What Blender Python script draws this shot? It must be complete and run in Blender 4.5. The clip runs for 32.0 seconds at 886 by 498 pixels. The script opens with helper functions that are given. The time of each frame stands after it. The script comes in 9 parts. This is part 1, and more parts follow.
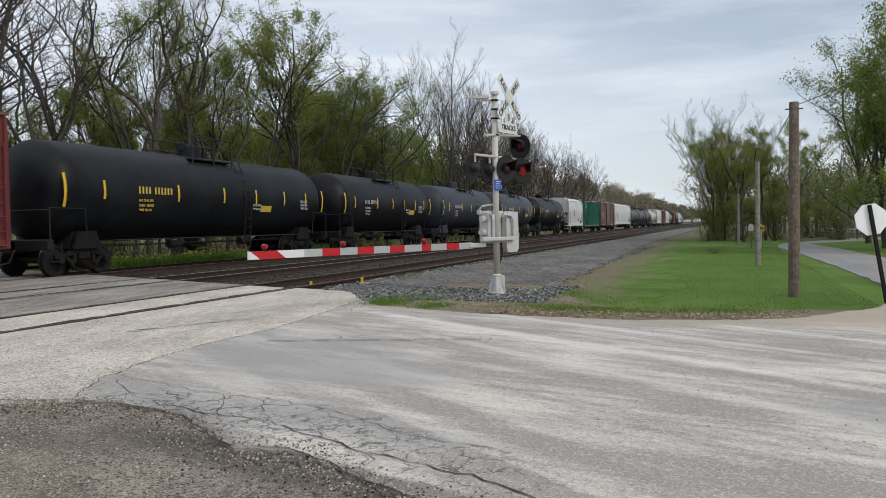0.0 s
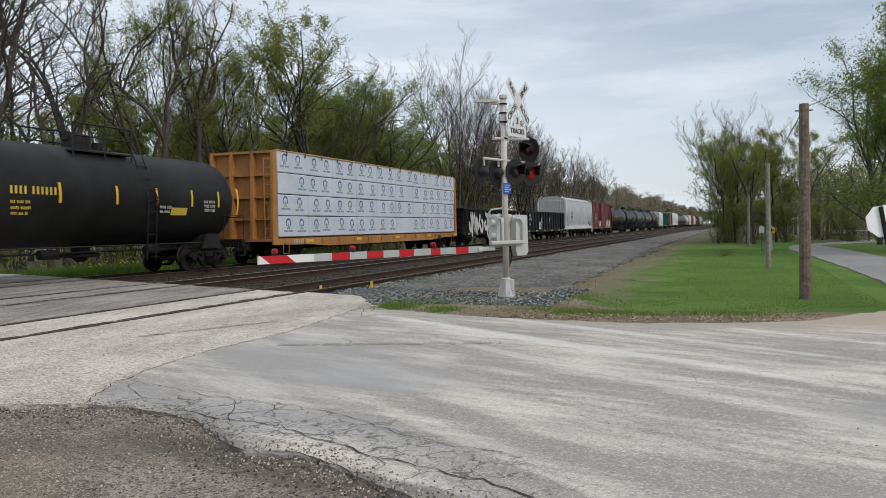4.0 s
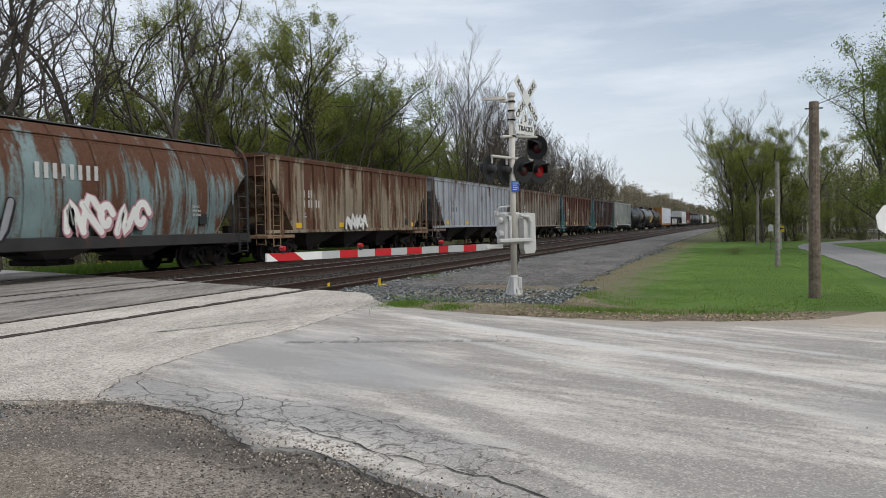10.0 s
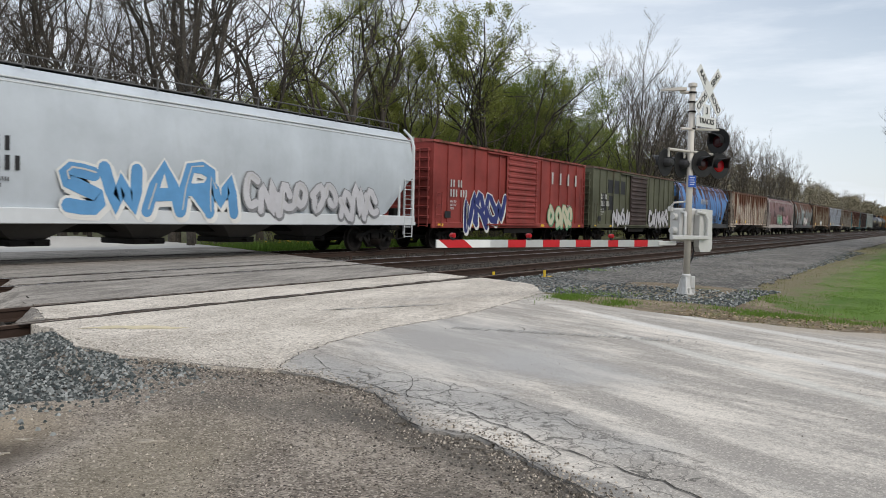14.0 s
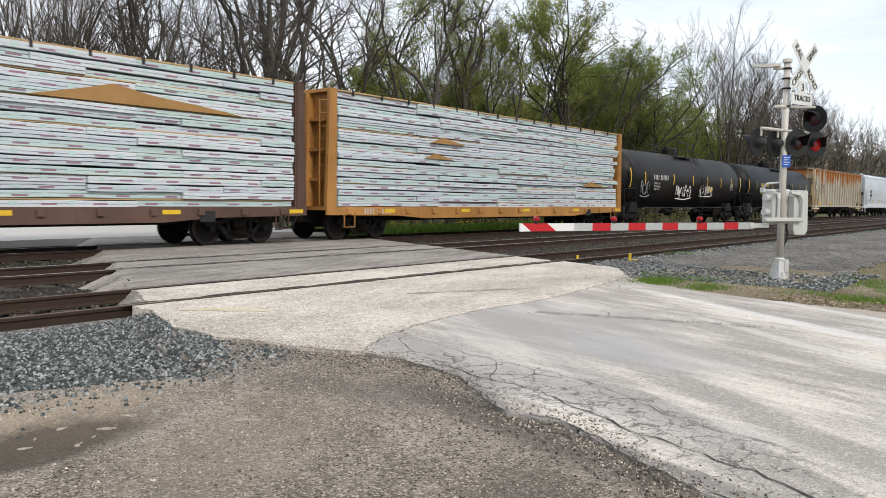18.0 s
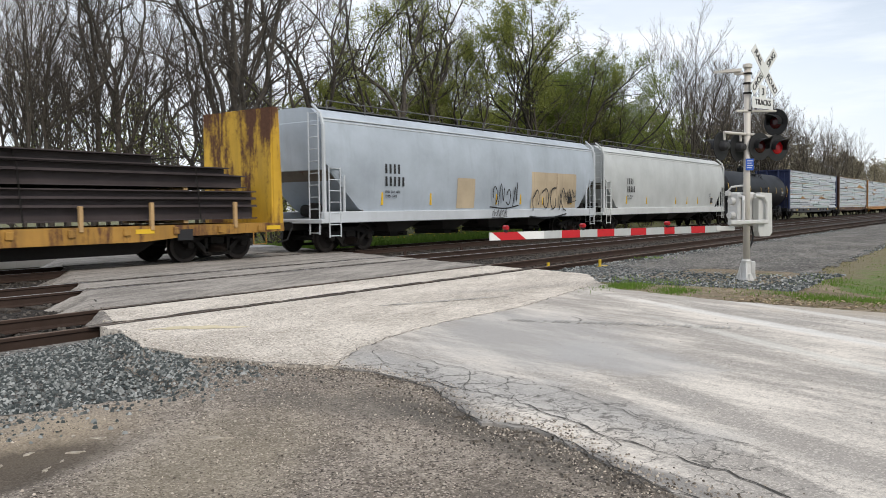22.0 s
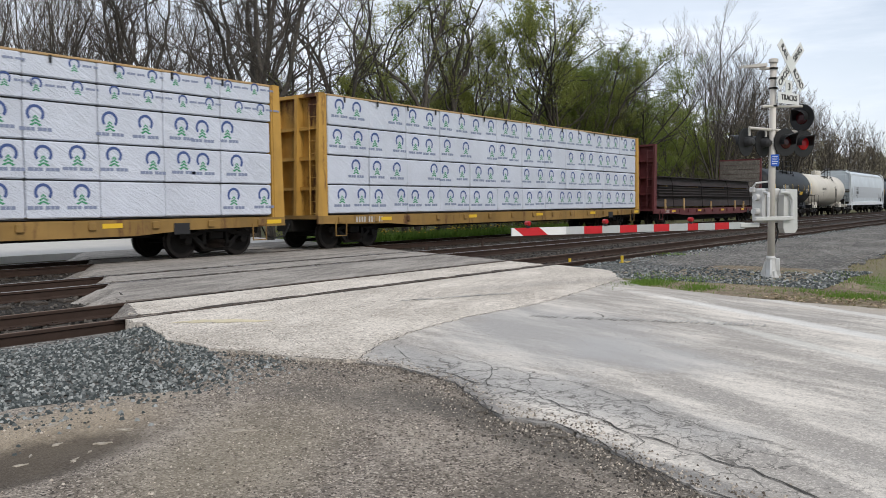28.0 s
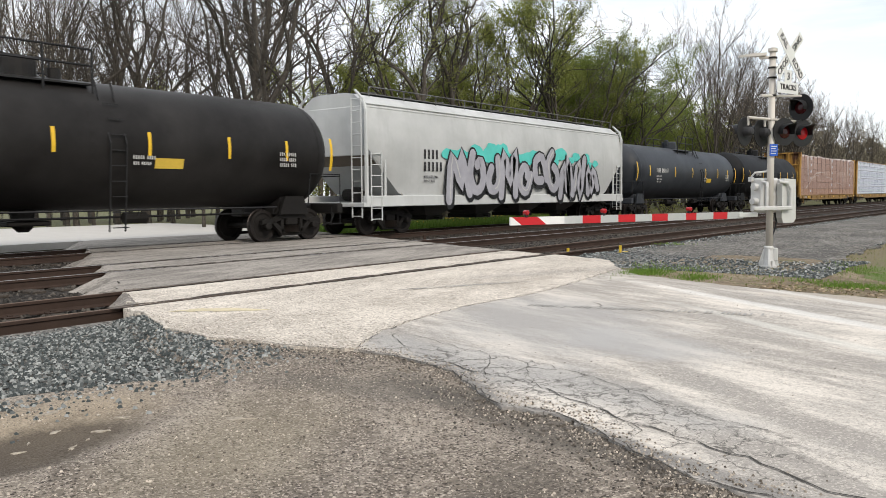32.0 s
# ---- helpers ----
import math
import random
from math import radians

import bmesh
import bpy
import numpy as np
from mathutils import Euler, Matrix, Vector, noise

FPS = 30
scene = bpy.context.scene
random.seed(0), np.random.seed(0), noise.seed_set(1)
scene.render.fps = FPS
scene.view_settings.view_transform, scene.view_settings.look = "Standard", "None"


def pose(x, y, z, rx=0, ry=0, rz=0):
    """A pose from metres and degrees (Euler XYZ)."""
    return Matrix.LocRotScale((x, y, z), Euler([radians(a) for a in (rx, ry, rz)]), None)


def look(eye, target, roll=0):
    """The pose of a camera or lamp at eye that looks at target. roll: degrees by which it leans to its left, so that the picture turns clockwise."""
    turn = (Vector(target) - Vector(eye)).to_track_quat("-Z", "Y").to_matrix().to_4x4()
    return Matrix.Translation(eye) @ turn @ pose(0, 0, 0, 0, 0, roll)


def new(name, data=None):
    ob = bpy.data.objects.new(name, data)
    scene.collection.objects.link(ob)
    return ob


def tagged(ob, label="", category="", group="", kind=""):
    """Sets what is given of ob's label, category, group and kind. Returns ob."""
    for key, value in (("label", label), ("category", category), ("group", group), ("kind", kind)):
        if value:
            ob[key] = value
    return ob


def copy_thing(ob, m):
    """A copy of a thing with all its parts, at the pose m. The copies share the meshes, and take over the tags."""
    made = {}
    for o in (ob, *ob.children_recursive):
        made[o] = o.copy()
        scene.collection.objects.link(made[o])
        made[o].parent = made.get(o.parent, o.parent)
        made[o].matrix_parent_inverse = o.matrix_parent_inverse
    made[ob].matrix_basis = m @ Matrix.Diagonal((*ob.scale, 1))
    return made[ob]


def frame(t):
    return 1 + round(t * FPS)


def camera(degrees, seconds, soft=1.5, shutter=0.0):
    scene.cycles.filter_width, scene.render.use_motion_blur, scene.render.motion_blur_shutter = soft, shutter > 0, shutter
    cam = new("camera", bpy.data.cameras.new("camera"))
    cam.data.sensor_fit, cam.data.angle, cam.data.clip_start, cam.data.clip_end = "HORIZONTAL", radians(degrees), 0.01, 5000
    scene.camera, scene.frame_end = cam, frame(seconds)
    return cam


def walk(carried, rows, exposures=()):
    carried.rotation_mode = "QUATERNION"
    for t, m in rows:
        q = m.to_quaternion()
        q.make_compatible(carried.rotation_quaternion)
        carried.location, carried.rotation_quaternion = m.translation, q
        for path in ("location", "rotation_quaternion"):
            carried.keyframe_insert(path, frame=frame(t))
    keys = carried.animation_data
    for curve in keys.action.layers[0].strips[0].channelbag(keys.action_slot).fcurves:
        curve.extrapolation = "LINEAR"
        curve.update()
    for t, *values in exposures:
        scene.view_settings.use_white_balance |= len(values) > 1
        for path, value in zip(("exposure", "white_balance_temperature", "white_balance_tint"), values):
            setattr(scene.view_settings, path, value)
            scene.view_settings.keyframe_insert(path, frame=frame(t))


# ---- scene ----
import functools
import itertools

# ---- camera and its walk ----
cam = camera(57.65, 32.0, 0.45, 0.05)
PATH = [
    (0, (0.001, -0.002, 1.312), (1.8856, 0.6647, 1.2521), -0.89),
    (0.5, (0.001, -0.004, 1.313), (1.8843, 0.6660, 1.2544), -0.86),
    (1, (-0.008, -0.003, 1.320), (1.8733, 0.6721, 1.2653), -0.89),
    (1.5, (-0.007, -0.005, 1.316), (1.8733, 0.6756, 1.2670), -1.00),
    (2, (-0.003, -0.005, 1.317), (1.8759, 0.6785, 1.2704), -1.03),
    (2.5, (-0.006, -0.005, 1.318), (1.8727, 0.6808, 1.2725), -1.09),
    (3, (-0.002, -0.004, 1.318), (1.8753, 0.6829, 1.2712), -1.16),
    (3.5, (-0.009, -0.004, 1.321), (1.8681, 0.6837, 1.2695), -1.15),
    (5.5, (-0.008, -0.005, 1.319), (1.8687, 0.6851, 1.2707), -1.21),
    (6, (-0.006, -0.005, 1.322), (1.8690, 0.6887, 1.2701), -1.13),
    (6.5, (-0.006, -0.005, 1.319), (1.8684, 0.6907, 1.2653), -1.11),
    (7, (-0.005, -0.004, 1.315), (1.8693, 0.6909, 1.2606), -1.08),
    (7.5, (-0.009, -0.004, 1.316), (1.8653, 0.6923, 1.2614), -1.04),
    (8, (-0.009, -0.004, 1.321), (1.8634, 0.6974, 1.2665), -1.04),
    (8.5, (-0.012, -0.004, 1.320), (1.8584, 0.7021, 1.2663), -1.04),
    (9, (-0.009, -0.001, 1.318), (1.8608, 0.7060, 1.2648), -1.03),
    (9.5, (-0.007, -0.000, 1.319), (1.8624, 0.7076, 1.2633), -1.01),
    (10, (-0.007, -0.003, 1.316), (1.8636, 0.7035, 1.2601), -1.05),
    (10.5, (-0.001, -0.009, 1.320), (1.8701, 0.6958, 1.2659), -1.20),
    (11, (-0.005, -0.006, 1.317), (1.8633, 0.7043, 1.2620), -1.18),
    (11.5, (-0.008, -0.010, 1.317), (1.8575, 0.7073, 1.2606), -1.10),
    (12, (-0.001, -0.003, 1.316), (1.8611, 0.7233, 1.2572), -1.06),
    (12.5, (-0.009, 0.002, 1.319), (1.8444, 0.7503, 1.2503), -0.66),
    (13, (-0.036, 0.015, 1.317), (1.7946, 0.8167, 1.2325), 0.62),
    (13.5, (-0.005, 0.059, 1.308), (1.7630, 0.9912, 1.2298), 1.32),
    (14, (-0.010, 0.085, 1.307), (1.6800, 1.1512, 1.2275), 1.23),
    (14.5, (-0.012, 0.090, 1.304), (1.6289, 1.2292, 1.2102), 1.09),
    (16.5, (-0.020, 0.090, 1.309), (1.5752, 1.2908, 1.1917), 1.01),
    (17, (-0.025, 0.088, 1.308), (1.5597, 1.3032, 1.1898), 1.00),
    (17.5, (-0.023, 0.098, 1.309), (1.5539, 1.3226, 1.1871), 0.88),
    (18, (-0.031, 0.082, 1.317), (1.5400, 1.3138, 1.1925), 0.76),
    (18.5, (-0.028, 0.091, 1.311), (1.5397, 1.3265, 1.1883), 0.87),
    (19, (-0.028, 0.088, 1.314), (1.5361, 1.3294, 1.1960), 1.04),
    (19.5, (-0.036, 0.089, 1.317), (1.5220, 1.3380, 1.2002), 1.07),
    (20, (-0.036, 0.082, 1.314), (1.5152, 1.3383, 1.1936), 1.01),
    (20.5, (-0.033, 0.091, 1.317), (1.5204, 1.3455, 1.1965), 0.81),
    (21, (-0.031, 0.087, 1.312), (1.5327, 1.3286, 1.2028), 0.32),
    (21.5, (-0.022, 0.079, 1.313), (1.5663, 1.2894, 1.2082), -0.32),
    (22, (-0.028, 0.072, 1.316), (1.5869, 1.2481, 1.2185), -0.71),
    (22.5, (-0.027, 0.080, 1.313), (1.6029, 1.2351, 1.2184), -0.73),
    (23, (-0.038, 0.078, 1.313), (1.5902, 1.2356, 1.2210), -0.75),
    (23.5, (-0.039, 0.076, 1.312), (1.5850, 1.2398, 1.2222), -0.81),
    (24, (-0.037, 0.078, 1.317), (1.5873, 1.2411, 1.2277), -0.70),
    (24.5, (-0.038, 0.077, 1.316), (1.5874, 1.2394, 1.2298), -0.64),
    (26.5, (-0.040, 0.071, 1.320), (1.5749, 1.2477, 1.2325), -0.80),
    (27, (-0.038, 0.082, 1.316), (1.5679, 1.2699, 1.2170), -0.67),
    (27.5, (-0.042, 0.076, 1.316), (1.5531, 1.2788, 1.2122), -0.49),
    (28, (-0.043, 0.080, 1.317), (1.5405, 1.2970, 1.2083), -0.51),
    (28.5, (-0.044, 0.077, 1.314), (1.5331, 1.3018, 1.2015), -0.54),
    (29, (-0.042, 0.080, 1.316), (1.5345, 1.3048, 1.2011), -0.50),
    (29.5, (-0.047, 0.085, 1.312), (1.5299, 1.3090, 1.1944), -0.43),
    (30, (-0.042, 0.085, 1.310), (1.5316, 1.3131, 1.1845), -0.47),
    (30.5, (-0.041, 0.077, 1.312), (1.5312, 1.3054, 1.1770), -0.56),
    (31, (-0.035, 0.088, 1.309), (1.5411, 1.3117, 1.1711), -0.48),
    (31.5, (-0.028, 0.089, 1.311), (1.5519, 1.3078, 1.1730), -0.48),
    (32, (-0.036, 0.085, 1.309), (1.5486, 1.2976, 1.1748), -0.42),
]
EXPOSURES = [(0.0, -0.12, 6500, 10), (12.0, -0.11, 6500, 10), (14.0, 0.02, 6600, 10), (15.5, 0.30, 6750, 11), (17.0, 0.58, 6720, 11), (18.5, 0.27, 6700, 11), (20.0, 0.26, 6700, 11), (21.0, 0.21, 6690, 11), (22.5, 0.26, 6690, 11), (24.0, 0.30, 6650, 11), (27.0, 0.18, 6560, 11), (28.5, 0.12, 6500, 11), (29.5, 0.15, 6560, 11), (30.0, 0.22, 6700, 11), (31.0, 0.44, 6850, 11), (32.0, 0.44, 6900, 11)]
walk(cam, [(t, look(eye, target, roll)) for t, eye, target, roll in PATH], EXPOSURES)

# ---- world, sun ----
SPEED = 25.9           # the train, metres a second along +x
YA, YB, YC = 9.65, 14.05, 19.02   # centre lines of the three tracks
world = bpy.data.worlds.new("sky")
scene.world = world
world.use_nodes = True
wn, wl = world.node_tree.nodes, world.node_tree.links
wn.clear()
sky = wn.new("ShaderNodeTexSky")
sky.sky_type, sky.sun_disc = "NISHITA", False
sky.sun_elevation, sky.sun_rotation = radians(38), radians(200)
sky.air_density, sky.dust_density, sky.ozone_density = 1.0, 1.2, 1.0
coord = wn.new("ShaderNodeTexCoord")
stretch = wn.new("ShaderNodeMapping")
stretch.inputs["Scale"].default_value = (1.0, 1.0, 3.2)
cloud_noise = wn.new("ShaderNodeTexNoise")
cloud_noise.inputs["Scale"].default_value, cloud_noise.inputs["Detail"].default_value, cloud_noise.inputs["Roughness"].default_value = 1.7, 7.0, 0.52
cloud_ramp = wn.new("ShaderNodeValToRGB")
cloud_ramp.color_ramp.elements[0].position, cloud_ramp.color_ramp.elements[0].color = 0.36, (0.66, 0.66, 0.66, 1)
cloud_ramp.color_ramp.elements[1].position, cloud_ramp.color_ramp.elements[1].color = 0.60, (0.885, 0.885, 0.885, 1)
# the cover thins out towards the south-east, where long streaks of high cloud cross the blue
thin = wn.new("ShaderNodeVectorMath")
thin.operation = "DOT_PRODUCT"
thin.inputs[1].default_value = (0.90, -0.22, 0.38)
gap = wn.new("ShaderNodeMapRange")
gap.interpolation_type = "SMOOTHSTEP"
gap.inputs["From Min"].default_value, gap.inputs["From Max"].default_value = 0.80, 1.0
gap.inputs["To Min"].default_value, gap.inputs["To Max"].default_value = 1.0, 0.52
wisp_map = wn.new("ShaderNodeMapping")
wisp_map.inputs["Rotation"].default_value = (radians(18), 0.0, radians(35))
wisp_map.inputs["Scale"].default_value = (1.2, 2.0, 12.0)
wisps = wn.new("ShaderNodeTexNoise")
wisps.inputs["Scale"].default_value, wisps.inputs["Detail"].default_value, wisps.inputs["Roughness"].default_value = 1.3, 6.0, 0.6
wisp_ramp = wn.new("ShaderNodeMapRange")
wisp_ramp.inputs["From Min"].default_value, wisp_ramp.inputs["From Max"].default_value = 0.42, 0.72
wisp_ramp.inputs["To Min"].default_value, wisp_ramp.inputs["To Max"].default_value = 0.0, 0.45
cover = wn.new("ShaderNodeMath")
cover.operation = "MULTIPLY_ADD"
wl.new(coord.outputs["Generated"], thin.inputs[0])
wl.new(thin.outputs["Value"], gap.inputs["Value"])
wl.new(coord.outputs["Generated"], wisp_map.inputs["Vector"])
wl.new(wisp_map.outputs["Vector"], wisps.inputs["Vector"])
wl.new(wisps.outputs["Fac"], wisp_ramp.inputs["Value"])
wl.new(cloud_ramp.outputs["Color"], cover.inputs[0])
wl.new(gap.outputs["Result"], cover.inputs[1])
wl.new(wisp_ramp.outputs["Result"], cover.inputs[2])
cover.use_clamp = True
cloud_mix = wn.new("ShaderNodeMix")
cloud_mix.data_type = "RGBA"
cloud_mix.inputs["B"].default_value = (7.55, 8.15, 8.95, 1)
sky_out = wn.new("ShaderNodeBackground")
sky_out.inputs["Strength"].default_value = 0.115
world_out = wn.new("ShaderNodeOutputWorld")
wl.new(coord.outputs["Generated"], stretch.inputs["Vector"])
wl.new(stretch.outputs["Vector"], cloud_noise.inputs["Vector"])
wl.new(cloud_noise.outputs["Fac"], cloud_ramp.inputs["Fac"])
wl.new(cover.outputs["Value"], cloud_mix.inputs["Factor"])
wl.new(sky.outputs["Color"], cloud_mix.inputs["A"])
wl.new(cloud_mix.outputs["Result"], sky_out.inputs["Color"])
wl.new(sky_out.outputs["Background"], world_out.inputs["Surface"])

sun = new("sun", bpy.data.lights.new("sun", "SUN"))
sun.data.energy, sun.data.angle, sun.data.color = 1.6, radians(12), (1.0, 0.93, 0.83)
sun.matrix_world = look((-10, -27, 23), (0, 0, 0))


# ---- materials ----
def ramp(nodes, stops):
    r = nodes.new("ShaderNodeValToRGB")
    while len(r.color_ramp.elements) < len(stops):
        r.color_ramp.elements.new(0.5)
    for e, (p, c) in zip(r.color_ramp.elements, stops):
        e.position, e.color = p, (*c, 1)
    return r


def noise_tex(nt, scale, detail=4.0, rough=0.55, stretch=(1, 1, 1), distort=0.0):
    n = nt.nodes.new("ShaderNodeTexNoise")
    n.inputs["Scale"].default_value, n.inputs["Detail"].default_value = scale, detail
    n.inputs["Roughness"].default_value, n.inputs["Distortion"].default_value = rough, distort
    c, m = nt.nodes.new("ShaderNodeTexCoord"), nt.nodes.new("ShaderNodeMapping")
    m.inputs["Scale"].default_value = stretch
    nt.links.new(c.outputs["Object"], m.inputs["Vector"])
    nt.links.new(m.outputs["Vector"], n.inputs["Vector"])
    return n


def blend(nt, a, b, fac, mode="MIX"):
    m = nt.nodes.new("ShaderNodeMix")
    m.data_type, m.blend_type = "RGBA", mode
    for key, v in (("A", a), ("B", b), ("Factor", fac)):
        if isinstance(v, tuple):
            m.inputs[key].default_value = (*v, 1)
        elif isinstance(v, (int, float)):
            m.inputs[key].default_value = v
        else:
            nt.links.new(v, m.inputs[key])
    return m.outputs["Result"]


def bump(nt, b, source, strength, dist):
    n = nt.nodes.new("ShaderNodeBump")
    n.inputs["Strength"].default_value, n.inputs["Distance"].default_value = strength, dist
    nt.links.new(source, n.inputs["Height"])
    nt.links.new(n.outputs["Normal"], b.inputs["Normal"])


def fresh(name, rough=0.6, metal=0.0):
    m = bpy.data.materials.new(name)
    m.use_nodes = True
    b = m.node_tree.nodes["Principled BSDF"]
    b.inputs["Specular IOR Level"].default_value = 0.32
    b.inputs["Roughness"].default_value, b.inputs["Metallic"].default_value = rough, metal
    return m, m.node_tree, b


@functools.cache
def paint(name, color, rust=0.0, dirt=0.35, rough=0.5, dark=(0.05, 0.042, 0.035), tones=((0.036, 0.018, 0.013), (0.145, 0.066, 0.036)), crown=0.16):
    """Weathered car paint: broad fading, grime in vertical streaks, rust patches with runs below."""
    m, nt, b = fresh(name, rough)
    L = nt.links
    fade = noise_tex(nt, 0.55, 5, 0.6)
    bright = sum(color) / 3
    pale = tuple(min(1, c * (1.32 - 0.42 * bright) + 0.01) for c in color)
    deep = tuple(c * (0.70 + 0.36 * bright) for c in color)
    base = blend(nt, deep, pale, ramp_out(nt, fade.outputs["Fac"], 0.3, 0.7))
    streak = noise_tex(nt, 2.4, 6, 0.62, (1.0, 1.0, 0.11))
    base = blend(nt, base, dark, scaled(nt, ramp_out(nt, streak.outputs["Fac"], 0.52, 0.78), dirt))
    if rust:
        spots = noise_tex(nt, 1.25, 9, 0.70, (1.5, 1.0, 0.15), 0.25)
        edge = 0.72 - 0.34 * rust
        grain = noise_tex(nt, 9.0, 5, 0.7)
        place, part_z = nt.nodes.new("ShaderNodeTexCoord"), nt.nodes.new("ShaderNodeSeparateXYZ")
        L.new(place.outputs["Object"], part_z.inputs["Vector"])
        high = ramp_out(nt, part_z.outputs["Z"], 2.7, 4.3)
        panel = noise_tex(nt, 0.8, 3, 0.6, (1.6, 1.0, 0.25))
        mask = ramp_out(nt, summed(nt, ((grain.outputs["Fac"], 0.16), (panel.outputs["Fac"], 0.35), (spots.outputs["Fac"], 1.0), (high, crown * rust)), -0.255 - 0.25 * crown * rust), edge, edge + 0.10)
        rusty = blend(nt, *tones, grain.outputs["Fac"])
        base = blend(nt, base, rusty, mask)
        rr = nt.nodes.new("ShaderNodeMapRange")
        rr.inputs["To Min"].default_value, rr.inputs["To Max"].default_value = rough, 0.9
        L.new(mask, rr.inputs["Value"])
        L.new(rr.outputs["Result"], b.inputs["Roughness"])
    L.new(base, b.inputs["Base Color"])
    fine = noise_tex(nt, 34.0, 3, 0.6)
    bump(nt, b, fine.outputs["Fac"], 0.12, 0.01)
    return m


def ramp_out(nt, source, lo, hi):
    r = nt.nodes.new("ShaderNodeMapRange")
    r.inputs["From Min"].default_value, r.inputs["From Max"].default_value = lo, hi
    nt.links.new(source, r.inputs["Value"])
    return r.outputs["Result"]


def scaled(nt, source, k):
    n = nt.nodes.new("ShaderNodeMath")
    n.operation = "MULTIPLY"
    n.inputs[1].default_value = k
    nt.links.new(source, n.inputs[0])
    return n.outputs["Value"]


@functools.cache
def plain(name, color, rough=0.6, metal=0.0, vary=0.25, scale=6.0, relief=0.15, emit=0.0):
    """A surface of one colour with grain and blotches at two scales."""
    m, nt, b = fresh(name, rough, metal)
    big, small = noise_tex(nt, scale * 0.12, 3), noise_tex(nt, scale, 5, 0.65)
    lo, hi = tuple(c * (1 - vary) for c in color), tuple(min(1, c * (1 + vary)) for c in color)
    c = blend(nt, lo, hi, small.outputs["Fac"])
    c = blend(nt, c, tuple(x * (1 - vary) for x in color), scaled(nt, ramp_out(nt, big.outputs["Fac"], 0.4, 0.75), 0.6))
    nt.links.new(c, b.inputs["Base Color"])
    if relief:
        bump(nt, b, small.outputs["Fac"], relief, 0.02)
    if emit:
        b.inputs["Emission Color"].default_value, b.inputs["Emission Strength"].default_value = (*color, 1), emit
    return m


def random_tint(name, a, b_col, rough=0.8, island=True, translucent=0.0, bias=1.0):
    """Pieces that differ one from the next."""
    m, nt, b = fresh(name, rough)
    g = nt.nodes.new("ShaderNodeNewGeometry") if island else nt.nodes.new("ShaderNodeObjectInfo")
    out = g.outputs["Random Per Island"] if island else g.outputs["Random"]
    if bias != 1.0:
        pw = nt.nodes.new("ShaderNodeMath")
        pw.operation = "POWER"
        pw.inputs[1].default_value = bias
        nt.links.new(out, pw.inputs[0])
        out = pw.outputs["Value"]
    c = blend(nt, a, b_col, out)
    nt.links.new(c, b.inputs["Base Color"])
    if translucent:
        b.inputs["Subsurface Weight"].default_value = 0.0
        tr, mix = nt.nodes.new("ShaderNodeBsdfTranslucent"), nt.nodes.new("ShaderNodeMixShader")
        mix.inputs[0].default_value = translucent
        nt.links.new(c, tr.inputs["Color"])
        nt.links.new(b.outputs["BSDF"], mix.inputs[1])
        nt.links.new(tr.outputs["BSDF"], mix.inputs[2])
        nt.links.new(mix.outputs["Shader"], nt.nodes["Material Output"].inputs["Surface"])
    return m


def aggregate(name, dark, mid, light, scale=70.0, contrast=0.8, relief=0.5, patch=None, patch_amount=0.4, sweep=None):
    """Stones bound or lying close: every pebble its own shade, over broad worn patches."""
    m, nt, b = fresh(name, 0.94)
    c = nt.nodes.new("ShaderNodeTexCoord")
    peb = nt.nodes.new("ShaderNodeTexVoronoi")
    peb.inputs["Scale"].default_value, peb.inputs["Randomness"].default_value = scale, 1.0
    nt.links.new(c.outputs["Object"], peb.inputs["Vector"])
    tone = nt.nodes.new("ShaderNodeSeparateColor")
    nt.links.new(peb.outputs["Color"], tone.inputs["Color"])
    r = ramp(nt.nodes, [(0.0, dark), (0.35, tuple((x + y) / 2 for x, y in zip(dark, mid))), (0.62, mid), (1.0, light)])
    nt.links.new(tone.outputs["Red"], r.inputs["Fac"])
    stain, broad = noise_tex(nt, 2.3, 7, 0.68), noise_tex(nt, 0.33, 4, 0.55)
    base = blend(nt, tuple(x * 0.80 for x in mid), tuple(min(1, x * 1.18) for x in mid), ramp_out(nt, stain.outputs["Fac"], 0.3, 0.7))
    col = blend(nt, base, r.outputs["Color"], contrast)
    if patch:
        both = nt.nodes.new("ShaderNodeMath")
        both.operation = "MULTIPLY"
        nt.links.new(ramp_out(nt, broad.outputs["Fac"], 0.46, 0.64), both.inputs[0])
        nt.links.new(ramp_out(nt, stain.outputs["Fac"], 0.30, 0.60), both.inputs[1])
        col = blend(nt, col, patch, scaled(nt, both.outputs["Value"], patch_amount))
    if sweep:
        for st, tint, amount, lo in sweep:
            lines = noise_tex(nt, 1.0, 6, 0.6, st, 0.8)
            col = blend(nt, col, tint, scaled(nt, ramp_out(nt, lines.outputs["Fac"], lo, lo + 0.16), amount))
    nt.links.new(col, b.inputs["Base Color"])
    bump(nt, b, peb.outputs["Distance"], relief, -0.5 / scale)
    return m


def weave(nt, scale, detail, rough, angle, along, across, distort=0.4):
    """Noise drawn out along one direction of the ground."""
    n = noise_tex(nt, scale, detail, rough, (1, 1, 1), distort)
    m = n.inputs["Vector"].links[0].from_node
    m.vector_type = "TEXTURE"
    m.inputs["Rotation"].default_value = (0, 0, radians(angle))
    m.inputs["Scale"].default_value = (along, across, 1)
    return n


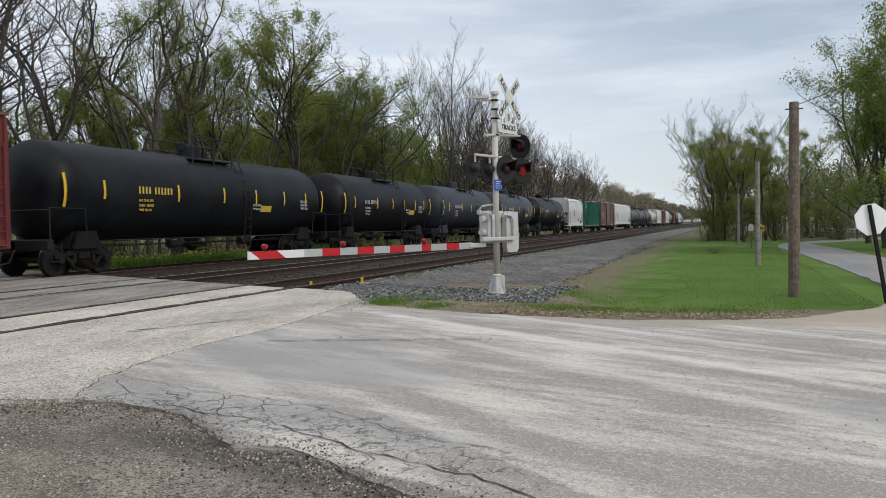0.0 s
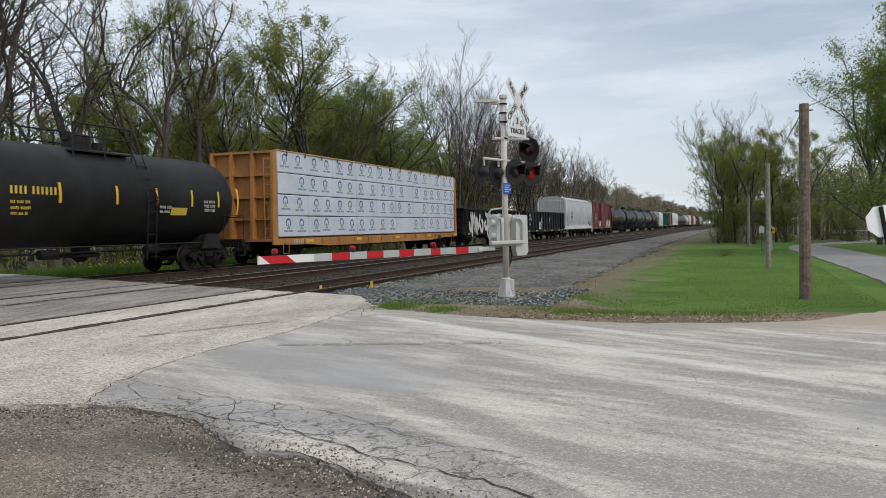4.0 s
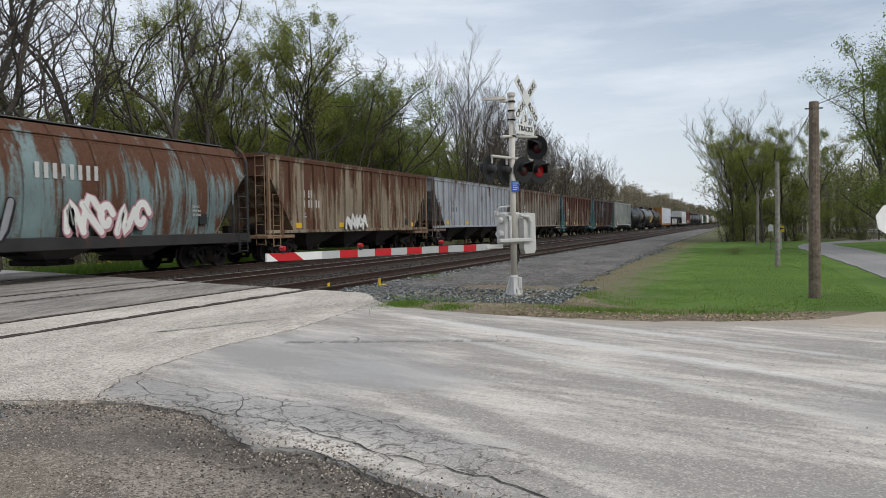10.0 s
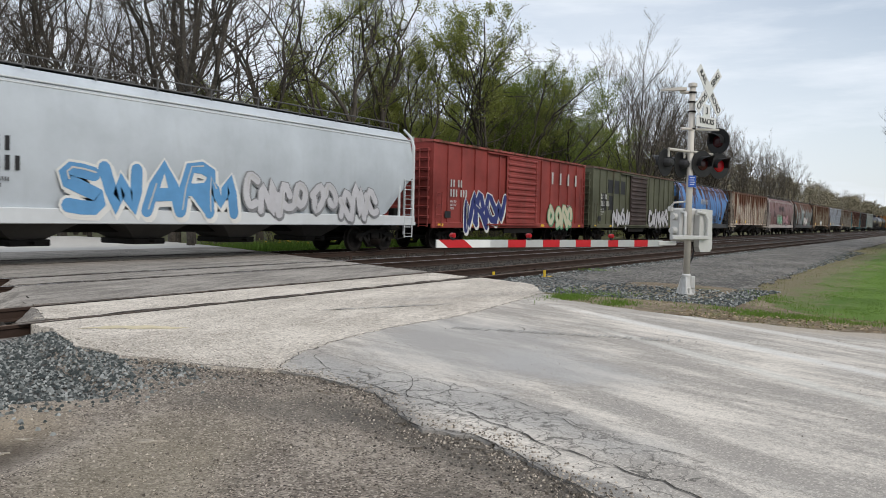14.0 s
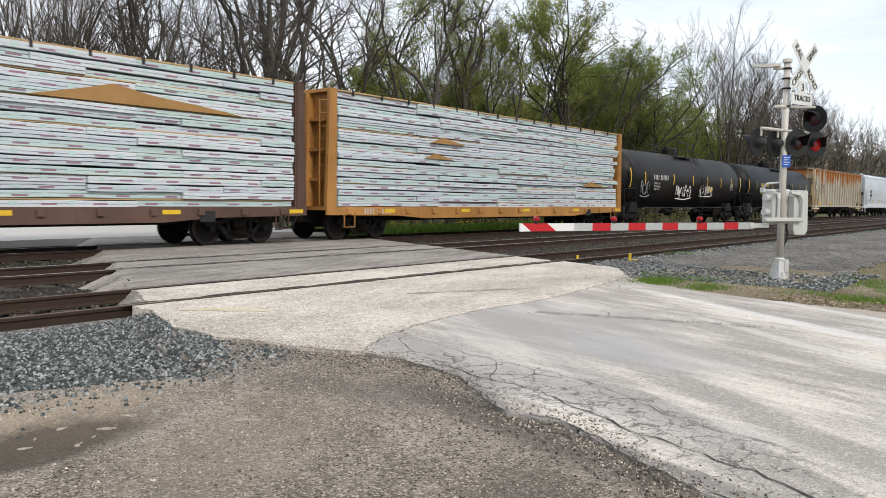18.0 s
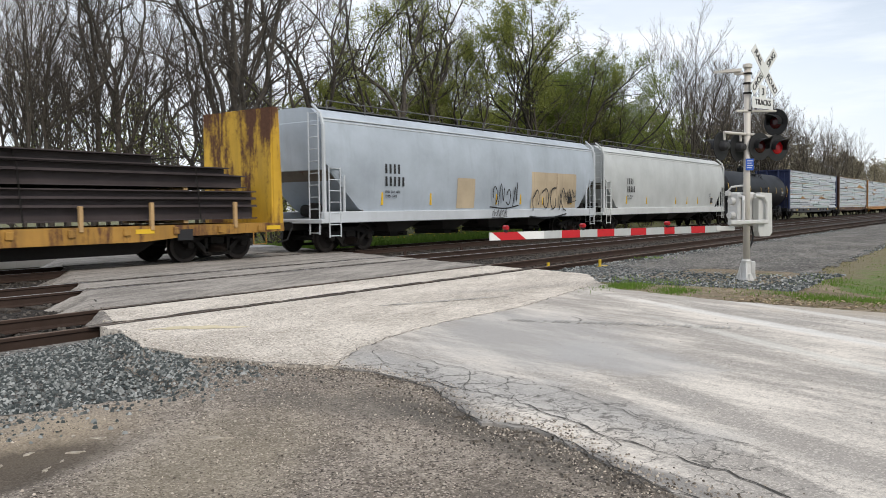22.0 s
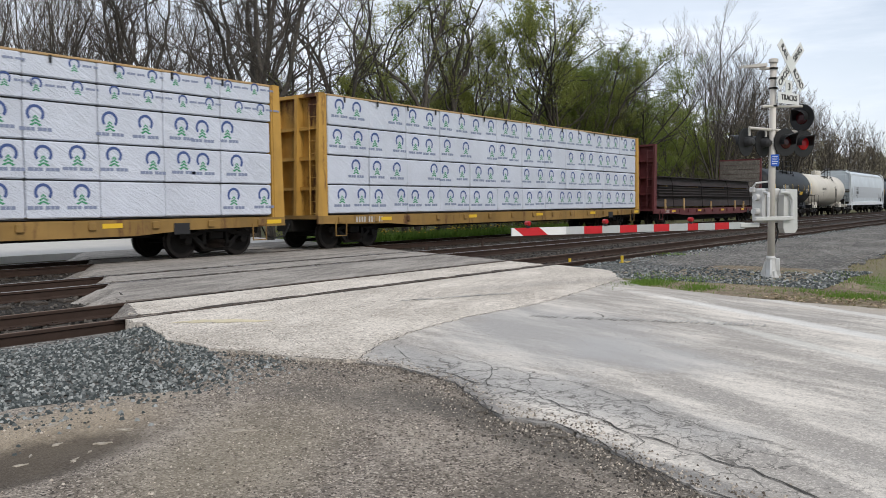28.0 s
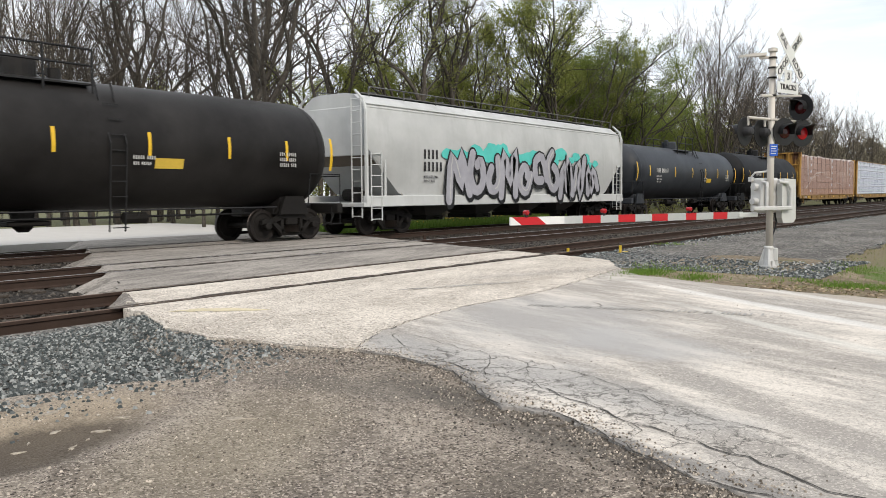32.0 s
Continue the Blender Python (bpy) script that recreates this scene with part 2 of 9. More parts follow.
def summed(nt, terms, bias=0.0):
    total = None
    for out, k in terms:
        v = scaled(nt, out, k)
        n = nt.nodes.new("ShaderNodeMath")
        n.operation = "ADD"
        nt.links.new(v, n.inputs[0])
        if total is None:
            n.inputs[1].default_value = bias
        else:
            nt.links.new(total, n.inputs[1])
        total = n.outputs["Value"]
    return total


def worn_ground(name, base, dust, dark, angle=55, along=5.0, across=0.55, streaks=1.0, grain=14.0, chips=70.0, dusty=0.5, chip_mix=0.5, relief=0.35, stain=None, stain_amount=0.5, pools=(), crazed=(), mott=1.5, fleck=0.8):
    """Old paving: dust lying in drawn-out smears broken by the grain, stains, and chips that show through."""
    m, nt, b = fresh(name, 0.95)
    b.inputs["Specular IOR Level"].default_value = 0.2
    smear = weave(nt, 1.0, 6, 0.62, angle, along, across)
    smear2 = weave(nt, 1.0, 5, 0.6, angle + 24, along * 0.6, across * 0.35, 0.8)
    mottle, fine, broad = noise_tex(nt, grain, 7, 0.80), noise_tex(nt, grain * 5.5, 3, 0.7), noise_tex(nt, 0.55, 5, 0.6)
    lay = summed(nt, ((smear.outputs["Fac"], 1.5 * streaks), (smear2.outputs["Fac"], 0.8 * streaks), (mottle.outputs["Fac"], mott), (fine.outputs["Fac"], fleck), (broad.outputs["Fac"], 1.2)), -(1.15 * streaks + 0.5 * (mott + fleck + 1.2)) - 0.5 + dusty)
    col = blend(nt, base, dust, ramp_out(nt, lay, -0.17, 0.27))
    if stain:
        spots = noise_tex(nt, 1.6, 8, 0.72, (1, 1, 1), 0.5)
        col = blend(nt, col, stain, scaled(nt, ramp_out(nt, spots.outputs["Fac"], 0.52, 0.66), stain_amount))
    c = nt.nodes.new("ShaderNodeTexCoord")
    peb = nt.nodes.new("ShaderNodeTexVoronoi")
    peb.inputs["Scale"].default_value = chips
    nt.links.new(c.outputs["Object"], peb.inputs["Vector"])
    tone = nt.nodes.new("ShaderNodeSeparateColor")
    nt.links.new(peb.outputs["Color"], tone.inputs["Color"])
    col = blend(nt, col, dark, scaled(nt, ramp_out(nt, tone.outputs["Red"], 0.68, 0.95), chip_mix))
    col = blend(nt, col, tuple(min(0.85, x * 1.25) for x in dust), scaled(nt, ramp_out(nt, tone.outputs["Green"], 0.72, 0.97), chip_mix))
    col = blend(nt, col, dark, scaled(nt, ramp_out(nt, fine.outputs["Fac"], 0.56, 0.70), chip_mix * 0.7))
    for cx, cy, rx, ry, angle2, tint, amount, soft in pools:
        here = nt.nodes.new("ShaderNodeMapping")
        here.vector_type = "TEXTURE"
        here.inputs["Location"].default_value, here.inputs["Rotation"].default_value, here.inputs["Scale"].default_value = (cx, cy, 0), (0, 0, radians(angle2)), (rx, ry, 1)
        nt.links.new(c.outputs["Object"], here.inputs["Vector"])
        far = nt.nodes.new("ShaderNodeVectorMath")
        far.operation = "LENGTH"
        nt.links.new(here.outputs["Vector"], far.inputs[0])
        rag = noise_tex(nt, 2.2, 7, 0.68)
        inside_ = summed(nt, ((far.outputs["Value"], -1.0), (rag.outputs["Fac"], 1.5), (mottle.outputs["Fac"], 0.7)), -0.1)
        grainy = blend(nt, tuple(0.62 * x for x in tint), tuple(min(0.9, 1.35 * x) for x in tint), ramp_out(nt, fine.outputs["Fac"], 0.33, 0.67))
        col = blend(nt, col, grainy, scaled(nt, ramp_out(nt, inside_, -soft, soft), amount))
    for cx, cy, rx, ry, angle2, size, width in crazed:
        here = nt.nodes.new("ShaderNodeMapping")
        here.vector_type = "TEXTURE"
        here.inputs["Location"].default_value, here.inputs["Rotation"].default_value, here.inputs["Scale"].default_value = (cx, cy, 0), (0, 0, radians(angle2)), (rx, ry, 1)
        nt.links.new(c.outputs["Object"], here.inputs["Vector"])
        far = nt.nodes.new("ShaderNodeVectorMath")
        far.operation = "LENGTH"
        nt.links.new(here.outputs["Vector"], far.inputs[0])
        bend = noise_tex(nt, 3.5, 5, 0.65)
        mixed = nt.nodes.new("ShaderNodeVectorMath")
        mixed.operation = "MULTIPLY_ADD"
        nt.links.new(bend.outputs["Color"], mixed.inputs[0])
        mixed.inputs[1].default_value = (0.45, 0.45, 0.0)
        nt.links.new(c.outputs["Object"], mixed.inputs[2])
        cell = nt.nodes.new("ShaderNodeTexVoronoi")
        cell.feature = "DISTANCE_TO_EDGE"
        cell.inputs["Scale"].default_value = size
        nt.links.new(mixed.outputs["Vector"], cell.inputs["Vector"])
        line = ramp_out(nt, cell.outputs["Distance"], width, width * 0.3)
        area = ramp_out(nt, summed(nt, ((far.outputs["Value"], -1.0), (mottle.outputs["Fac"], 0.6), (bend.outputs["Fac"], 1.6)), 0.0), -0.15, 0.35)
        both = nt.nodes.new("ShaderNodeMath")
        both.operation = "MULTIPLY"
        nt.links.new(line, both.inputs[0])
        nt.links.new(area, both.inputs[1])
        col = blend(nt, col, tuple(x * 0.6 for x in dark), scaled(nt, both.outputs["Value"], 0.8))
    nt.links.new(col, b.inputs["Base Color"])
    bump(nt, b, mottle.outputs["Fac"], relief, 0.02)
    return m


# the pool at (6.0, -1.2) is a dark patch of shade painted into the asphalt
M_PAVE = worn_ground("worn_asphalt_dusty", (0.315, 0.293, 0.268), (0.64, 0.592, 0.532), (0.13, 0.122, 0.112), 55, 5.5, 0.5, 1.15, 21.0, 95, 0.46, 0.36, 0.3, (0.29, 0.278, 0.262), 0.4,
                     ((7.3, 4.3, 1.9, 1.05, 35, (0.345, 0.34, 0.335), 0.55, 0.3), (6.6, 3.0, 0.9, 0.5, 60, (0.37, 0.365, 0.36), 0.6, 0.3), (11.6, 3.1, 3.2, 0.55, 78, (0.355, 0.328, 0.296), 0.85, 0.3), (11.55, 0.0, 2.6, 0.75, 105, (0.375, 0.328, 0.272), 0.85, 0.3), (12.3, -2.2, 1.8, 0.9, 140, (0.40, 0.335, 0.262), 0.8, 0.35), (5.0, 3.4, 2.0, 0.35, 75, (0.34, 0.34, 0.335), 0.5, 0.35), (4.78, 4.2, 0.7, 0.07, 85, (0.19, 0.183, 0.175), 0.75, 0.35), (4.35, 3.15, 0.6, 0.08, 52, (0.19, 0.183, 0.175), 0.75, 0.35), (3.95, 2.15, 0.7, 0.08, 70, (0.19, 0.183, 0.175), 0.75, 0.35), (3.6, 1.2, 0.7, 0.08, 72, (0.19, 0.183, 0.175), 0.75, 0.35), (6.0, -1.2, 0.8, 0.5, 60, (0.30, 0.295, 0.29), 0.6, 0.4), (9.1, 2.1, 3.6, 0.12, 55, (0.74, 0.71, 0.655), 0.6, 0.4), (10.1, 1.5, 3.4, 0.10, 57, (0.74, 0.71, 0.655), 0.5, 0.4), (7.6, 1.6, 2.6, 0.10, 52, (0.70, 0.67, 0.62), 0.45, 0.4), (9.6, 1.9, 3.0, 0.03, 56, (0.27, 0.262, 0.25), 0.5, 0.4)),
                     ((4.95, 3.5, 1.6, 0.42, 78, 2.3, 0.022), (4.25, 1.9, 1.2, 0.40, 66, 2.6, 0.022), (4.7, 3.0, 2.0, 0.30, 74, 6.5, 0.035)), 1.15, 0.75)
M_APRON = worn_ground("cream_chip_seal", (0.42, 0.378, 0.328), (0.68, 0.622, 0.55), (0.11, 0.098, 0.085), 8, 3.0, 0.6, 0.6, 13.0, 62, 0.52, 0.74, 0.7, (0.33, 0.29, 0.245), 0.6)
M_LOT = worn_ground("gravelly_asphalt", (0.165, 0.140, 0.117), (0.40, 0.350, 0.297), (0.045, 0.037, 0.031), 35, 1.6, 0.8, 0.7, 17.0, 85, 0.43, 0.95, 0.9, (0.34, 0.295, 0.235), 0.35,
                    ((2.25, 4.88, 0.85, 0.42, 10, (0.37, 0.305, 0.225), 0.75, 0.4), (2.7, 3.6, 1.0, 0.45, 30, (0.30, 0.26, 0.19), 0.45, 0.5), (1.95, 4.47, 0.74, 0.34, 8, (0.075, 0.060, 0.046), 0.82, 0.28), (1.2, 4.3, 0.9, 0.25, 25, (0.10, 0.082, 0.065), 0.7, 0.3), (3.9, 2.4, 1.6, 0.22, 72, (0.085, 0.077, 0.068), 0.7, 0.35), (4.0, 3.9, 0.9, 0.25, 100, (0.10, 0.091, 0.08), 0.5, 0.4), (2.9, 1.9, 0.7, 0.25, 20, (0.10, 0.087, 0.073), 0.5, 0.4)), (), 1.6, 1.3)
M_BALLAST = worn_ground("ballast", (0.088, 0.084, 0.078), (0.235, 0.222, 0.205), (0.022, 0.022, 0.022), 0, 4.0, 0.9, 0.5, 6.0, 24, 0.44, 0.95, 1.0, (0.20, 0.17, 0.13), 0.4)
# the bed is dark brown; shade under the train is painted into its colour too
M_BED = worn_ground("track_bed", (0.022, 0.019, 0.017), (0.070, 0.061, 0.054), (0.01, 0.009, 0.008), 0, 3.0, 0.8, 0.6, 8.0, 26, 0.42, 0.8, 0.9)
M_EARTH = worn_ground("bare_earth", (0.145, 0.112, 0.076), (0.29, 0.235, 0.17), (0.06, 0.048, 0.036), 80, 1.8, 0.6, 0.8, 7.0, 38, 0.45, 0.7, 0.8, (0.095, 0.135, 0.032), 0.9)
M_STREET = aggregate("street_asphalt", (0.16, 0.155, 0.15), (0.28, 0.27, 0.26), (0.40, 0.39, 0.375), 90, 0.5, 0.25, (0.17, 0.168, 0.17), 0.4)
M_CROSS = worn_ground("crossing_asphalt", (0.17, 0.155, 0.14), (0.35, 0.322, 0.29), (0.065, 0.058, 0.052), 6, 4.0, 0.35, 1.0, 12.0, 60, 0.55, 0.45, 0.4, (0.20, 0.185, 0.17), 0.5)


def gritty(name, a, c2, dark, scale=40.0, relief=0.8, patch=0.5, patch_col=None):
    m, nt, b = fresh(name, 0.95)
    grit, mid, big = noise_tex(nt, scale, 5, 0.78), noise_tex(nt, 3.1, 6, 0.7), noise_tex(nt, 0.35, 4, 0.55)
    c = blend(nt, a, c2, ramp_out(nt, mid.outputs["Fac"], 0.3, 0.7))
    c = blend(nt, c, patch_col or dark, scaled(nt, ramp_out(nt, big.outputs["Fac"], 0.48, 0.66), patch))
    c = blend(nt, c, dark, scaled(nt, ramp_out(nt, grit.outputs["Fac"], 0.50, 0.66), 0.75))
    c = blend(nt, c, tuple(min(1, x * 1.9) for x in c2), scaled(nt, ramp_out(nt, grit.outputs["Fac"], 0.44, 0.30), 0.6))
    nt.links.new(c, b.inputs["Base Color"])
    bump(nt, b, grit.outputs["Fac"], relief, 0.03)
    return m


def lawn_ground(name, green, light, deep, earth, straw):
    """Mown grass, thinning to bare dirt along the ballast."""
    m, nt, b = fresh(name, 0.95)
    blade, mid, big, mown = noise_tex(nt, 34, 5, 0.8), noise_tex(nt, 2.6, 7, 0.72), noise_tex(nt, 0.4, 5, 0.6), weave(nt, 1.0, 6, 0.7, 4, 6.0, 0.45)
    col = blend(nt, green, light, ramp_out(nt, summed(nt, ((mid.outputs["Fac"], 0.6), (mown.outputs["Fac"], 0.9)), -0.25), 0.3, 0.7))
    col = blend(nt, col, deep, scaled(nt, ramp_out(nt, big.outputs["Fac"], 0.46, 0.64), 0.45))
    col = blend(nt, col, deep, scaled(nt, ramp_out(nt, blade.outputs["Fac"], 0.48, 0.66), 0.7))
    at = nt.nodes.new("ShaderNodeSeparateXYZ")
    nt.links.new(nt.nodes.new("ShaderNodeTexCoord").outputs["Object"], at.inputs["Vector"])
    bare = summed(nt, ((at.outputs["Y"], 0.42), (at.outputs["X"], -0.0105), (mid.outputs["Fac"], 1.7), (mown.outputs["Fac"], 1.2), (blade.outputs["Fac"], 0.5)), -2.40)
    dirt = blend(nt, earth, straw, ramp_out(nt, blade.outputs["Fac"], 0.42, 0.62))
    col = blend(nt, col, dirt, scaled(nt, ramp_out(nt, bare, -0.12, 0.45), 0.9))
    nt.links.new(col, b.inputs["Base Color"])
    bump(nt, b, blade.outputs["Fac"], 0.9, 0.03)
    return m


M_LAWN = lawn_ground("lawn", (0.085, 0.165, 0.020), (0.135, 0.225, 0.032), (0.042, 0.085, 0.013), (0.125, 0.095, 0.062), (0.27, 0.225, 0.15))
M_FIELD = gritty("wood_floor", (0.075, 0.085, 0.03), (0.15, 0.145, 0.07), (0.045, 0.042, 0.027), 12, 0.9, 0.5, (0.10, 0.08, 0.055))
M_CRACK = plain("crack", (0.055, 0.050, 0.045), 0.95, 0, 0.3, 20, 0.4)
M_RAIL = plain("rusty_rail", (0.045, 0.028, 0.021), 0.8, 0.15, 0.4, 9)
M_SHINE = plain("rail_head", (0.42, 0.41, 0.40), 0.38, 0.9, 0.2, 20)
M_TIE = gritty("creosoted_tie", (0.04, 0.032, 0.026), (0.085, 0.07, 0.058), (0.018, 0.015, 0.012), 18, 0.8, 0.3)
M_STONE = random_tint("crushed_stone", (0.036, 0.045, 0.046), (0.37, 0.385, 0.375), 0.8, True, 0.0, 2.6)
M_GRIT = random_tint("dark_grit", (0.03, 0.027, 0.024), (0.27, 0.24, 0.205), 0.85, True, 0.0, 1.6)
# dark stones whose colour also carries the shade beneath the train
M_SHADE_STONE = random_tint("shade_dark_stone", (0.018, 0.016, 0.014), (0.11, 0.098, 0.085), 0.85, True, 0.0, 1.6)
M_FLAKE = gritty("muddy_flake", (0.30, 0.262, 0.215), (0.43, 0.385, 0.32), (0.16, 0.135, 0.105), 30, 0.6, 0.4)
M_BLADE = random_tint("grass_blade", (0.085, 0.165, 0.022), (0.17, 0.265, 0.045), 0.7, True, 0.4)
M_BLADE_DRY = random_tint("dry_blade", (0.13, 0.135, 0.05), (0.30, 0.26, 0.14), 0.8)
M_BARK = gritty("bark", (0.044, 0.038, 0.032), (0.092, 0.080, 0.067), (0.022, 0.019, 0.016), 9, 1.0, 0.3)
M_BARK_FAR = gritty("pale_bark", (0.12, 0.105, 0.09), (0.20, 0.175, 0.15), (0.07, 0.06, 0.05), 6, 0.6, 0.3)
M_LEAF = random_tint("young_leaf", (0.145, 0.172, 0.038), (0.30, 0.325, 0.09), 0.65, True, 0.6)
M_LEAF_BRIGHT = random_tint("bright_leaf", (0.125, 0.170, 0.032), (0.245, 0.295, 0.068), 0.65, True, 0.62)
M_BUD = random_tint("bud", (0.16, 0.13, 0.10), (0.33, 0.29, 0.22), 0.75)
M_STEEL = plain("galvanised_steel", (0.54, 0.54, 0.53), 0.5, 0.25, 0.14, 8)
M_ALU = plain("aluminium_paint", (0.52, 0.49, 0.45), 0.55, 0.15, 0.12, 7)
M_BLACK = plain("matt_black", (0.012, 0.012, 0.013), 0.55, 0, 0.3, 10)
M_WHITE = plain("reflective_white", (0.62, 0.63, 0.62), 0.45, 0, 0.08, 8)
M_SIGNGREY = plain("sign_back", (0.50, 0.51, 0.51), 0.4, 0.6, 0.1, 8)
M_RED = plain("reflective_red", (0.42, 0.012, 0.018), 0.4, 0, 0.15, 8)
M_LENS = plain("red_lens", (0.30, 0.008, 0.012), 0.2, 0, 0.05, 5, 0.0, 0.05)
M_LENS_DIM = plain("dark_red_lens", (0.035, 0.005, 0.006), 0.15, 0, 0.05, 5, 0.0)
M_BLUE = plain("blue_enamel", (0.02, 0.09, 0.42), 0.4, 0, 0.1, 8)
M_YELLOW = plain("yellow_paint", (0.62, 0.42, 0.03), 0.55, 0, 0.25, 9)
M_WOOD = gritty("weathered_pole", (0.115, 0.088, 0.068), (0.21, 0.17, 0.135), (0.05, 0.04, 0.032), 14, 0.8, 0.3)
M_IRON = plain("dirty_iron", (0.0105, 0.009, 0.008), 0.75, 0.2, 0.4, 7, 0.3)
M_TREAD = plain("wheel_tread", (0.035, 0.03, 0.028), 0.45, 0.7, 0.3, 9)
M_WHEEL = plain("wheel_face", (0.0105, 0.0085, 0.0075), 0.8, 0.1, 0.4, 8)


# ---- building tools ----
class Shape:
    """Gathers corners and faces for one mesh."""

    def __init__(self):
        self.v, self.f = [], []

    def add(self, verts, faces):
        n = len(self.v)
        self.v += verts
        self.f += [tuple(i + n for i in f) for f in faces]
        return self

    def box(self, x0, x1, y0, y1, z0, z1, c=0.0):
        """A block, with its twelve edges chamfered by c."""
        if c <= 0:
            return self.add([(x, y, z) for z in (z0, z1) for y in (y0, y1) for x in (x0, x1)],
                            [(0, 2, 3, 1), (4, 5, 7, 6), (0, 1, 5, 4), (2, 6, 7, 3), (0, 4, 6, 2), (1, 3, 7, 5)])
        c = min(c, (x1 - x0) / 3, (y1 - y0) / 3, (z1 - z0) / 3)
        def ring(x0, x1, y0, y1, z):
            return [(x0 + c, y0, z), (x1 - c, y0, z), (x1, y0 + c, z), (x1, y1 - c, z), (x1 - c, y1, z), (x0 + c, y1, z), (x0, y1 - c, z), (x0, y0 + c, z)]
        v = ring(x0 + c, x1 - c, y0 + c, y1 - c, z0) + ring(x0, x1, y0, y1, z0 + c) + ring(x0, x1, y0, y1, z1 - c) + ring(x0 + c, x1 - c, y0 + c, y1 - c, z1)
        f = [tuple(range(7, -1, -1)), tuple(range(24, 32))]
        for k in range(3):
            f += [(8 * k + i, 8 * k + (i + 1) % 8, 8 * k + 8 + (i + 1) % 8, 8 * k + 8 + i) for i in range(8)]
        return self.add(v, f)

    def tube(self, pts, radii, n=6, cap=True):
        """A round bar through points, with a radius at each."""
        pts = [Vector(p) for p in pts]
        radii = [radii] * len(pts) if isinstance(radii, (int, float)) else radii
        rings, side = [], None
        for i, p in enumerate(pts):
            way = (pts[min(i + 1, len(pts) - 1)] - pts[max(i - 1, 0)]).normalized()
            if side is None or abs(side.dot(way)) > 0.95:
                side = way.orthogonal()
            side = (side - way * side.dot(way)).normalized()
            up = way.cross(side)
            rings += [tuple(p + radii[i] * (side * math.cos(a) + up * math.sin(a))) for a in (math.tau * k / n for k in range(n))]
        f = [(i * n + k, i * n + (k + 1) % n, (i + 1) * n + (k + 1) % n, (i + 1) * n + k) for i in range(len(pts) - 1) for k in range(n)]
        if cap:
            f += [tuple(range(n - 1, -1, -1)), tuple(range((len(pts) - 1) * n, len(pts) * n))]
        return self.add(rings, f)

    def loft(self, sections, cap=True, loop=True):
        """Joins sections of equal length, each a list of points."""
        n = len(sections[0])
        v = [tuple(p) for s in sections for p in s]
        m = n if loop else n - 1
        f = [(i * n + k, i * n + (k + 1) % n, (i + 1) * n + (k + 1) % n, (i + 1) * n + k) for i in range(len(sections) - 1) for k in range(m)]
        if cap:
            f += [tuple(range(n - 1, -1, -1)), tuple(range((len(sections) - 1) * n, len(sections) * n))]
        return self.add(v, f)

    def prism(self, prof, x0, x1):
        """A section in y and z, drawn along x."""
        return self.loft([[(x, y, z) for y, z in prof] for x in (x0, x1)])

    def plate(self, prof, y0, y1):
        """A section in x and z, drawn along y."""
        return self.loft([[(x, y, z) for x, z in prof] for y in (y1, y0)])

    def slab(self, outline, z0, z1):
        return self.loft([[(x, y, z) for x, y in outline] for z in (z0, z1)])

    def mesh(self, name, mat, smooth=False):
        me = bpy.data.meshes.new(name)
        me.from_pydata(self.v, [], self.f)
        me.materials.append(mat)
        if smooth:
            me.polygons.foreach_set("use_smooth", [True] * len(me.polygons))
        me.update()
        return me


def part(name, shape, mat, parent, label="", smooth=False):
    me = shape if isinstance(shape, bpy.types.Mesh) else shape.mesh(name, mat, smooth)
    ob = new(name, me)
    ob.parent = parent
    if label:
        ob["label"] = label
    return ob


def thing(name, label, category, group="", kind=""):
    return tagged(new(name), label, category, group, kind)


def solid(name, shape, mat, label, category="", kind="", smooth=False, group=""):
    return tagged(new(name, shape.mesh(name, mat, smooth)), label, category, group, kind)


def auto_smooth(me, angle=35):
    me.set_sharp_from_angle(angle=radians(angle))
    return me

# ---- the ground ----
from mathutils.geometry import tessellate_polygon

rnd = random.Random(7)


def wobble(line, step=0.25, amp=0.05, seed=1, closed=False):
    """A line made ragged: points every step metres, thrown aside a little."""
    r = random.Random(seed)
    out = []
    pts = line + ([line[0]] if closed else [])
    for (x0, y0), (x1, y1) in zip(pts, pts[1:]):
        n = max(1, int(math.hypot(x1 - x0, y1 - y0) / step))
        for k in range(n):
            u = k / n
            out.append((x0 + (x1 - x0) * u + r.uniform(-amp, amp), y0 + (y1 - y0) * u + r.uniform(-amp, amp)))
    return out if closed else out + [pts[-1]]


def sheet(name, outline, z, mat, label, depth=0.12, kind="structure"):
    """A slab with a ragged outline, its top at z."""
    bm = bmesh.new()
    high = z if callable(z) else (lambda x, y: z)
    top = [bm.verts.new((x, y, high(x, y))) for x, y in outline]
    for tri in tessellate_polygon([[Vector((x, y, 0)) for x, y in outline]]):
        bm.faces.new([top[k] for k in tri])
    low = [bm.verts.new((x, y, high(x, y) - depth)) for x, y in outline]
    for i in range(len(top)):
        j = (i + 1) % len(top)
        bm.faces.new((top[i], low[i], low[j], top[j]))
    for f in bm.faces:
        f.normal_update()
        if len(f.verts) == 3 and f.normal.z < 0:
            f.normal_flip()
    me = bpy.data.meshes.new(name)
    bm.to_mesh(me)
    bm.free()
    me.materials.append(mat)
    return tagged(new(name, me), label, "", "", kind)


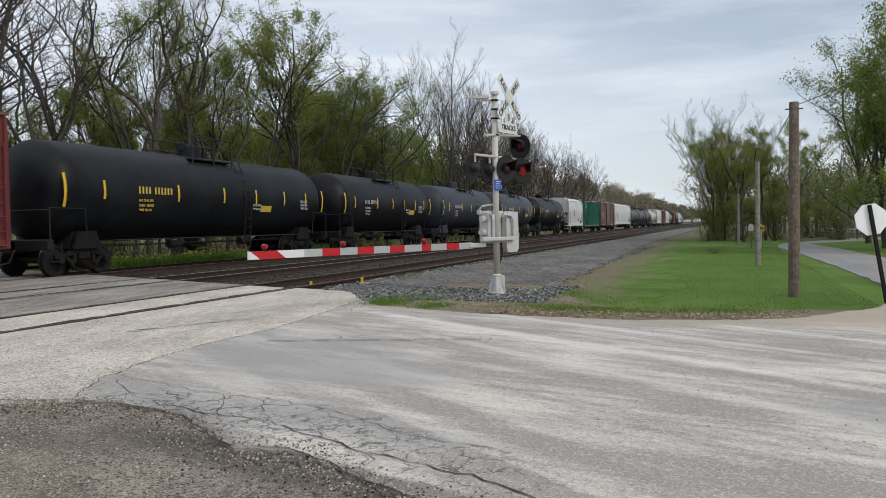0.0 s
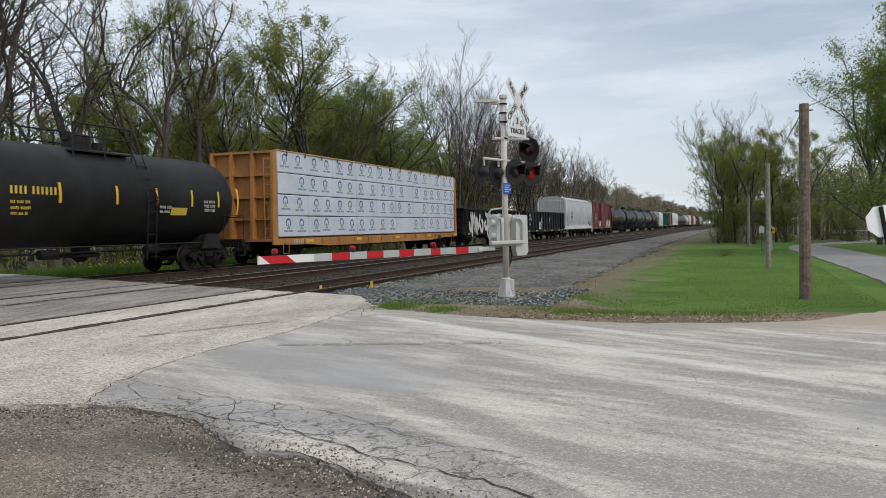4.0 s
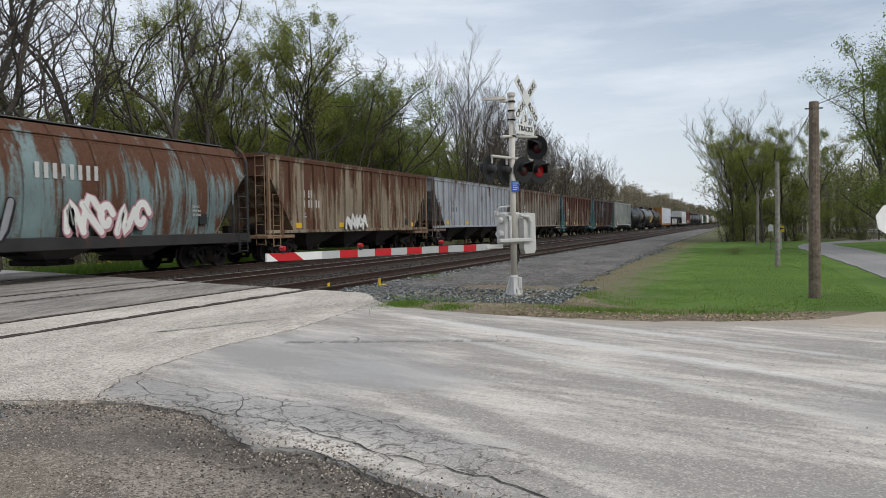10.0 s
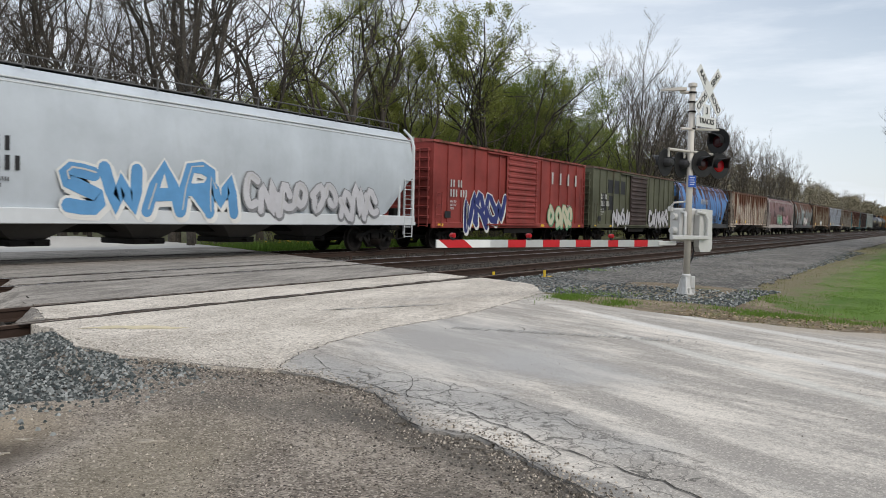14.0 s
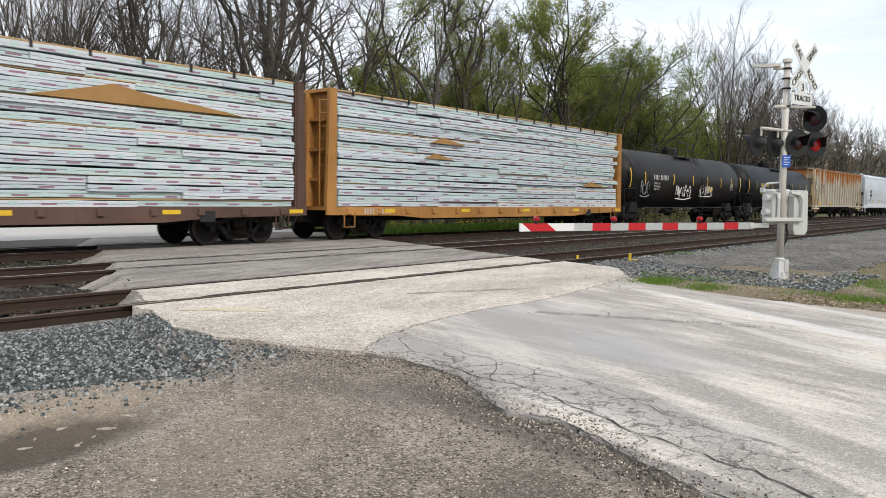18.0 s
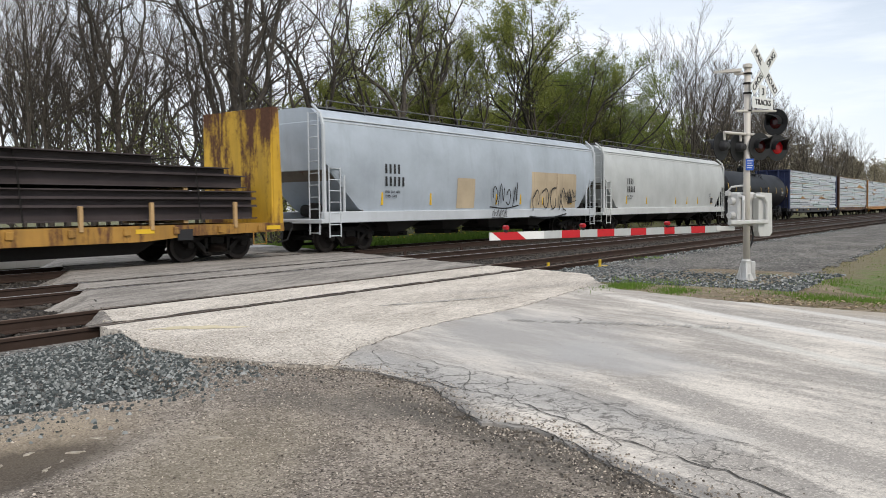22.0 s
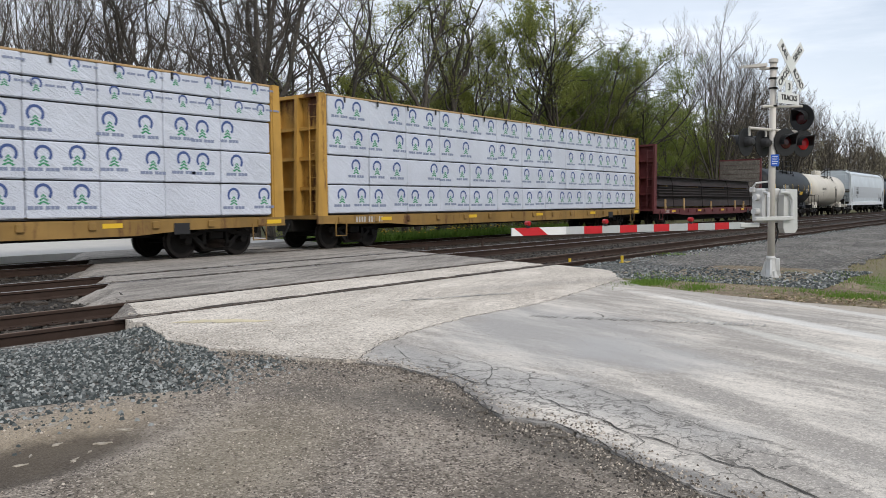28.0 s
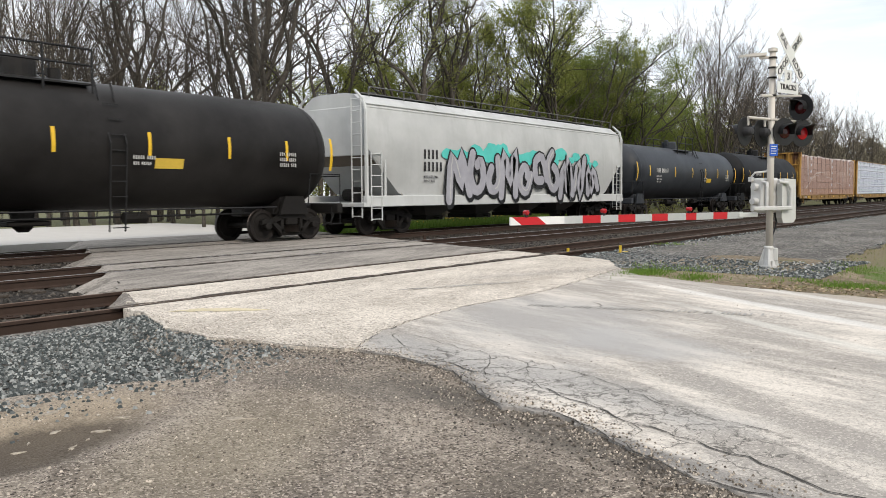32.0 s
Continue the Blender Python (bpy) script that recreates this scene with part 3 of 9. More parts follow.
def ground_height(x, y):
    """The land: level by the tracks, falling a little from the pavement to the lawn."""
    z = -0.30
    if y < 7.4 and x > 9:
        edge = max(0.0, min(1.0, (x - 9.5) / 4))
        z = -0.06 - 0.10 * edge + 0.005 * math.sin(x * 0.7) * math.cos(y * 0.9)
        if y > 5.6:
            z = z + (-0.24 - z) * min(1.0, (y - 5.6) / 1.8)
    elif y < 7.4:
        z = -0.16
    if y > 22.5:
        z = -0.28 + 0.02 * math.sin(x * 0.5 + y)
    return z


def ground():
    xs = [-900, -400, -150, -60, -30, -15] + [-10 + 1.2 * k for k in range(70)] + [80, 100, 140, 200, 320, 600, 1300, 3000]
    ys = [-2500, -700, -200, -80, -40, -24] + [-18 + 0.7 * k for k in range(62)] + [27, 32, 40, 60, 120, 400, 2500]
    v = [(x, y, ground_height(x, y)) for y in ys for x in xs]
    n = len(xs)
    f = [(j * n + i, j * n + i + 1, (j + 1) * n + i + 1, (j + 1) * n + i) for j in range(len(ys) - 1) for i in range(n - 1)]
    s = Shape()
    s.add(v, f)
    me = s.mesh("ground", M_LAWN, True)
    me.materials.append(M_FIELD)
    for p in me.polygons:
        if p.center.y > 21 or p.center.x > 62:
            p.material_index = 1
    tagged(new("ground", me), "mown green lawn and rough wood floor", "ground", "", "structure")


ground()

LOT_EDGE = [(5.03, 8.33), (4.65, 7.17), (4.6, 6.03), (4.71, 5.39), (4.86, 4.82), (4.88, 4.37), (4.65, 3.61), (4.11, 2.85), (4.13, 2.39), (3.84, 1.95), (3.55, 1.47), (3.5, 1.03), (3.3, 0.2), (2.6, -1.5), (1.8, -4.0), (0.5, -9.0)]
PAVE_EDGE = [(15.25, 8.74), (14.6, 7.2), (13.1, 6.2), (12.1, 5.4), (11.4, 3.65), (11.1, 2.3), (11.0, 1.1), (11.2, 0.1), (11.75, -1.0), (13.2, -2.05), (15.6, -2.9)]
ROAD_AWAY = [(18.0, -3.1), (21.8, -3.2), (29.0, -3.1), (36.5, -2.9), (45.6, -2.5), (50.0, -2.7), (53.4, -3.3), (60.0, -6.0), (75.0, -14.0), (90.0, -30.0), (86.0, -32.0), (72.0, -17.0), (57.0, -7.0), (52.8, -4.6), (49.0, -4.7), (43.2, -5.1), (36.2, -5.3), (28.6, -5.6), (22.0, -6.6), (17.5, -9.0), (14.0, -16.0)]

SEAM = [(12.9, 6.15), (10.6, 5.75), (9.1, 5.55), (7.6, 5.6), (6.5, 5.45), (5.6, 5.2), (4.95, 4.85)]
seam = wobble(SEAM, 0.15, 0.03, 31)
lot_edge = wobble(wobble([(5.1, 8.74)] + LOT_EDGE, 0.32, 0.075, 23), 0.07, 0.022, 3)
cut = min(range(len(lot_edge)), key=lambda k: abs(lot_edge[k][1] - 4.85))
pave_edge = wobble(PAVE_EDGE[::-1], 0.2, 0.06, 5)
join = min(range(len(pave_edge)), key=lambda k: abs(pave_edge[k][1] - 6.15) + abs(pave_edge[k][0] - 12.9))
pavement = sheet("pavement", seam + lot_edge[cut:] + [(0.5, -16.0), (11.5, -16.0)] + pave_edge[:join], 0.0, M_PAVE, "grey worn asphalt with dusty wheel tracks at the crossing corner")
sheet("crossing_apron", lot_edge[:cut] + seam[::-1] + pave_edge[join:], 0.004, M_APRON, "cream chip-sealed approach to the crossing")
sheet("road", wobble(PAVE_EDGE[-2:] + ROAD_AWAY, 0.8, 0.05, 8) + [(12.0, -16.0), (12.0, -4.0)], lambda x, y: -0.012 - 0.12 * max(0.0, min(1.0, (x - 14.0) / 7.0)), M_STREET, "grey asphalt lane curving away past the lawn")
def lot_height(x, y):
    """The gravelly lot: low humps, a muddy hollow, and a fall to the ballast beside the near track."""
    z = -0.024 + 0.007 * math.sin(1.9 * x + 0.6 * y) * math.cos(1.3 * y - 0.5 * x) + 0.004 * math.sin(5.1 * x - 2.7 * y) + 0.003 * math.cos(7.3 * y + 2.2 * x)
    d = math.hypot((x - 1.95) / 0.85, (y - 4.47) / 0.40)
    z += -0.042 * math.exp(-d ** 4) + 0.012 * math.exp(-((d - 1.35) / 0.35) ** 2)
    brink = 5.62 - 0.30 * math.exp(-((x - 3.5) / 0.5) ** 2) + 2.7 * max(0.0, min(1.0, (x - 3.75) / 1.15)) + 0.07 * math.sin(3.1 * x) + 0.04 * math.sin(8.3 * x)
    z -= 0.11 * max(0.0, min(1.0, (y - brink + 0.10) / 0.42))
    return z


def parking_ground():
    xs = [-14.0, -9.0, -6.0, -4.0] + [-3.0 + 0.07 * k for k in range(118)]
    ys = [-16.0, -10.0, -6.0, -3.0, -1.5] + [-0.6 + 0.07 * k for k in range(112)]
    r_, n = random.Random(12), len(xs)
    v = [(x, y, lot_height(x, y) + r_.uniform(-0.0035, 0.0035)) for y in ys for x in xs]
    f = [(j * n + i, j * n + i + 1, (j + 1) * n + i + 1, (j + 1) * n + i) for j in range(len(ys) - 1) for i in range(n - 1)]
    solid("parking_ground", Shape().add(v, f), M_LOT, "brown-grey gravelly broken asphalt", "", "structure", True)


parking_ground()
sheet("gravel_bed", [(-40.0, 5.3), (2.0, 5.3), (4.3, 5.2), (5.3, 8.2), (5.3, 8.75), (-40.0, 8.75)], -0.115, M_BALLAST, "grey crushed stone beside the near track", 0.2)
def verge_height(x, y):
    """Level round the mast, falling to the lawn."""
    return -0.025 - 0.115 * max(0.0, min(1.0, (x - 12.0) / 1.9)) * max(0.0, min(1.0, (3.6 - y) / 1.4))


sheet("verge", wobble([(11.6, -1.4), (10.95, 1.1), (11.3, 3.65), (12.0, 5.4), (13.0, 6.15), (14.6, 7.3), (16.5, 6.9), (17.4, 5.4), (17.2, 3.9), (16.0, 3.3), (14.4, 2.4), (13.6, 1.2), (13.4, 0.2), (14.0, -1.0), (14.2, -2.2), (12.8, -1.9)], 0.3, 0.12, 6, True), verge_height, M_EARTH, "bare earth and gravel verge round the signal mast", 0.1)
def shoulder_height(x, y):
    return -0.02 - 0.105 * max(0.0, min(1.0, (8.1 - y) / 3.6)) * max(0.0, min(1.0, (x - 16.0) / 3.0))


sheet("gravel_shoulder", wobble([(14.6, 6.9), (15.0, 7.6), (15.2, 8.1), (60.0, 8.1), (160.0, 8.2), (160.0, 5.2), (100.0, 5.0), (49.0, 4.8), (29.8, 4.1), (23.0, 3.8), (20.2, 3.8), (17.0, 3.8), (16.6, 5.6)], 0.4, 0.18, 9, True), shoulder_height, M_BALLAST, "grey ballast shoulder sloping from the track", 0.2)
# the crossing between and beyond the rails
def crossing_panel(name, y0, y1, xl0, xl1, xr0, xr1, label):
    pts = wobble([(xl0 + 0.42, y0), (xl0 + 0.17, y0 + 0.10), (xl0 + 0.14, y0 + 0.30), (0.5 * (xl0 + xl1) + 0.05, 0.5 * (y0 + y1)), (xl1, y1)], 0.12, 0.06, int(y0 * 10)) + wobble([(xr1, y1), (xr0, y0)], 0.2, 0.06, int(y1 * 10))
    return sheet(name, pts, 0.0, M_APRON if y0 < 10 else M_CROSS, label, 0.2)


def left_edge(y):
    return 5.33 + (y - 8.9) * 0.50


def right_edge(y):
    return 15.3 + (y - 9.0) * 0.42


BANDS = [(9.02, 10.28), (10.50, 13.22), (13.44, 14.66), (14.88, 18.18), (18.40, 19.62), (19.86, 23.5)]
for y0, y1 in BANDS:
    crossing_panel("crossing_surface", y0, y1, left_edge(y0), left_edge(y1), right_edge(y0), right_edge(y1), "grey asphalt laid between the rails of the crossing")
sheet("far_road", wobble([(9.5, 23.4), (21.4, 23.4), (22.5, 27.0), (23.2, 30.0), (23.6, 36.0), (13.0, 36.0), (11.6, 30.0), (11.0, 27.0)], 0.6, 0.08, 12, True), -0.004, plain("pale_concrete", (0.48, 0.465, 0.44), 0.9, 0, 0.12, 12), "pale road running on beyond the tracks", 0.2)
sheet("track_bed", [(-900.0, 7.9), (left_edge(8.0) - 0.15, 7.9), (left_edge(24) - 0.15, 23.0), (-900.0, 23.0)], -0.20, M_BED, "dark ballast under the tracks, its colour deepened for the shade below the cars", 0.3)
sheet("track_bed", [(right_edge(8.3) + 0.1, 8.1), (1300.0, 8.1), (1300.0, 22.6), (right_edge(22.6) + 0.1, 22.6)], -0.19, M_BED, "dark ballast under the tracks, its colour deepened for the shade below the cars", 0.3)


def crack_line(name, pts, width, seed, label="dark open crack in the asphalt"):
    r = random.Random(seed)
    line = wobble(pts, 0.09, 0.035, seed)
    left, right = [], []
    for i, (x, y) in enumerate(line):
        a, b = line[max(0, i - 1)], line[min(len(line) - 1, i + 1)]
        d = Vector((b[0] - a[0], b[1] - a[1])).normalized()
        w = width * r.uniform(0.2, 0.85)
        left.append((x - d.y * w, y + d.x * w))
        right.append((x + d.y * w, y - d.x * w))
    s = Shape()
    for i in range(len(line) - 1):
        s.add([(*left[i], 0.0), (*left[i + 1], 0.0), (*right[i + 1], 0.0), (*right[i], 0.0)], [(3, 2, 1, 0)])
    ob = part(name, s, M_CRACK, pavement, label)
    ob.location.z = 0.006
    return ob


# each crack by its bends and half its width
CRACKS = [(SEAM, 0.008), ([(5.77, 5.0), (5.55, 4.4), (5.37, 3.72), (5.34, 3.34), (5.13, 2.67), (4.86, 2.26), (4.57, 1.72), (4.5, 1.3)], 0.0045),
          ([(4.95, 4.1), (4.8, 3.5), (4.69, 2.94), (4.42, 2.42), (4.24, 2.05), (4.08, 1.56), (3.95, 1.25), (3.76, 0.92), (3.62, 0.5)], 0.010),
          ([(5.37, 3.72), (5.0, 3.5), (4.65, 3.33), (4.6, 3.5)], 0.006), ([(4.86, 2.26), (4.7, 1.98), (4.24, 2.05)], 0.003), ([(4.2, 1.97), (4.12, 1.88), (3.89, 1.92)], 0.006), ([(5.34, 3.34), (4.9, 3.1), (4.69, 2.94)], 0.004),
          ([(8.75, 4.55), (8.55, 4.3), (8.35, 4.3)], 0.010), ([(5.6, 6.9), (5.3, 6.2), (5.1, 5.6)], 0.003), ([(5.94, 5.18), (5.5, 4.9), (5.2, 4.5), (5.0, 4.6)], 0.006), ([(5.2, 4.5), (5.25, 4.0), (4.95, 3.9)], 0.004), ([(8.2, 0.9), (7.5, 0.4), (6.9, 0.3)], 0.002)]
for k, (pts, w) in enumerate(CRACKS):
    crack_line("crack", pts, w, 40 + k)
# thin dark strips along the crumbled edge, painted in as its shadow line
for k in range(9):
    pts = LOT_EDGE[k + 2:k + 5]
    crack_line("broken_edge", [(x + 0.01, y) for x, y in pts], 0.007, 70 + k, "dark line painted as the shadow along the crumbled pavement edge")
# scuffed tread marks on the worn asphalt
M_SCUFF = worn_ground("rubber_scuff", (0.30, 0.295, 0.285), (0.42, 0.41, 0.39), (0.2, 0.197, 0.19), 50, 3.0, 0.4, 0.8, 15.0, 80, 0.45, 0.3, 0.2)
treads = Shape()
for k in range(46):
    u = k / 45
    x, y = 8.0 + 0.75 * u + rnd.uniform(-0.03, 0.03), 5.0 - 2.5 * u
    if rnd.random() < 0.8:
        treads.add([(x, y, 0.009), (x + 0.03, y - 0.02, 0.009), (x + 0.20, y + 0.015, 0.009), (x + 0.18, y + 0.03, 0.009)], [(0, 1, 2, 3)])
for k in range(40):
    u = k / 39
    x, y = 8.35 + 1.9 * u + rnd.uniform(-0.03, 0.03), 7.2 - 0.9 * u
    if rnd.random() < 0.6:
        treads.add([(x, y, 0.012), (x + 0.04, y - 0.02, 0.012), (x + 0.02, y + 0.14, 0.012), (x - 0.01, y + 0.13, 0.012)], [(0, 1, 2, 3)])
part("tread_prints", treads, M_SCUFF, pavement)["kind"] = "stuff"
part("paint_streak", Shape().slab(wobble([(5.25, 8.1), (5.6, 8.05), (5.95, 7.6), (6.05, 7.3), (5.85, 7.35), (5.55, 7.75)], 0.08, 0.04, 63, True), 0.0075, 0.0085), plain("faded_yellow_paint", (0.56, 0.49, 0.34), 0.9, 0, 0.35, 30), pavement, "faint worn yellow paint streak")


# asphalt ramps that run down from the crossing to the ballast at its ends
def ramp_end(y0, y1, edge, way, run, seed):
    r_ = random.Random(seed)
    n, m = 14, 9
    pts = []
    for j in range(n + 1):
        y = y0 + (y1 - y0) * j / n
        reach = run * (0.75 + 0.5 * math.sin(j * 0.9 + seed) * 0.5) * (0.55 + 0.45 * math.sin(math.pi * j / n))
        for i in range(m + 1):
            u = i / m
            drop = 0.5 - 0.5 * math.cos(math.pi * u)
            pts.append((edge(y) + way * (u * reach - 0.06) + r_.uniform(-0.02, 0.02), y, 0.003 - 0.235 * drop + r_.uniform(-0.012, 0.012) * (0 < i < m)))
    f = [(j * (m + 1) + i, j * (m + 1) + i + 1, (j + 1) * (m + 1) + i + 1, (j + 1) * (m + 1) + i) for j in range(n) for i in range(m)]
    if way > 0:
        f = [q[::-1] for q in f]
    solid("crossing_ramp", Shape().add(pts, f), M_CROSS, "rough grey asphalt ramp falling from the crossing to the ballast", "", "structure", True)


for k, (y0, y1) in enumerate(BANDS):
    ramp_end(y0 - 0.02, y1 + 0.02, left_edge, -1, 1.25 if y1 - y0 > 2 else 0.6, 3 + k)
    ramp_end(y0 - 0.02, y1 + 0.02, right_edge, 1, 0.5, 13 + k)

# ---- rails, sleepers ----
M_RUSTHEAD = plain("rusty_rail_head", (0.13, 0.085, 0.06), 0.6, 0.3, 0.35, 14)
M_MUCK = worn_ground("flangeway_muck", (0.04, 0.033, 0.028), (0.11, 0.092, 0.078), (0.02, 0.017, 0.015), 2, 1.5, 0.3, 0.8, 14.0, 60, 0.45, 0.3, 0.6)
RAIL = [(-0.07, -0.17), (0.07, -0.17), (0.07, -0.155), (0.012, -0.13), (0.012, -0.045), (0.036, -0.035), (0.036, -0.004), (0.028, 0.0), (-0.028, 0.0), (-0.036, -0.004), (-0.036, -0.035), (-0.012, -0.045), (-0.012, -0.13), (-0.07, -0.155)]
for yc, name in ((YA, "near"), (YB, "middle"), (YC, "far")):
    track = thing("railway_track", f"rusty steel rails on dark timber sleepers, the {name} track", "railway track", "tracks", "structure")
    for side in (-0.752, 0.752):
        part("rail", Shape().prism([(y + yc + side, z) for y, z in RAIL], -900, 1300), M_RAIL, track)
        part("rail_head", Shape().prism([(yc + side + y, z) for y, z in ((-0.026, 0.0), (0.026, 0.0), (0.022, 0.003), (-0.022, 0.003))], -900, 1300), M_RUSTHEAD if yc < 12 else M_SHINE, track, "worn running surface")
    tie = Shape().box(-0.115, 0.115, -1.3, 1.3, -0.29, -0.165, 0.012).mesh("sleeper", M_TIE)
    plate = Shape().box(-0.10, 0.10, -0.16, 0.16, -0.165, -0.150, 0.004)
    plate.box(-0.03, 0.03, -0.11, -0.08, -0.15, -0.135).box(-0.03, 0.03, 0.08, 0.11, -0.15, -0.135)
    plate = plate.mesh("tie_plate", M_RAIL)
    r = random.Random(int(yc))
    x, rest = -16.0, Shape()
    while x < 190:
        if not (left_edge(yc) - 0.3 < x < right_edge(yc) + 0.2):
            if x < 42:
                t = part("sleeper", tie, None, track)
                t.matrix_basis = pose(x, yc + r.uniform(-0.05, 0.05), r.uniform(-0.01, 0.012), 0, 0, r.uniform(-1.5, 1.5))
                if x < 24 and yc < 12:
                    for side in (-0.752, 0.752):
                        p = part("tie_plate", plate, None, track)
                        p.matrix_basis = pose(x, yc + side, 0.0)
            else:
                rest.box(x - 0.115, x + 0.115, yc - 1.3, yc + 1.3, -0.29, -0.165)
        x += 0.54 + r.uniform(-0.02, 0.02)
    part("far_sleepers", rest, M_TIE, track).update_tag()
    track.children[-1]["kind"] = "stuff"
    # timber headers and dark flangeways at the crossing
    for side, w in ((-0.752, 0.11), (0.752, 0.11)):
        y = yc + side
        gap = Shape().add([(left_edge(y), y + 0.03, -0.012), (right_edge(y), y + 0.03, -0.012), (right_edge(y), y + w, -0.012), (left_edge(y), y + w, -0.012)], [(0, 1, 2, 3)])
        gap.add([(left_edge(y), y - w, -0.012), (right_edge(y), y - w, -0.012), (right_edge(y), y - 0.03, -0.012), (left_edge(y), y - 0.03, -0.012)], [(0, 1, 2, 3)])
        part("flangeway", gap, M_CRACK, track, "dirt-filled gap beside the rail")
        wide, fr = {(YA, -0.752): 0.15, (YA, 0.752): 0.07, (YB, -0.752): 0.14, (YB, 0.752): 0.10}.get((yc, side), 0.10), random.Random(int(y * 10))
        muck, x = Shape(), left_edge(y) - 0.3
        edge_pts = []
        while x < right_edge(y) + 0.2:
            edge_pts.append((x, wide * fr.uniform(0.25, 1.0) * (0.7 + 0.5 * math.sin(x * 1.3 + y)), wide * fr.uniform(0.2, 0.9)))
            x += fr.uniform(0.08, 0.3)
        for (xa, la, ha), (xb, lb, hb) in zip(edge_pts, edge_pts[1:]):
            muck.add([(xa, y - 0.03 - la, 0.0065), (xb, y - 0.03 - lb, 0.0065), (xb, y - 0.029, 0.0065), (xa, y - 0.029, 0.0065)], [(0, 1, 2, 3)])
            muck.add([(xa, y + 0.029, 0.0065), (xb, y + 0.029, 0.0065), (xb, y + 0.03 + hb, 0.0065), (xa, y + 0.03 + ha, 0.0065)], [(0, 1, 2, 3)])
        part("rail_side_muck", muck, M_MUCK, track, "dark broken muck along the rail")


# ---- crossing signal ----
def text_mesh(body, size, mat, thick=0.004, bold=0.001):
    c = bpy.data.curves.new("text", "FONT")
    c.body, c.size, c.align_x, c.align_y, c.extrude, c.offset = body, size, "CENTER", "CENTER", thick, bold
    ob = new("text", c)
    bpy.context.view_layer.update()
    me = bpy.data.meshes.new_from_object(ob.evaluated_get(bpy.context.evaluated_depsgraph_get()))
    me.materials.clear()
    me.materials.append(mat)
    bpy.data.objects.remove(ob)
    return me


M_LETTER = plain("faded_black", (0.045, 0.045, 0.048), 0.6, 0, 0.2, 10)
MAST = Vector((14.9, 4.18, -0.025))
signal = thing("crossing_signal", "silver railroad crossing signal mast with crossbuck, flashing lights and lowered gate", "crossing signal")
signal.matrix_basis = pose(*MAST, 0, 0, 0) @ Matrix.Diagonal((1.155, 1.155, 1.155, 1))
# in the signal's own space +x is along the gate arm's line (to the tip) after the turn below
ARM_WAY = math.atan2(1.86, -4.50)
FACE = radians(254)   # the way the crossbuck looks


def turned(shape, angle, at=(0, 0, 0)):
    m = Matrix.Translation(at) @ Matrix.Rotation(angle, 4, "Z")
    shape.v = [tuple(m @ Vector(p)) for p in shape.v]
    return shape


part("mast", Shape().tube([(0, 0, 0.1), (0, 0, 3.30)], [0.054, 0.047], 20), M_ALU, signal, "", True)
part("mast_cap", Shape().tube([(0, 0, 3.29), (0, 0, 3.34), (0, 0, 3.355)], [0.070, 0.070, 0.03], 16), M_ALU, signal)
base = Shape().tube([(0, 0, 0.0), (0, 0, 0.025), (0, 0, 0.03), (0, 0, 0.12), (0, 0, 0.26), (0, 0, 0.31), (0, 0, 0.33)], [0.12, 0.12, 0.10, 0.078, 0.068, 0.075, 0.058], 20)
part("mast_base", base, M_STEEL, signal, "cast base with flared foot")
for a in range(4):
    part("base_rib", turned(Shape().plate([(0.06, 0.02), (0.145, 0.02), (0.145, 0.05), (0.08, 0.28), (0.06, 0.28)], -0.012, 0.012), a * 1.571 + 0.3), M_STEEL, signal)
for a in range(4):
    part("anchor_bolt", Shape().tube([(0.10 * math.cos(a * 1.571 + 0.78), 0.10 * math.sin(a * 1.571 + 0.78), 0.02), (0.10 * math.cos(a * 1.571 + 0.78), 0.10 * math.sin(a * 1.571 + 0.78), 0.11)], 0.014, 6), M_STEEL, signal)
part("junction_box", turned(Shape().box(0.06, 0.13, -0.04, 0.04, 0.10, 0.30, 0.012), radians(-70)), M_STEEL, signal)
for z in (3.20, 3.05, 2.90, 2.63, 2.27):
    part("band_clamp", Shape().tube([(0, 0, z - 0.012), (0, 0, z + 0.012)], 0.067, 16), M_IRON if z > 2.5 else M_ALU, signal)
# bell arm at the top
bell = turned(Shape().tube([(0.0, 0, 3.20), (0.20, 0, 3.21)], 0.024, 8).loft([[(0.10, -0.06, 3.235), (0.10, 0.06, 3.235), (0.10, 0.06, 3.275), (0.10, -0.06, 3.275)], [(0.24, -0.055, 3.225), (0.24, 0.055, 3.225), (0.24, 0.055, 3.275), (0.24, -0.055, 3.275)], [(0.50, -0.02, 3.225), (0.50, 0.02, 3.225), (0.50, 0.02, 3.25), (0.50, -0.02, 3.25)]]), radians(118))
part("top_bracket", bell, M_ALU, signal, "flat galvanised bracket arm")
# crossbuck: two blades, facing the road
sign = part("crossbuck", Shape().tube([(0, 0.0, 3.05), (0.12, 0, 3.05)], 0.02, 6), M_STEEL, signal)
sign.matrix_basis = pose(0, 0, 0, 0, 0, math.degrees(FACE))


def blade(length, width):
    return [(-length / 2, -width / 2), (length / 2, -width / 2), (length / 2, width / 2), (-length / 2, width / 2)]


def board(prof, angle, x, cy, cz, thick=0.006):
    """A flat board whose face looks along +x, turned about x."""
    c, s = math.cos(angle), math.sin(angle)
    pts = [(cy + y * c - z * s, cz + y * s + z * c) for y, z in prof]
    return Shape().loft([[(xx, y, z) for y, z in pts] for xx in (x, x + thick)])


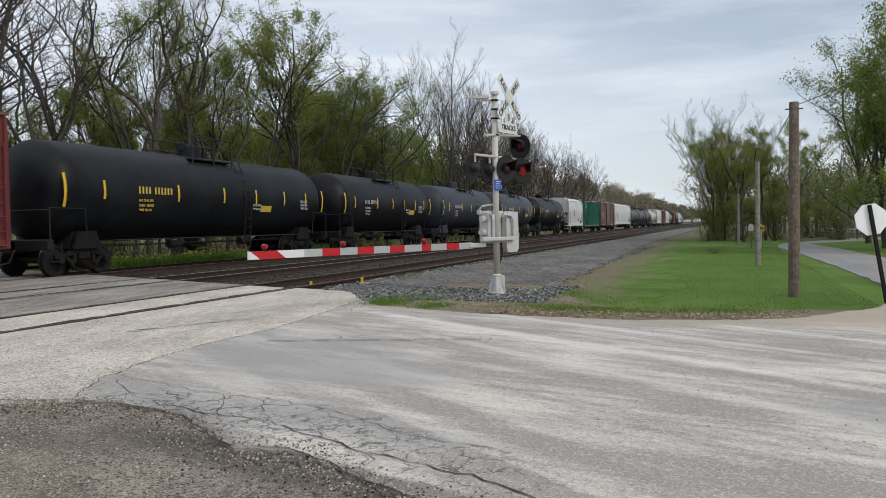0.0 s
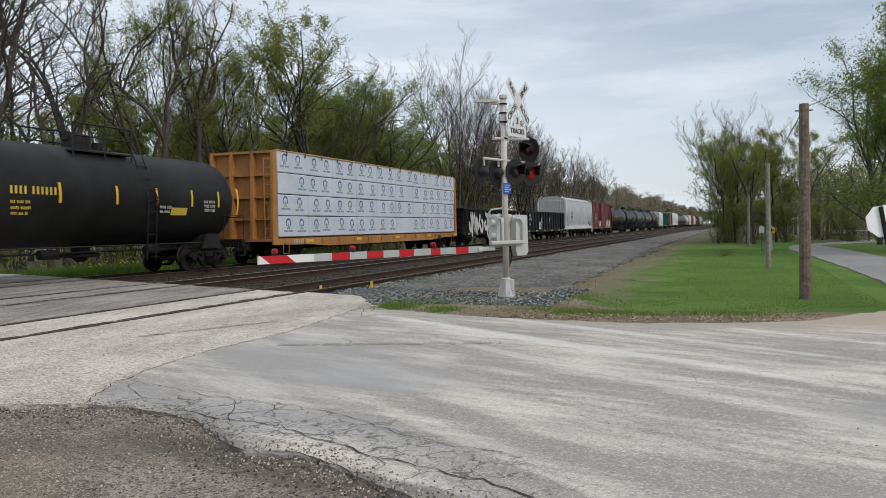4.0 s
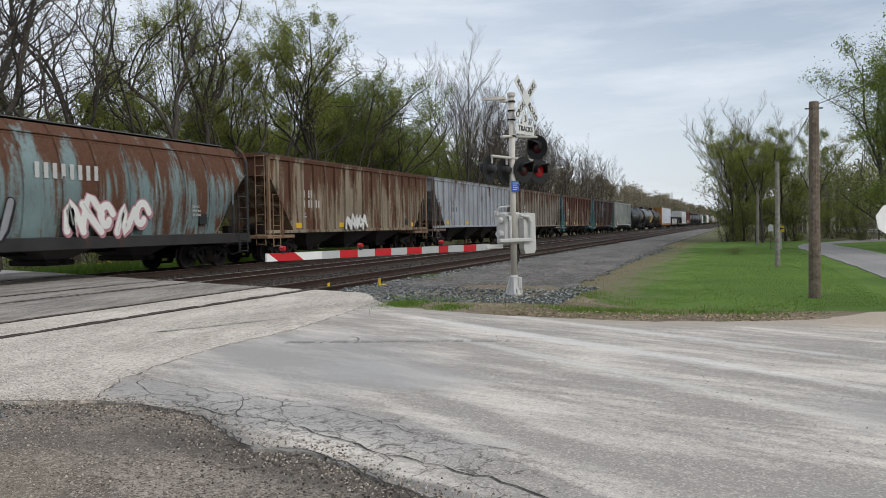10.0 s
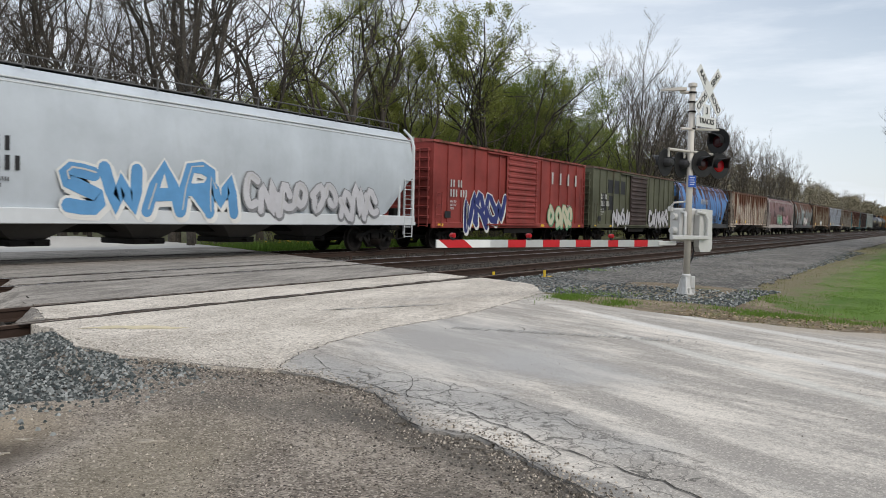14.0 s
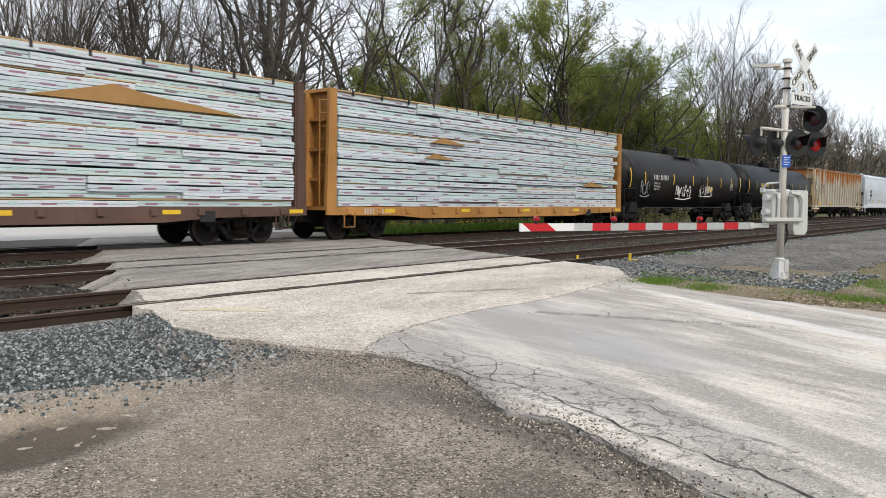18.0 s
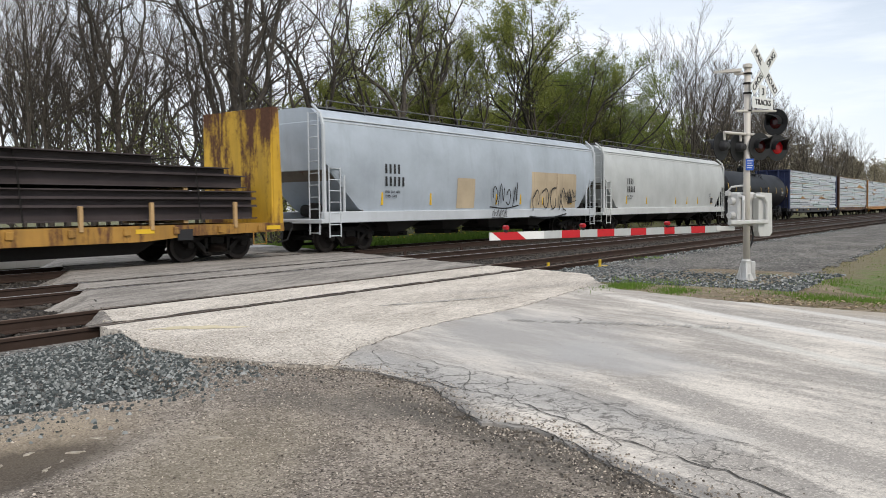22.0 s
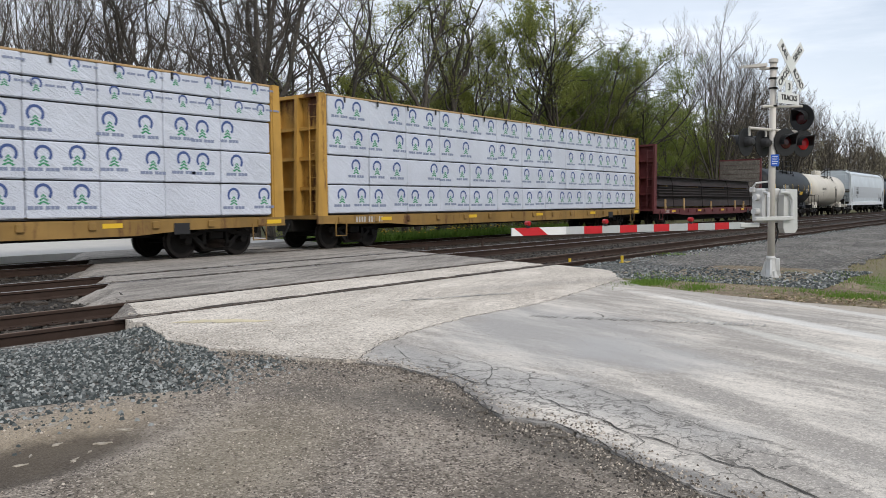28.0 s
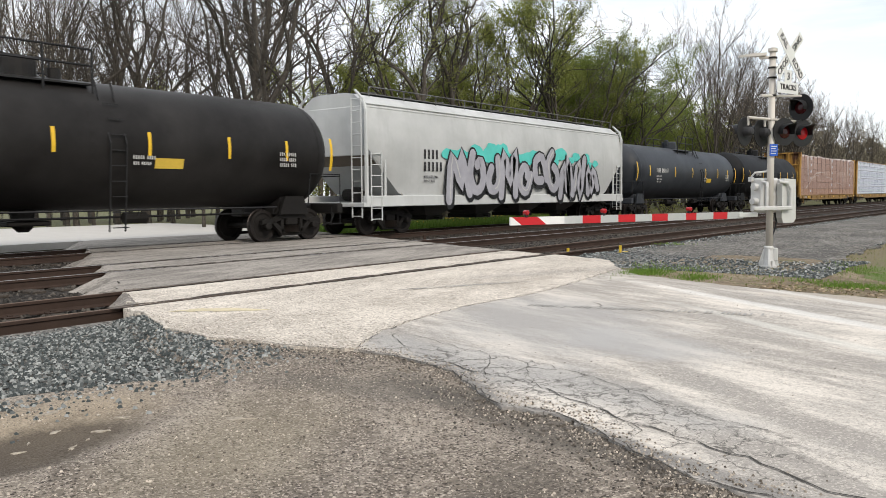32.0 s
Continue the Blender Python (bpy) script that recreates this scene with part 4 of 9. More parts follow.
CX, CZ = 0.26, 3.25     # the crossbuck stands beside the mast, on a stub arm
for angle, words, off in ((radians(45), ("CROS", "SING"), 0.0), (radians(-45), ("RAIL", "ROAD"), 0.012)):
    b = part("blade", board(blade(0.93, 0.165), angle, 0.12 + off, CX, CZ), M_WHITE, sign, "white reflective blade with black capitals")
    for word, shift in zip(words, (-0.27, 0.27)):
        t = part("lettering", text_mesh(word, 0.130, M_LETTER, 0.004, 0.0), None, b, "black capital letters")
        t.matrix_basis = Matrix.Translation((0.13 + off, CX + shift * math.cos(angle), CZ + shift * math.sin(angle))) @ Matrix.Rotation(angle, 4, "X") @ pose(0, 0, 0, 90, 0, 90)
plate_ = part("track_count_plate", board([(-0.29, -0.09), (0.29, -0.09), (0.29, 0.08), (0.095, 0.08), (0.095, 0.27), (-0.095, 0.27), (-0.095, 0.08), (-0.29, 0.08)], 0, 0.10, CX, CZ - 0.49), M_WHITE, sign, "white plate under the crossbuck")
for word, z, size in (("3", 0.165, 0.19), ("TRACKS", 0.0, 0.145)):
    t = part("lettering", text_mesh(word, size * 0.84, M_LETTER, 0.004, 0.0), None, plate_, "black capital letters")
    t.matrix_basis = Matrix.Translation((0.112, CX, CZ - 0.49 + z)) @ pose(0, 0, 0, 90, 0, 90)


def lamp_head(name, at, face, lit, parent):
    """A round black background with a lens and a hood; face: the way it looks, in degrees."""
    head = part(name, Shape().tube([(0, 0, 0), (0.012, 0, 0)], 0.212, 28), M_BLACK, parent, "round black background plate")
    head.matrix_basis = pose(*at, 0, 0, face)
    part("housing", Shape().tube([(-0.13, 0, 0), (-0.125, 0, 0), (-0.09, 0, 0), (0.0, 0, 0)], [0.02, 0.045, 0.065, 0.075], 18), M_LAMPBACK, head)
    part("lens", Shape().tube([(0.012, 0, 0), (0.025, 0, 0), (0.032, 0, 0)], [0.105, 0.095, 0.04], 24), lit or M_LENS_DIM, head, "red glass lens")
    hood = Shape()
    for k in range(14):
        a0, a1 = radians(-18 + 216 * k / 14), radians(-18 + 216 * (k + 1) / 14)
        for rr in (0.112, 0.118):
            d0, d1 = 0.30 - 0.20 * abs(math.cos(a0)), 0.30 - 0.20 * abs(math.cos(a1))
            hood.add([(0.012, rr * math.cos(a0), rr * math.sin(a0)), (0.012, rr * math.cos(a1), rr * math.sin(a1)), (d1, rr * math.cos(a1), rr * math.sin(a1)), (d0, rr * math.cos(a0), rr * math.sin(a0))], [(0, 1, 2, 3)])
    part("hood", hood, M_BLACK, head)
    part("hanger", Shape().tube([(-0.05, 0, 0.09), (-0.05, 0, 0.19)], 0.018, 6), M_ALU, head)
    return head


M_LAMPBACK = plain("lamp_back", (0.035, 0.035, 0.037), 0.55, 0.2, 0.15, 8)
side_way = Vector((math.cos(FACE + 1.571), math.sin(FACE + 1.571), 0))
front = Vector((math.cos(FACE), math.sin(FACE), 0))
part("light_crossarm", Shape().tube([tuple(side_way * k + Vector((0, 0, 2.27))) for k in (-0.62, 0.70)], 0.022, 8), M_ALU, signal)
part("upper_light_arm", Shape().tube([tuple(side_way * -0.30 + Vector((0, 0, 2.61))), tuple(side_way * 0.66 + front * 0.1 + Vector((0, 0, 2.66)))], 0.02, 8), M_ALU, signal)
for k, lit in ((0.15, None), (0.65, M_LENS)):
    p = side_way * k + front * 0.12
    lamp_head("flashing_light", (p.x, p.y, 2.08), 236, lit, signal)
for k in (-0.10, -0.54):
    p = side_way * k - front * 0.10
    lamp_head("flashing_light", (p.x, p.y, 2.07), 77, None, signal)
p = side_way * 0.66 + front * 0.1
lamp_head("flashing_light", (p.x, p.y, 2.48), 158, None, signal)
notice = part("notice_plate", board([(-0.065, -0.09), (0.065, -0.09), (0.065, 0.09), (-0.065, 0.09)], 0, 0.075, 0, 0), M_BLUE, signal, "blue enamel notice with white lines")
notice.matrix_basis = pose(0, 0, 1.80, 0, 0, 225)
for k in range(4):
    part("notice_line", board([(-0.045, -0.005), (0.045 - 0.015 * (k % 2), -0.005), (0.045 - 0.015 * (k % 2), 0.005), (-0.045, 0.005)], 0, 0.082, 0, 0.055 - 0.035 * k), M_WHITE, notice)

# gate mechanism and arm, in the arm's own direction
mech = part("gate_mechanism", Shape().box(-0.34, 0.10, -0.30, -0.065, 0.84, 1.38, 0.03).box(-0.26, 0.02, -0.33, -0.30, 0.95, 1.28, 0.02), M_STEEL, signal, "grey cast gate machine case")
mech.matrix_basis = pose(0, 0, 0, 0, 0, math.degrees(ARM_WAY))
part("crank_boss", Shape().tube([(0.09, -0.18, 1.02), (0.19, -0.18, 1.02)], [0.06, 0.05], 12), M_STEEL, mech)
part("crank_boss", Shape().tube([(0.09, -0.18, 1.24), (0.17, -0.18, 1.24)], [0.06, 0.05], 12), M_STEEL, mech)
part("conduit", Shape().tube([(0.16, -0.22, 1.40), (0.16, -0.16, 1.46), (0.02, -0.05, 1.48), (0.0, 0.0, 1.6)], 0.016, 8), M_STEEL, mech)
part("shaft_cap", Shape().tube([(-0.10, -0.36, 1.12), (-0.10, -0.33, 1.12)], [0.07, 0.085], 14), M_STEEL, mech)
part("hinge_lug", Shape().box(0.09, 0.15, -0.30, -0.22, 1.32, 1.40, 0.01), M_STEEL, mech)
part("gate_support", Shape().box(-0.38, 0.50, 0.075, 0.125, 0.88, 0.945, 0.012).tube([(0.20, 0.10, 0.94), (0.20, 0.10, 1.24), (0.10, 0.02, 1.30), (0.06, -0.10, 1.32)], 0.024, 8), M_STEEL, mech)
part("counterweight", Shape().plate([(-0.56, 0.74), (-0.50, 0.68), (-0.26, 0.68), (-0.22, 0.76), (-0.22, 1.28), (-0.28, 1.37), (-0.54, 1.36)], -0.05, 0.05), M_STEEL, mech, "grey counterweight plate")
part("counterweight_arm", Shape().tube([(-0.36, 0.10, 0.92), (-0.36, 0.10, 1.20), (-0.30, 0.08, 1.30), (-0.1, 0.07, 1.32)], 0.026, 8), M_STEEL, mech)
part("cable", Shape().tube([(-0.14, -0.02, 0.84), (-0.20, -0.03, 0.70), (-0.16, -0.03, 0.56), (-0.03, -0.03, 0.42)], 0.014, 6), M_BLACK, mech)
ARM_Y, ARM_LEN = 0.0, 4.87
gate = part("gate_arm", Shape().box(0.30, 0.72, ARM_Y - 0.03, ARM_Y + 0.03, 0.785, 0.855, 0.01), M_STEEL, signal, "red and white striped lowered gate arm")
gate.matrix_basis = pose(0, 0, 0, 0, 0, math.degrees(ARM_WAY))
# stripes from the mast out: where each ends, and its colour
STRIPES = [(0.96, "g"), (1.26, "r"), (1.61, "g"), (1.82, "r"), (2.18, "g"), (2.48, "r"), (2.79, "g"), (3.10, "r"), (3.41, "g"), (3.72, "r"), (4.02, "g"), (4.38, "w"), (4.77, "r"), (4.87, "w")]
x = 0.62
for k, (end, tone) in enumerate(STRIPES):
    lean0, lean1 = (0.07 if k > len(STRIPES) - 3 else 0.0), (0.07 if len(STRIPES) - 1 > k > len(STRIPES) - 4 else 0.0)
    h = 0.05
    s = Shape().plate([(x - lean0, 0.82 - h), (end - lean1, 0.82 - h), (end + lean1, 0.82 + h), (x + lean0, 0.82 + h)], ARM_Y - 0.012, ARM_Y + 0.012)
    part("red_stripe" if tone == "r" else "white_stripe", s, {"r": M_RED, "w": M_WHITE, "g": M_SIGNGREY}[tone], gate)
    x = end
for x in (1.75, 3.35, ARM_LEN - 0.25):
    lampo = part("gate_lamp", Shape().tube([(x, ARM_Y, 0.865), (x, ARM_Y, 0.90)], 0.025, 8), M_BLACK, gate)
    part("gate_lens", Shape().tube([(x, ARM_Y - 0.045, 0.925), (x, ARM_Y - 0.03, 0.925), (x, ARM_Y + 0.03, 0.925), (x, ARM_Y + 0.045, 0.925)], [0.02, 0.032, 0.032, 0.02], 12), M_LENS, lampo, "red gate lamp")

# ---- the train: parts that all cars share ----
def wheel_shape():
    s = Shape()
    prof = [(-0.07, 0.10), (-0.05, 0.16), (-0.035, 0.33), (-0.065, 0.37), (-0.065, 0.455), (0.045, 0.465), (0.06, 0.487), (0.07, 0.480), (0.07, 0.38), (0.03, 0.34), (0.02, 0.16), (0.06, 0.10)]
    n = 24
    s.loft([[(r * math.cos(math.tau * k / n), y, r * math.sin(math.tau * k / n)) for k in range(n)] for y, r in prof])
    return s


WHEEL = wheel_shape().mesh("wheel", M_WHEEL)
for p in WHEEL.polygons:
    p.use_smooth = False
WHEEL.materials.append(M_TREAD)
for p in WHEEL.polygons:
    if 24 * 3 <= p.index < 24 * 7:
        p.material_index = 1
AXLE = Shape().tube([(0, -1.02, 0), (0, -0.8, 0), (0, 0.8, 0), (0, 1.02, 0)], [0.07, 0.085, 0.085, 0.07], 10).mesh("axle", M_IRON)
CAP = Shape().tube([(0, -1.10, 0), (0, -1.085, 0), (0, -0.93, 0)], [0.075, 0.105, 0.115], 14).mesh("bearing_cap", M_IRON)


def side_frame_shape(y0, y1):
    s = Shape()
    top = [(-1.12, 0.50), (-1.12, 0.62), (-0.98, 0.68), (-0.70, 0.66), (-0.36, 0.80), (0.36, 0.80), (0.70, 0.66), (0.98, 0.68), (1.12, 0.62), (1.12, 0.50)]
    low = [(0.98, 0.52), (0.76, 0.52), (0.36, 0.64), (0.34, 0.66), (-0.34, 0.66), (-0.36, 0.64), (-0.76, 0.52), (-0.98, 0.52)]
    s.plate(top + low, y0, y1)
    s.plate([(-0.74, 0.53), (-0.66, 0.60), (-0.30, 0.30), (-0.30, 0.20), (-0.40, 0.20)], y0, y1)
    s.plate([(0.74, 0.53), (0.40, 0.20), (0.30, 0.20), (0.30, 0.30), (0.66, 0.60)], y0, y1)
    s.box(-0.42, 0.42, y0, y1, 0.16, 0.25, 0.02)
    s.box(-0.42, -0.31, y0, y1, 0.25, 0.68, 0.015).box(0.31, 0.42, y0, y1, 0.25, 0.68, 0.015)
    return s


FRAME_N = side_frame_shape(-1.06, -0.92).mesh("side_frame", M_IRON)
FRAME_F = side_frame_shape(0.92, 1.06).mesh("side_frame", M_IRON)
BOLSTER = Shape().box(-0.22, 0.22, -1.08, 1.08, 0.46, 0.68, 0.03).tube([(0, 0, 0.6), (0, 0, 0.82)], 0.2, 12).mesh("bolster", M_IRON)
SPRING = Shape()
SPRING.tube([(0, 0, 0.25 + 0.016 * j) for j in range(14)], [0.27 if j % 2 else 0.22 for j in range(14)], 10)
SPRING_N = turned(SPRING, 0, (0, -0.99, 0)).mesh("coil_spring", plain("spring_steel", (0.024, 0.018, 0.015), 0.7, 0.3, 0.3, 9))
CLASP = Shape().tube([(0, 0, 0.80), (0.35, 0, 0.86)], 0.07, 8).box(0.30, 0.52, -0.10, 0.10, 0.74, 1.0, 0.03).mesh("coupler", M_IRON)


def bogie(car, x, far=False):
    if far:
        b = part("bogie", BOLSTER, None, car, "dark cast-steel bogie")
        b.location = (x, 0, 0)
        part("side_frame", FRAME_N, None, b)
        for ax in (-0.89, 0.89):
            part("wheel", WHEEL, None, b).matrix_basis = pose(ax, -0.752, 0.46)
        return
    b = part("bogie", BOLSTER, None, car, "dark cast-steel bogie with two wheelsets")
    b.location = (x, 0, 0)
    part("side_frame", FRAME_N, None, b)
    part("side_frame", FRAME_F, None, b)
    part("coil_spring", SPRING_N, None, b)
    for ax in (-0.89, 0.89):
        for mesh, nm, y in ((AXLE, "axle", 0.0), (CAP, "bearing_cap", 0.0)):
            part(nm, mesh, None, b).location = (ax, y, 0.46)
        for y, flip in ((-0.752, 0), (0.752, 180)):
            w = part("wheel", WHEEL, None, b)
            w.matrix_basis = pose(ax, y, 0.46, 0, 0, flip)


MOVERS = []


def car_base(name, label, category, uL, uR, inset=2.1):
    car = thing(name, label, category, "train")
    L = uR - uL
    h = L / 2
    MOVERS.append((car, (uL + uR) / 2))
    for x in (-h + inset, h - inset):
        bogie(car, x, uL > 34)
    for sgn in (-1, 1):
        c = part("coupler", CLASP, None, car)
        c.matrix_basis = pose(sgn * (h + 0.12), 0, 0, 0, 0, 0 if sgn > 0 else 180)
        hose = Shape().tube([(sgn * (h + 0.1), -0.35, 0.8), (sgn * (h + 0.3), -0.36, 0.45), (sgn * (h + 0.62), -0.30, 0.38)], 0.025, 6)
        part("brake_hose", hose, M_BLACK, car)
    return car, L, h


def ladder(car, x, y, z0, z1, mat, width=0.42, n=None, along="x", name="ladder"):
    s = Shape()
    n = n or int((z1 - z0) / 0.36)
    def at(k, z):
        return (x + k, y, z) if along == "x" else (x, y + k, z)
    for k in (-width / 2, width / 2):
        s.tube([at(k, z0), at(k, z1)], 0.022, 5)
    for j in range(n + 1):
        z = z0 + 0.05 + (z1 - z0 - 0.1) * j / n
        s.tube([at(-width / 2, z), at(width / 2, z)], 0.016, 5)
    return part(name, s, mat, car)


def bars(car, x, y, z, rows, mat, slope=0.0, name="painted_mark", label=""):
    """Lettering that is not read: rows of (letter widths, height, gap), as bars on the side at y."""
    s = Shape()
    for words, hgt, drop in rows:
        xx = x
        for n in words:
            for k in range(n):
                w = hgt * 0.34
                s.add([(xx, y, z), (xx + w, y, z), (xx + w, y + slope * hgt, z + hgt), (xx, y + slope * hgt, z + hgt)], [(0, 1, 2, 3)])
                xx += w + hgt * 0.36
            xx += hgt * 0.55
        z -= drop
    ob = part(name, s, mat, car, label or "small painted data marks")
    ob["kind"] = "stuff"
    return ob


M_MARKW = plain("white_stencil", (0.46, 0.46, 0.45), 0.6, 0, 0.15, 12)
M_MARKY = plain("yellow_stencil", (0.58, 0.40, 0.06), 0.6, 0, 0.15, 12)
M_MARKK = plain("black_stencil", (0.02, 0.02, 0.022), 0.6, 0, 0.15, 12)
M_CONSP = plain("conspicuity_strip", (0.66, 0.42, 0.03), 0.4, 0, 0.12, 12)

# the strokes of the five letters sprayed in blue
GLYPHS = {"M": [[(0, 0), (0.1, 1), (0.5, 0.3), (0.9, 1), (1, 0)]], "S": [[(0.9, 0.9), (0.2, 1), (0.05, 0.7), (0.9, 0.35), (0.8, 0.02), (0, 0.08)]], "A": [[(0, 0), (0.45, 1), (0.95, 0)], [(0.2, 0.35), (0.8, 0.38)]],
          "R": [[(0.05, 0), (0.1, 1), (0.8, 0.9), (0.75, 0.55), (0.15, 0.5)], [(0.4, 0.5), (0.95, 0)]], "W": [[(0, 1), (0.25, 0), (0.5, 0.75), (0.75, 0), (1, 1)]]}
STEP = 0.0003


def scrawl(r):
    """One sprayed shape of loops and zigzags that spells nothing."""
    kind = r.random()
    if kind < 0.4:
        m, turn = r.randrange(4, 7), r.choice((-1, 1))
        a0, span = r.uniform(0, math.tau), r.uniform(4.2, 6.6)
        return [[(0.5 + (0.5 - 0.05 * j) * math.cos(a0 + turn * span * j / m), 0.5 + (0.52 - 0.06 * j) * math.sin(a0 + turn * span * j / m)) for j in range(m + 1)]]
    if kind < 0.75:
        m = r.randrange(4, 6)
        return [[(0.02 + 0.96 * j / (m - 1) + r.uniform(-0.2, 0.2), (j % 2) * 0.95 + r.uniform(-0.12, 0.25) * (1 - 2 * (j % 2))) for j in range(m)]]
    return [[(r.uniform(-0.1, 0.3), r.uniform(-0.05, 0.1)), (r.uniform(0.2, 0.6), 0.95), (r.uniform(0.7, 1.1), r.uniform(0.4, 0.6))], [(r.uniform(0.0, 0.2), r.uniform(0.45, 0.75)), (0.55, r.uniform(0.1, 0.5)), (r.uniform(0.9, 1.15), r.uniform(-0.05, 0.25))]]


def eased(line, n=3):
    """A bent line drawn as a smooth curve."""
    out = []
    for i in range(len(line) - 1):
        a, b, c, d = (Vector(line[max(0, min(len(line) - 1, i + k))]) for k in (-1, 0, 1, 2))
        for k in range(n):
            u = k / n
            out.append(tuple(0.5 * (2 * b + (c - a) * u + (2 * a - 5 * b + 4 * c - d) * u * u + (3 * b - a - 3 * c + d) * u ** 3)))
    return out + [tuple(line[-1])]


def strokes(lines, width, y):
    """Broad flat strokes on the side plane at y, with round ends; every stroke lies over the one before it."""
    s = Shape()
    for line in lines:
        y -= STEP
        pts = [Vector(p) for p in line]
        left, right = [], []
        for i, p in enumerate(pts):
            d = (pts[min(i + 1, len(pts) - 1)] - pts[max(i - 1, 0)])
            d = d.normalized() if d.length > 1e-5 else Vector((1, 0))
            nx, nz = -d.y * width / 2, d.x * width / 2
            left.append((p.x + nx, p.y + nz))
            right.append((p.x - nx, p.y - nz))
        for i in range(len(pts) - 1):
            s.add([(*right[i][:1], y, right[i][1]), (right[i + 1][0], y, right[i + 1][1]), (left[i + 1][0], y, left[i + 1][1]), (left[i][0], y, left[i][1])], [(0, 1, 2, 3)])
        for p in (pts[0], pts[-1]):
            y -= STEP
            s.add([(p.x + width / 2 * math.cos(a), y, p.y + width / 2 * math.sin(a)) for a in (math.tau * k / 10 for k in range(10))], [tuple(range(10))])
    return s


def graffiti(car, x0, x1, z0, z1, y, fill, edge, seed, letters=None, halo=None):
    """A sprayed piece: fat rounded letters with an outline and a drop shade, lying on the paint."""
    r = random.Random(seed)
    n = len(letters) if letters else max(3, int((x1 - x0) / (z1 - z0) / 0.72))
    w = (x1 - x0) / n
    lines = []
    for k in range(n):
        g = GLYPHS[letters[k]] if letters else scrawl(r)
        dz, tilt, grow = r.uniform(-0.06, 0.06) * (z1 - z0), r.uniform(-0.18, 0.18), r.uniform(0.88, 1.12)
        for line in g:
            bent = [(px + tilt * pz + 0.05 * math.sin(5 * pz + k), pz + (0 if letters else r.uniform(-0.06, 0.06))) for px, pz in line]
            lines.append(eased([(x0 + w * (k + 0.06 + 0.92 * px * grow), z0 + dz + (z1 - z0) * pz * grow) for px, pz in bent], 2 if letters else 3))
    fat = 0.33 * min(w, z1 - z0)
    layer = STEP * (3 * len(lines) + 4)
    g = part("graffiti", strokes([[(a + fat * 0.22, b - fat * 0.22) for a, b in l] for l in lines] + lines, fat * 1.38, y), edge, car, "sprayed graffiti strokes with a darker outline")
    g["kind"] = "stuff"
    if halo:
        r2 = random.Random(seed + 1)
        spots = Shape()
        for k in range(26):
            cx, cz, rr = x0 + (x1 - x0) * (k + r2.random()) / 26, z1 + r2.uniform(-0.22, 0.10) * (z1 - z0), r2.uniform(0.09, 0.2) * (z1 - z0)
            spots.add([(cx + 1.9 * rr * math.cos(a) * r2.uniform(0.75, 1.2), y + 0.012 - STEP * k, cz + rr * math.sin(a) * r2.uniform(0.75, 1.15)) for a in (math.tau * j / 14 for j in range(14))], [tuple(range(14))])
        part("spray_cloud", spots, halo, g)
    part("letter_fill", strokes(lines, fat, y - 2 * layer), fill, g)
    part("highlight", strokes([[(a + fat * 0.14, b + fat * 0.14) for a, b in l[:max(2, len(l) // 2)]] for l in lines[::2]], fat * 0.13, y - 3 * layer), M_MARKW, g)["kind"] = "stuff"
    return g


def line_tag(car, x0, x1, z0, z1, y, mat, seed, weight=0.075):
    """A quick tag in one thin sprayed line."""
    r = random.Random(seed)
    n = max(3, int((x1 - x0) / (z1 - z0) / 0.6))
    w, lines = (x1 - x0) / n, []
    for k in range(n):
        lean = r.uniform(-0.1, 0.3)
        for line in scrawl(r):
            lines.append(eased([(x0 + w * (k + 0.95 * (px + lean * pz)), z0 + (z1 - z0) * (pz + r.uniform(-0.08, 0.08))) for px, pz in line], 4))
    lines.append(eased([(x0 - 0.2 * w, z0 - 0.12 * (z1 - z0)), ((x0 + x1) / 2, z0 - 0.2 * (z1 - z0)), (x1, z0 - 0.05 * (z1 - z0))], 5))
    g = part("graffiti", strokes(lines, weight * (z1 - z0), y), mat, car, "thin sprayed line tag")
    g["kind"] = "stuff"
    return g


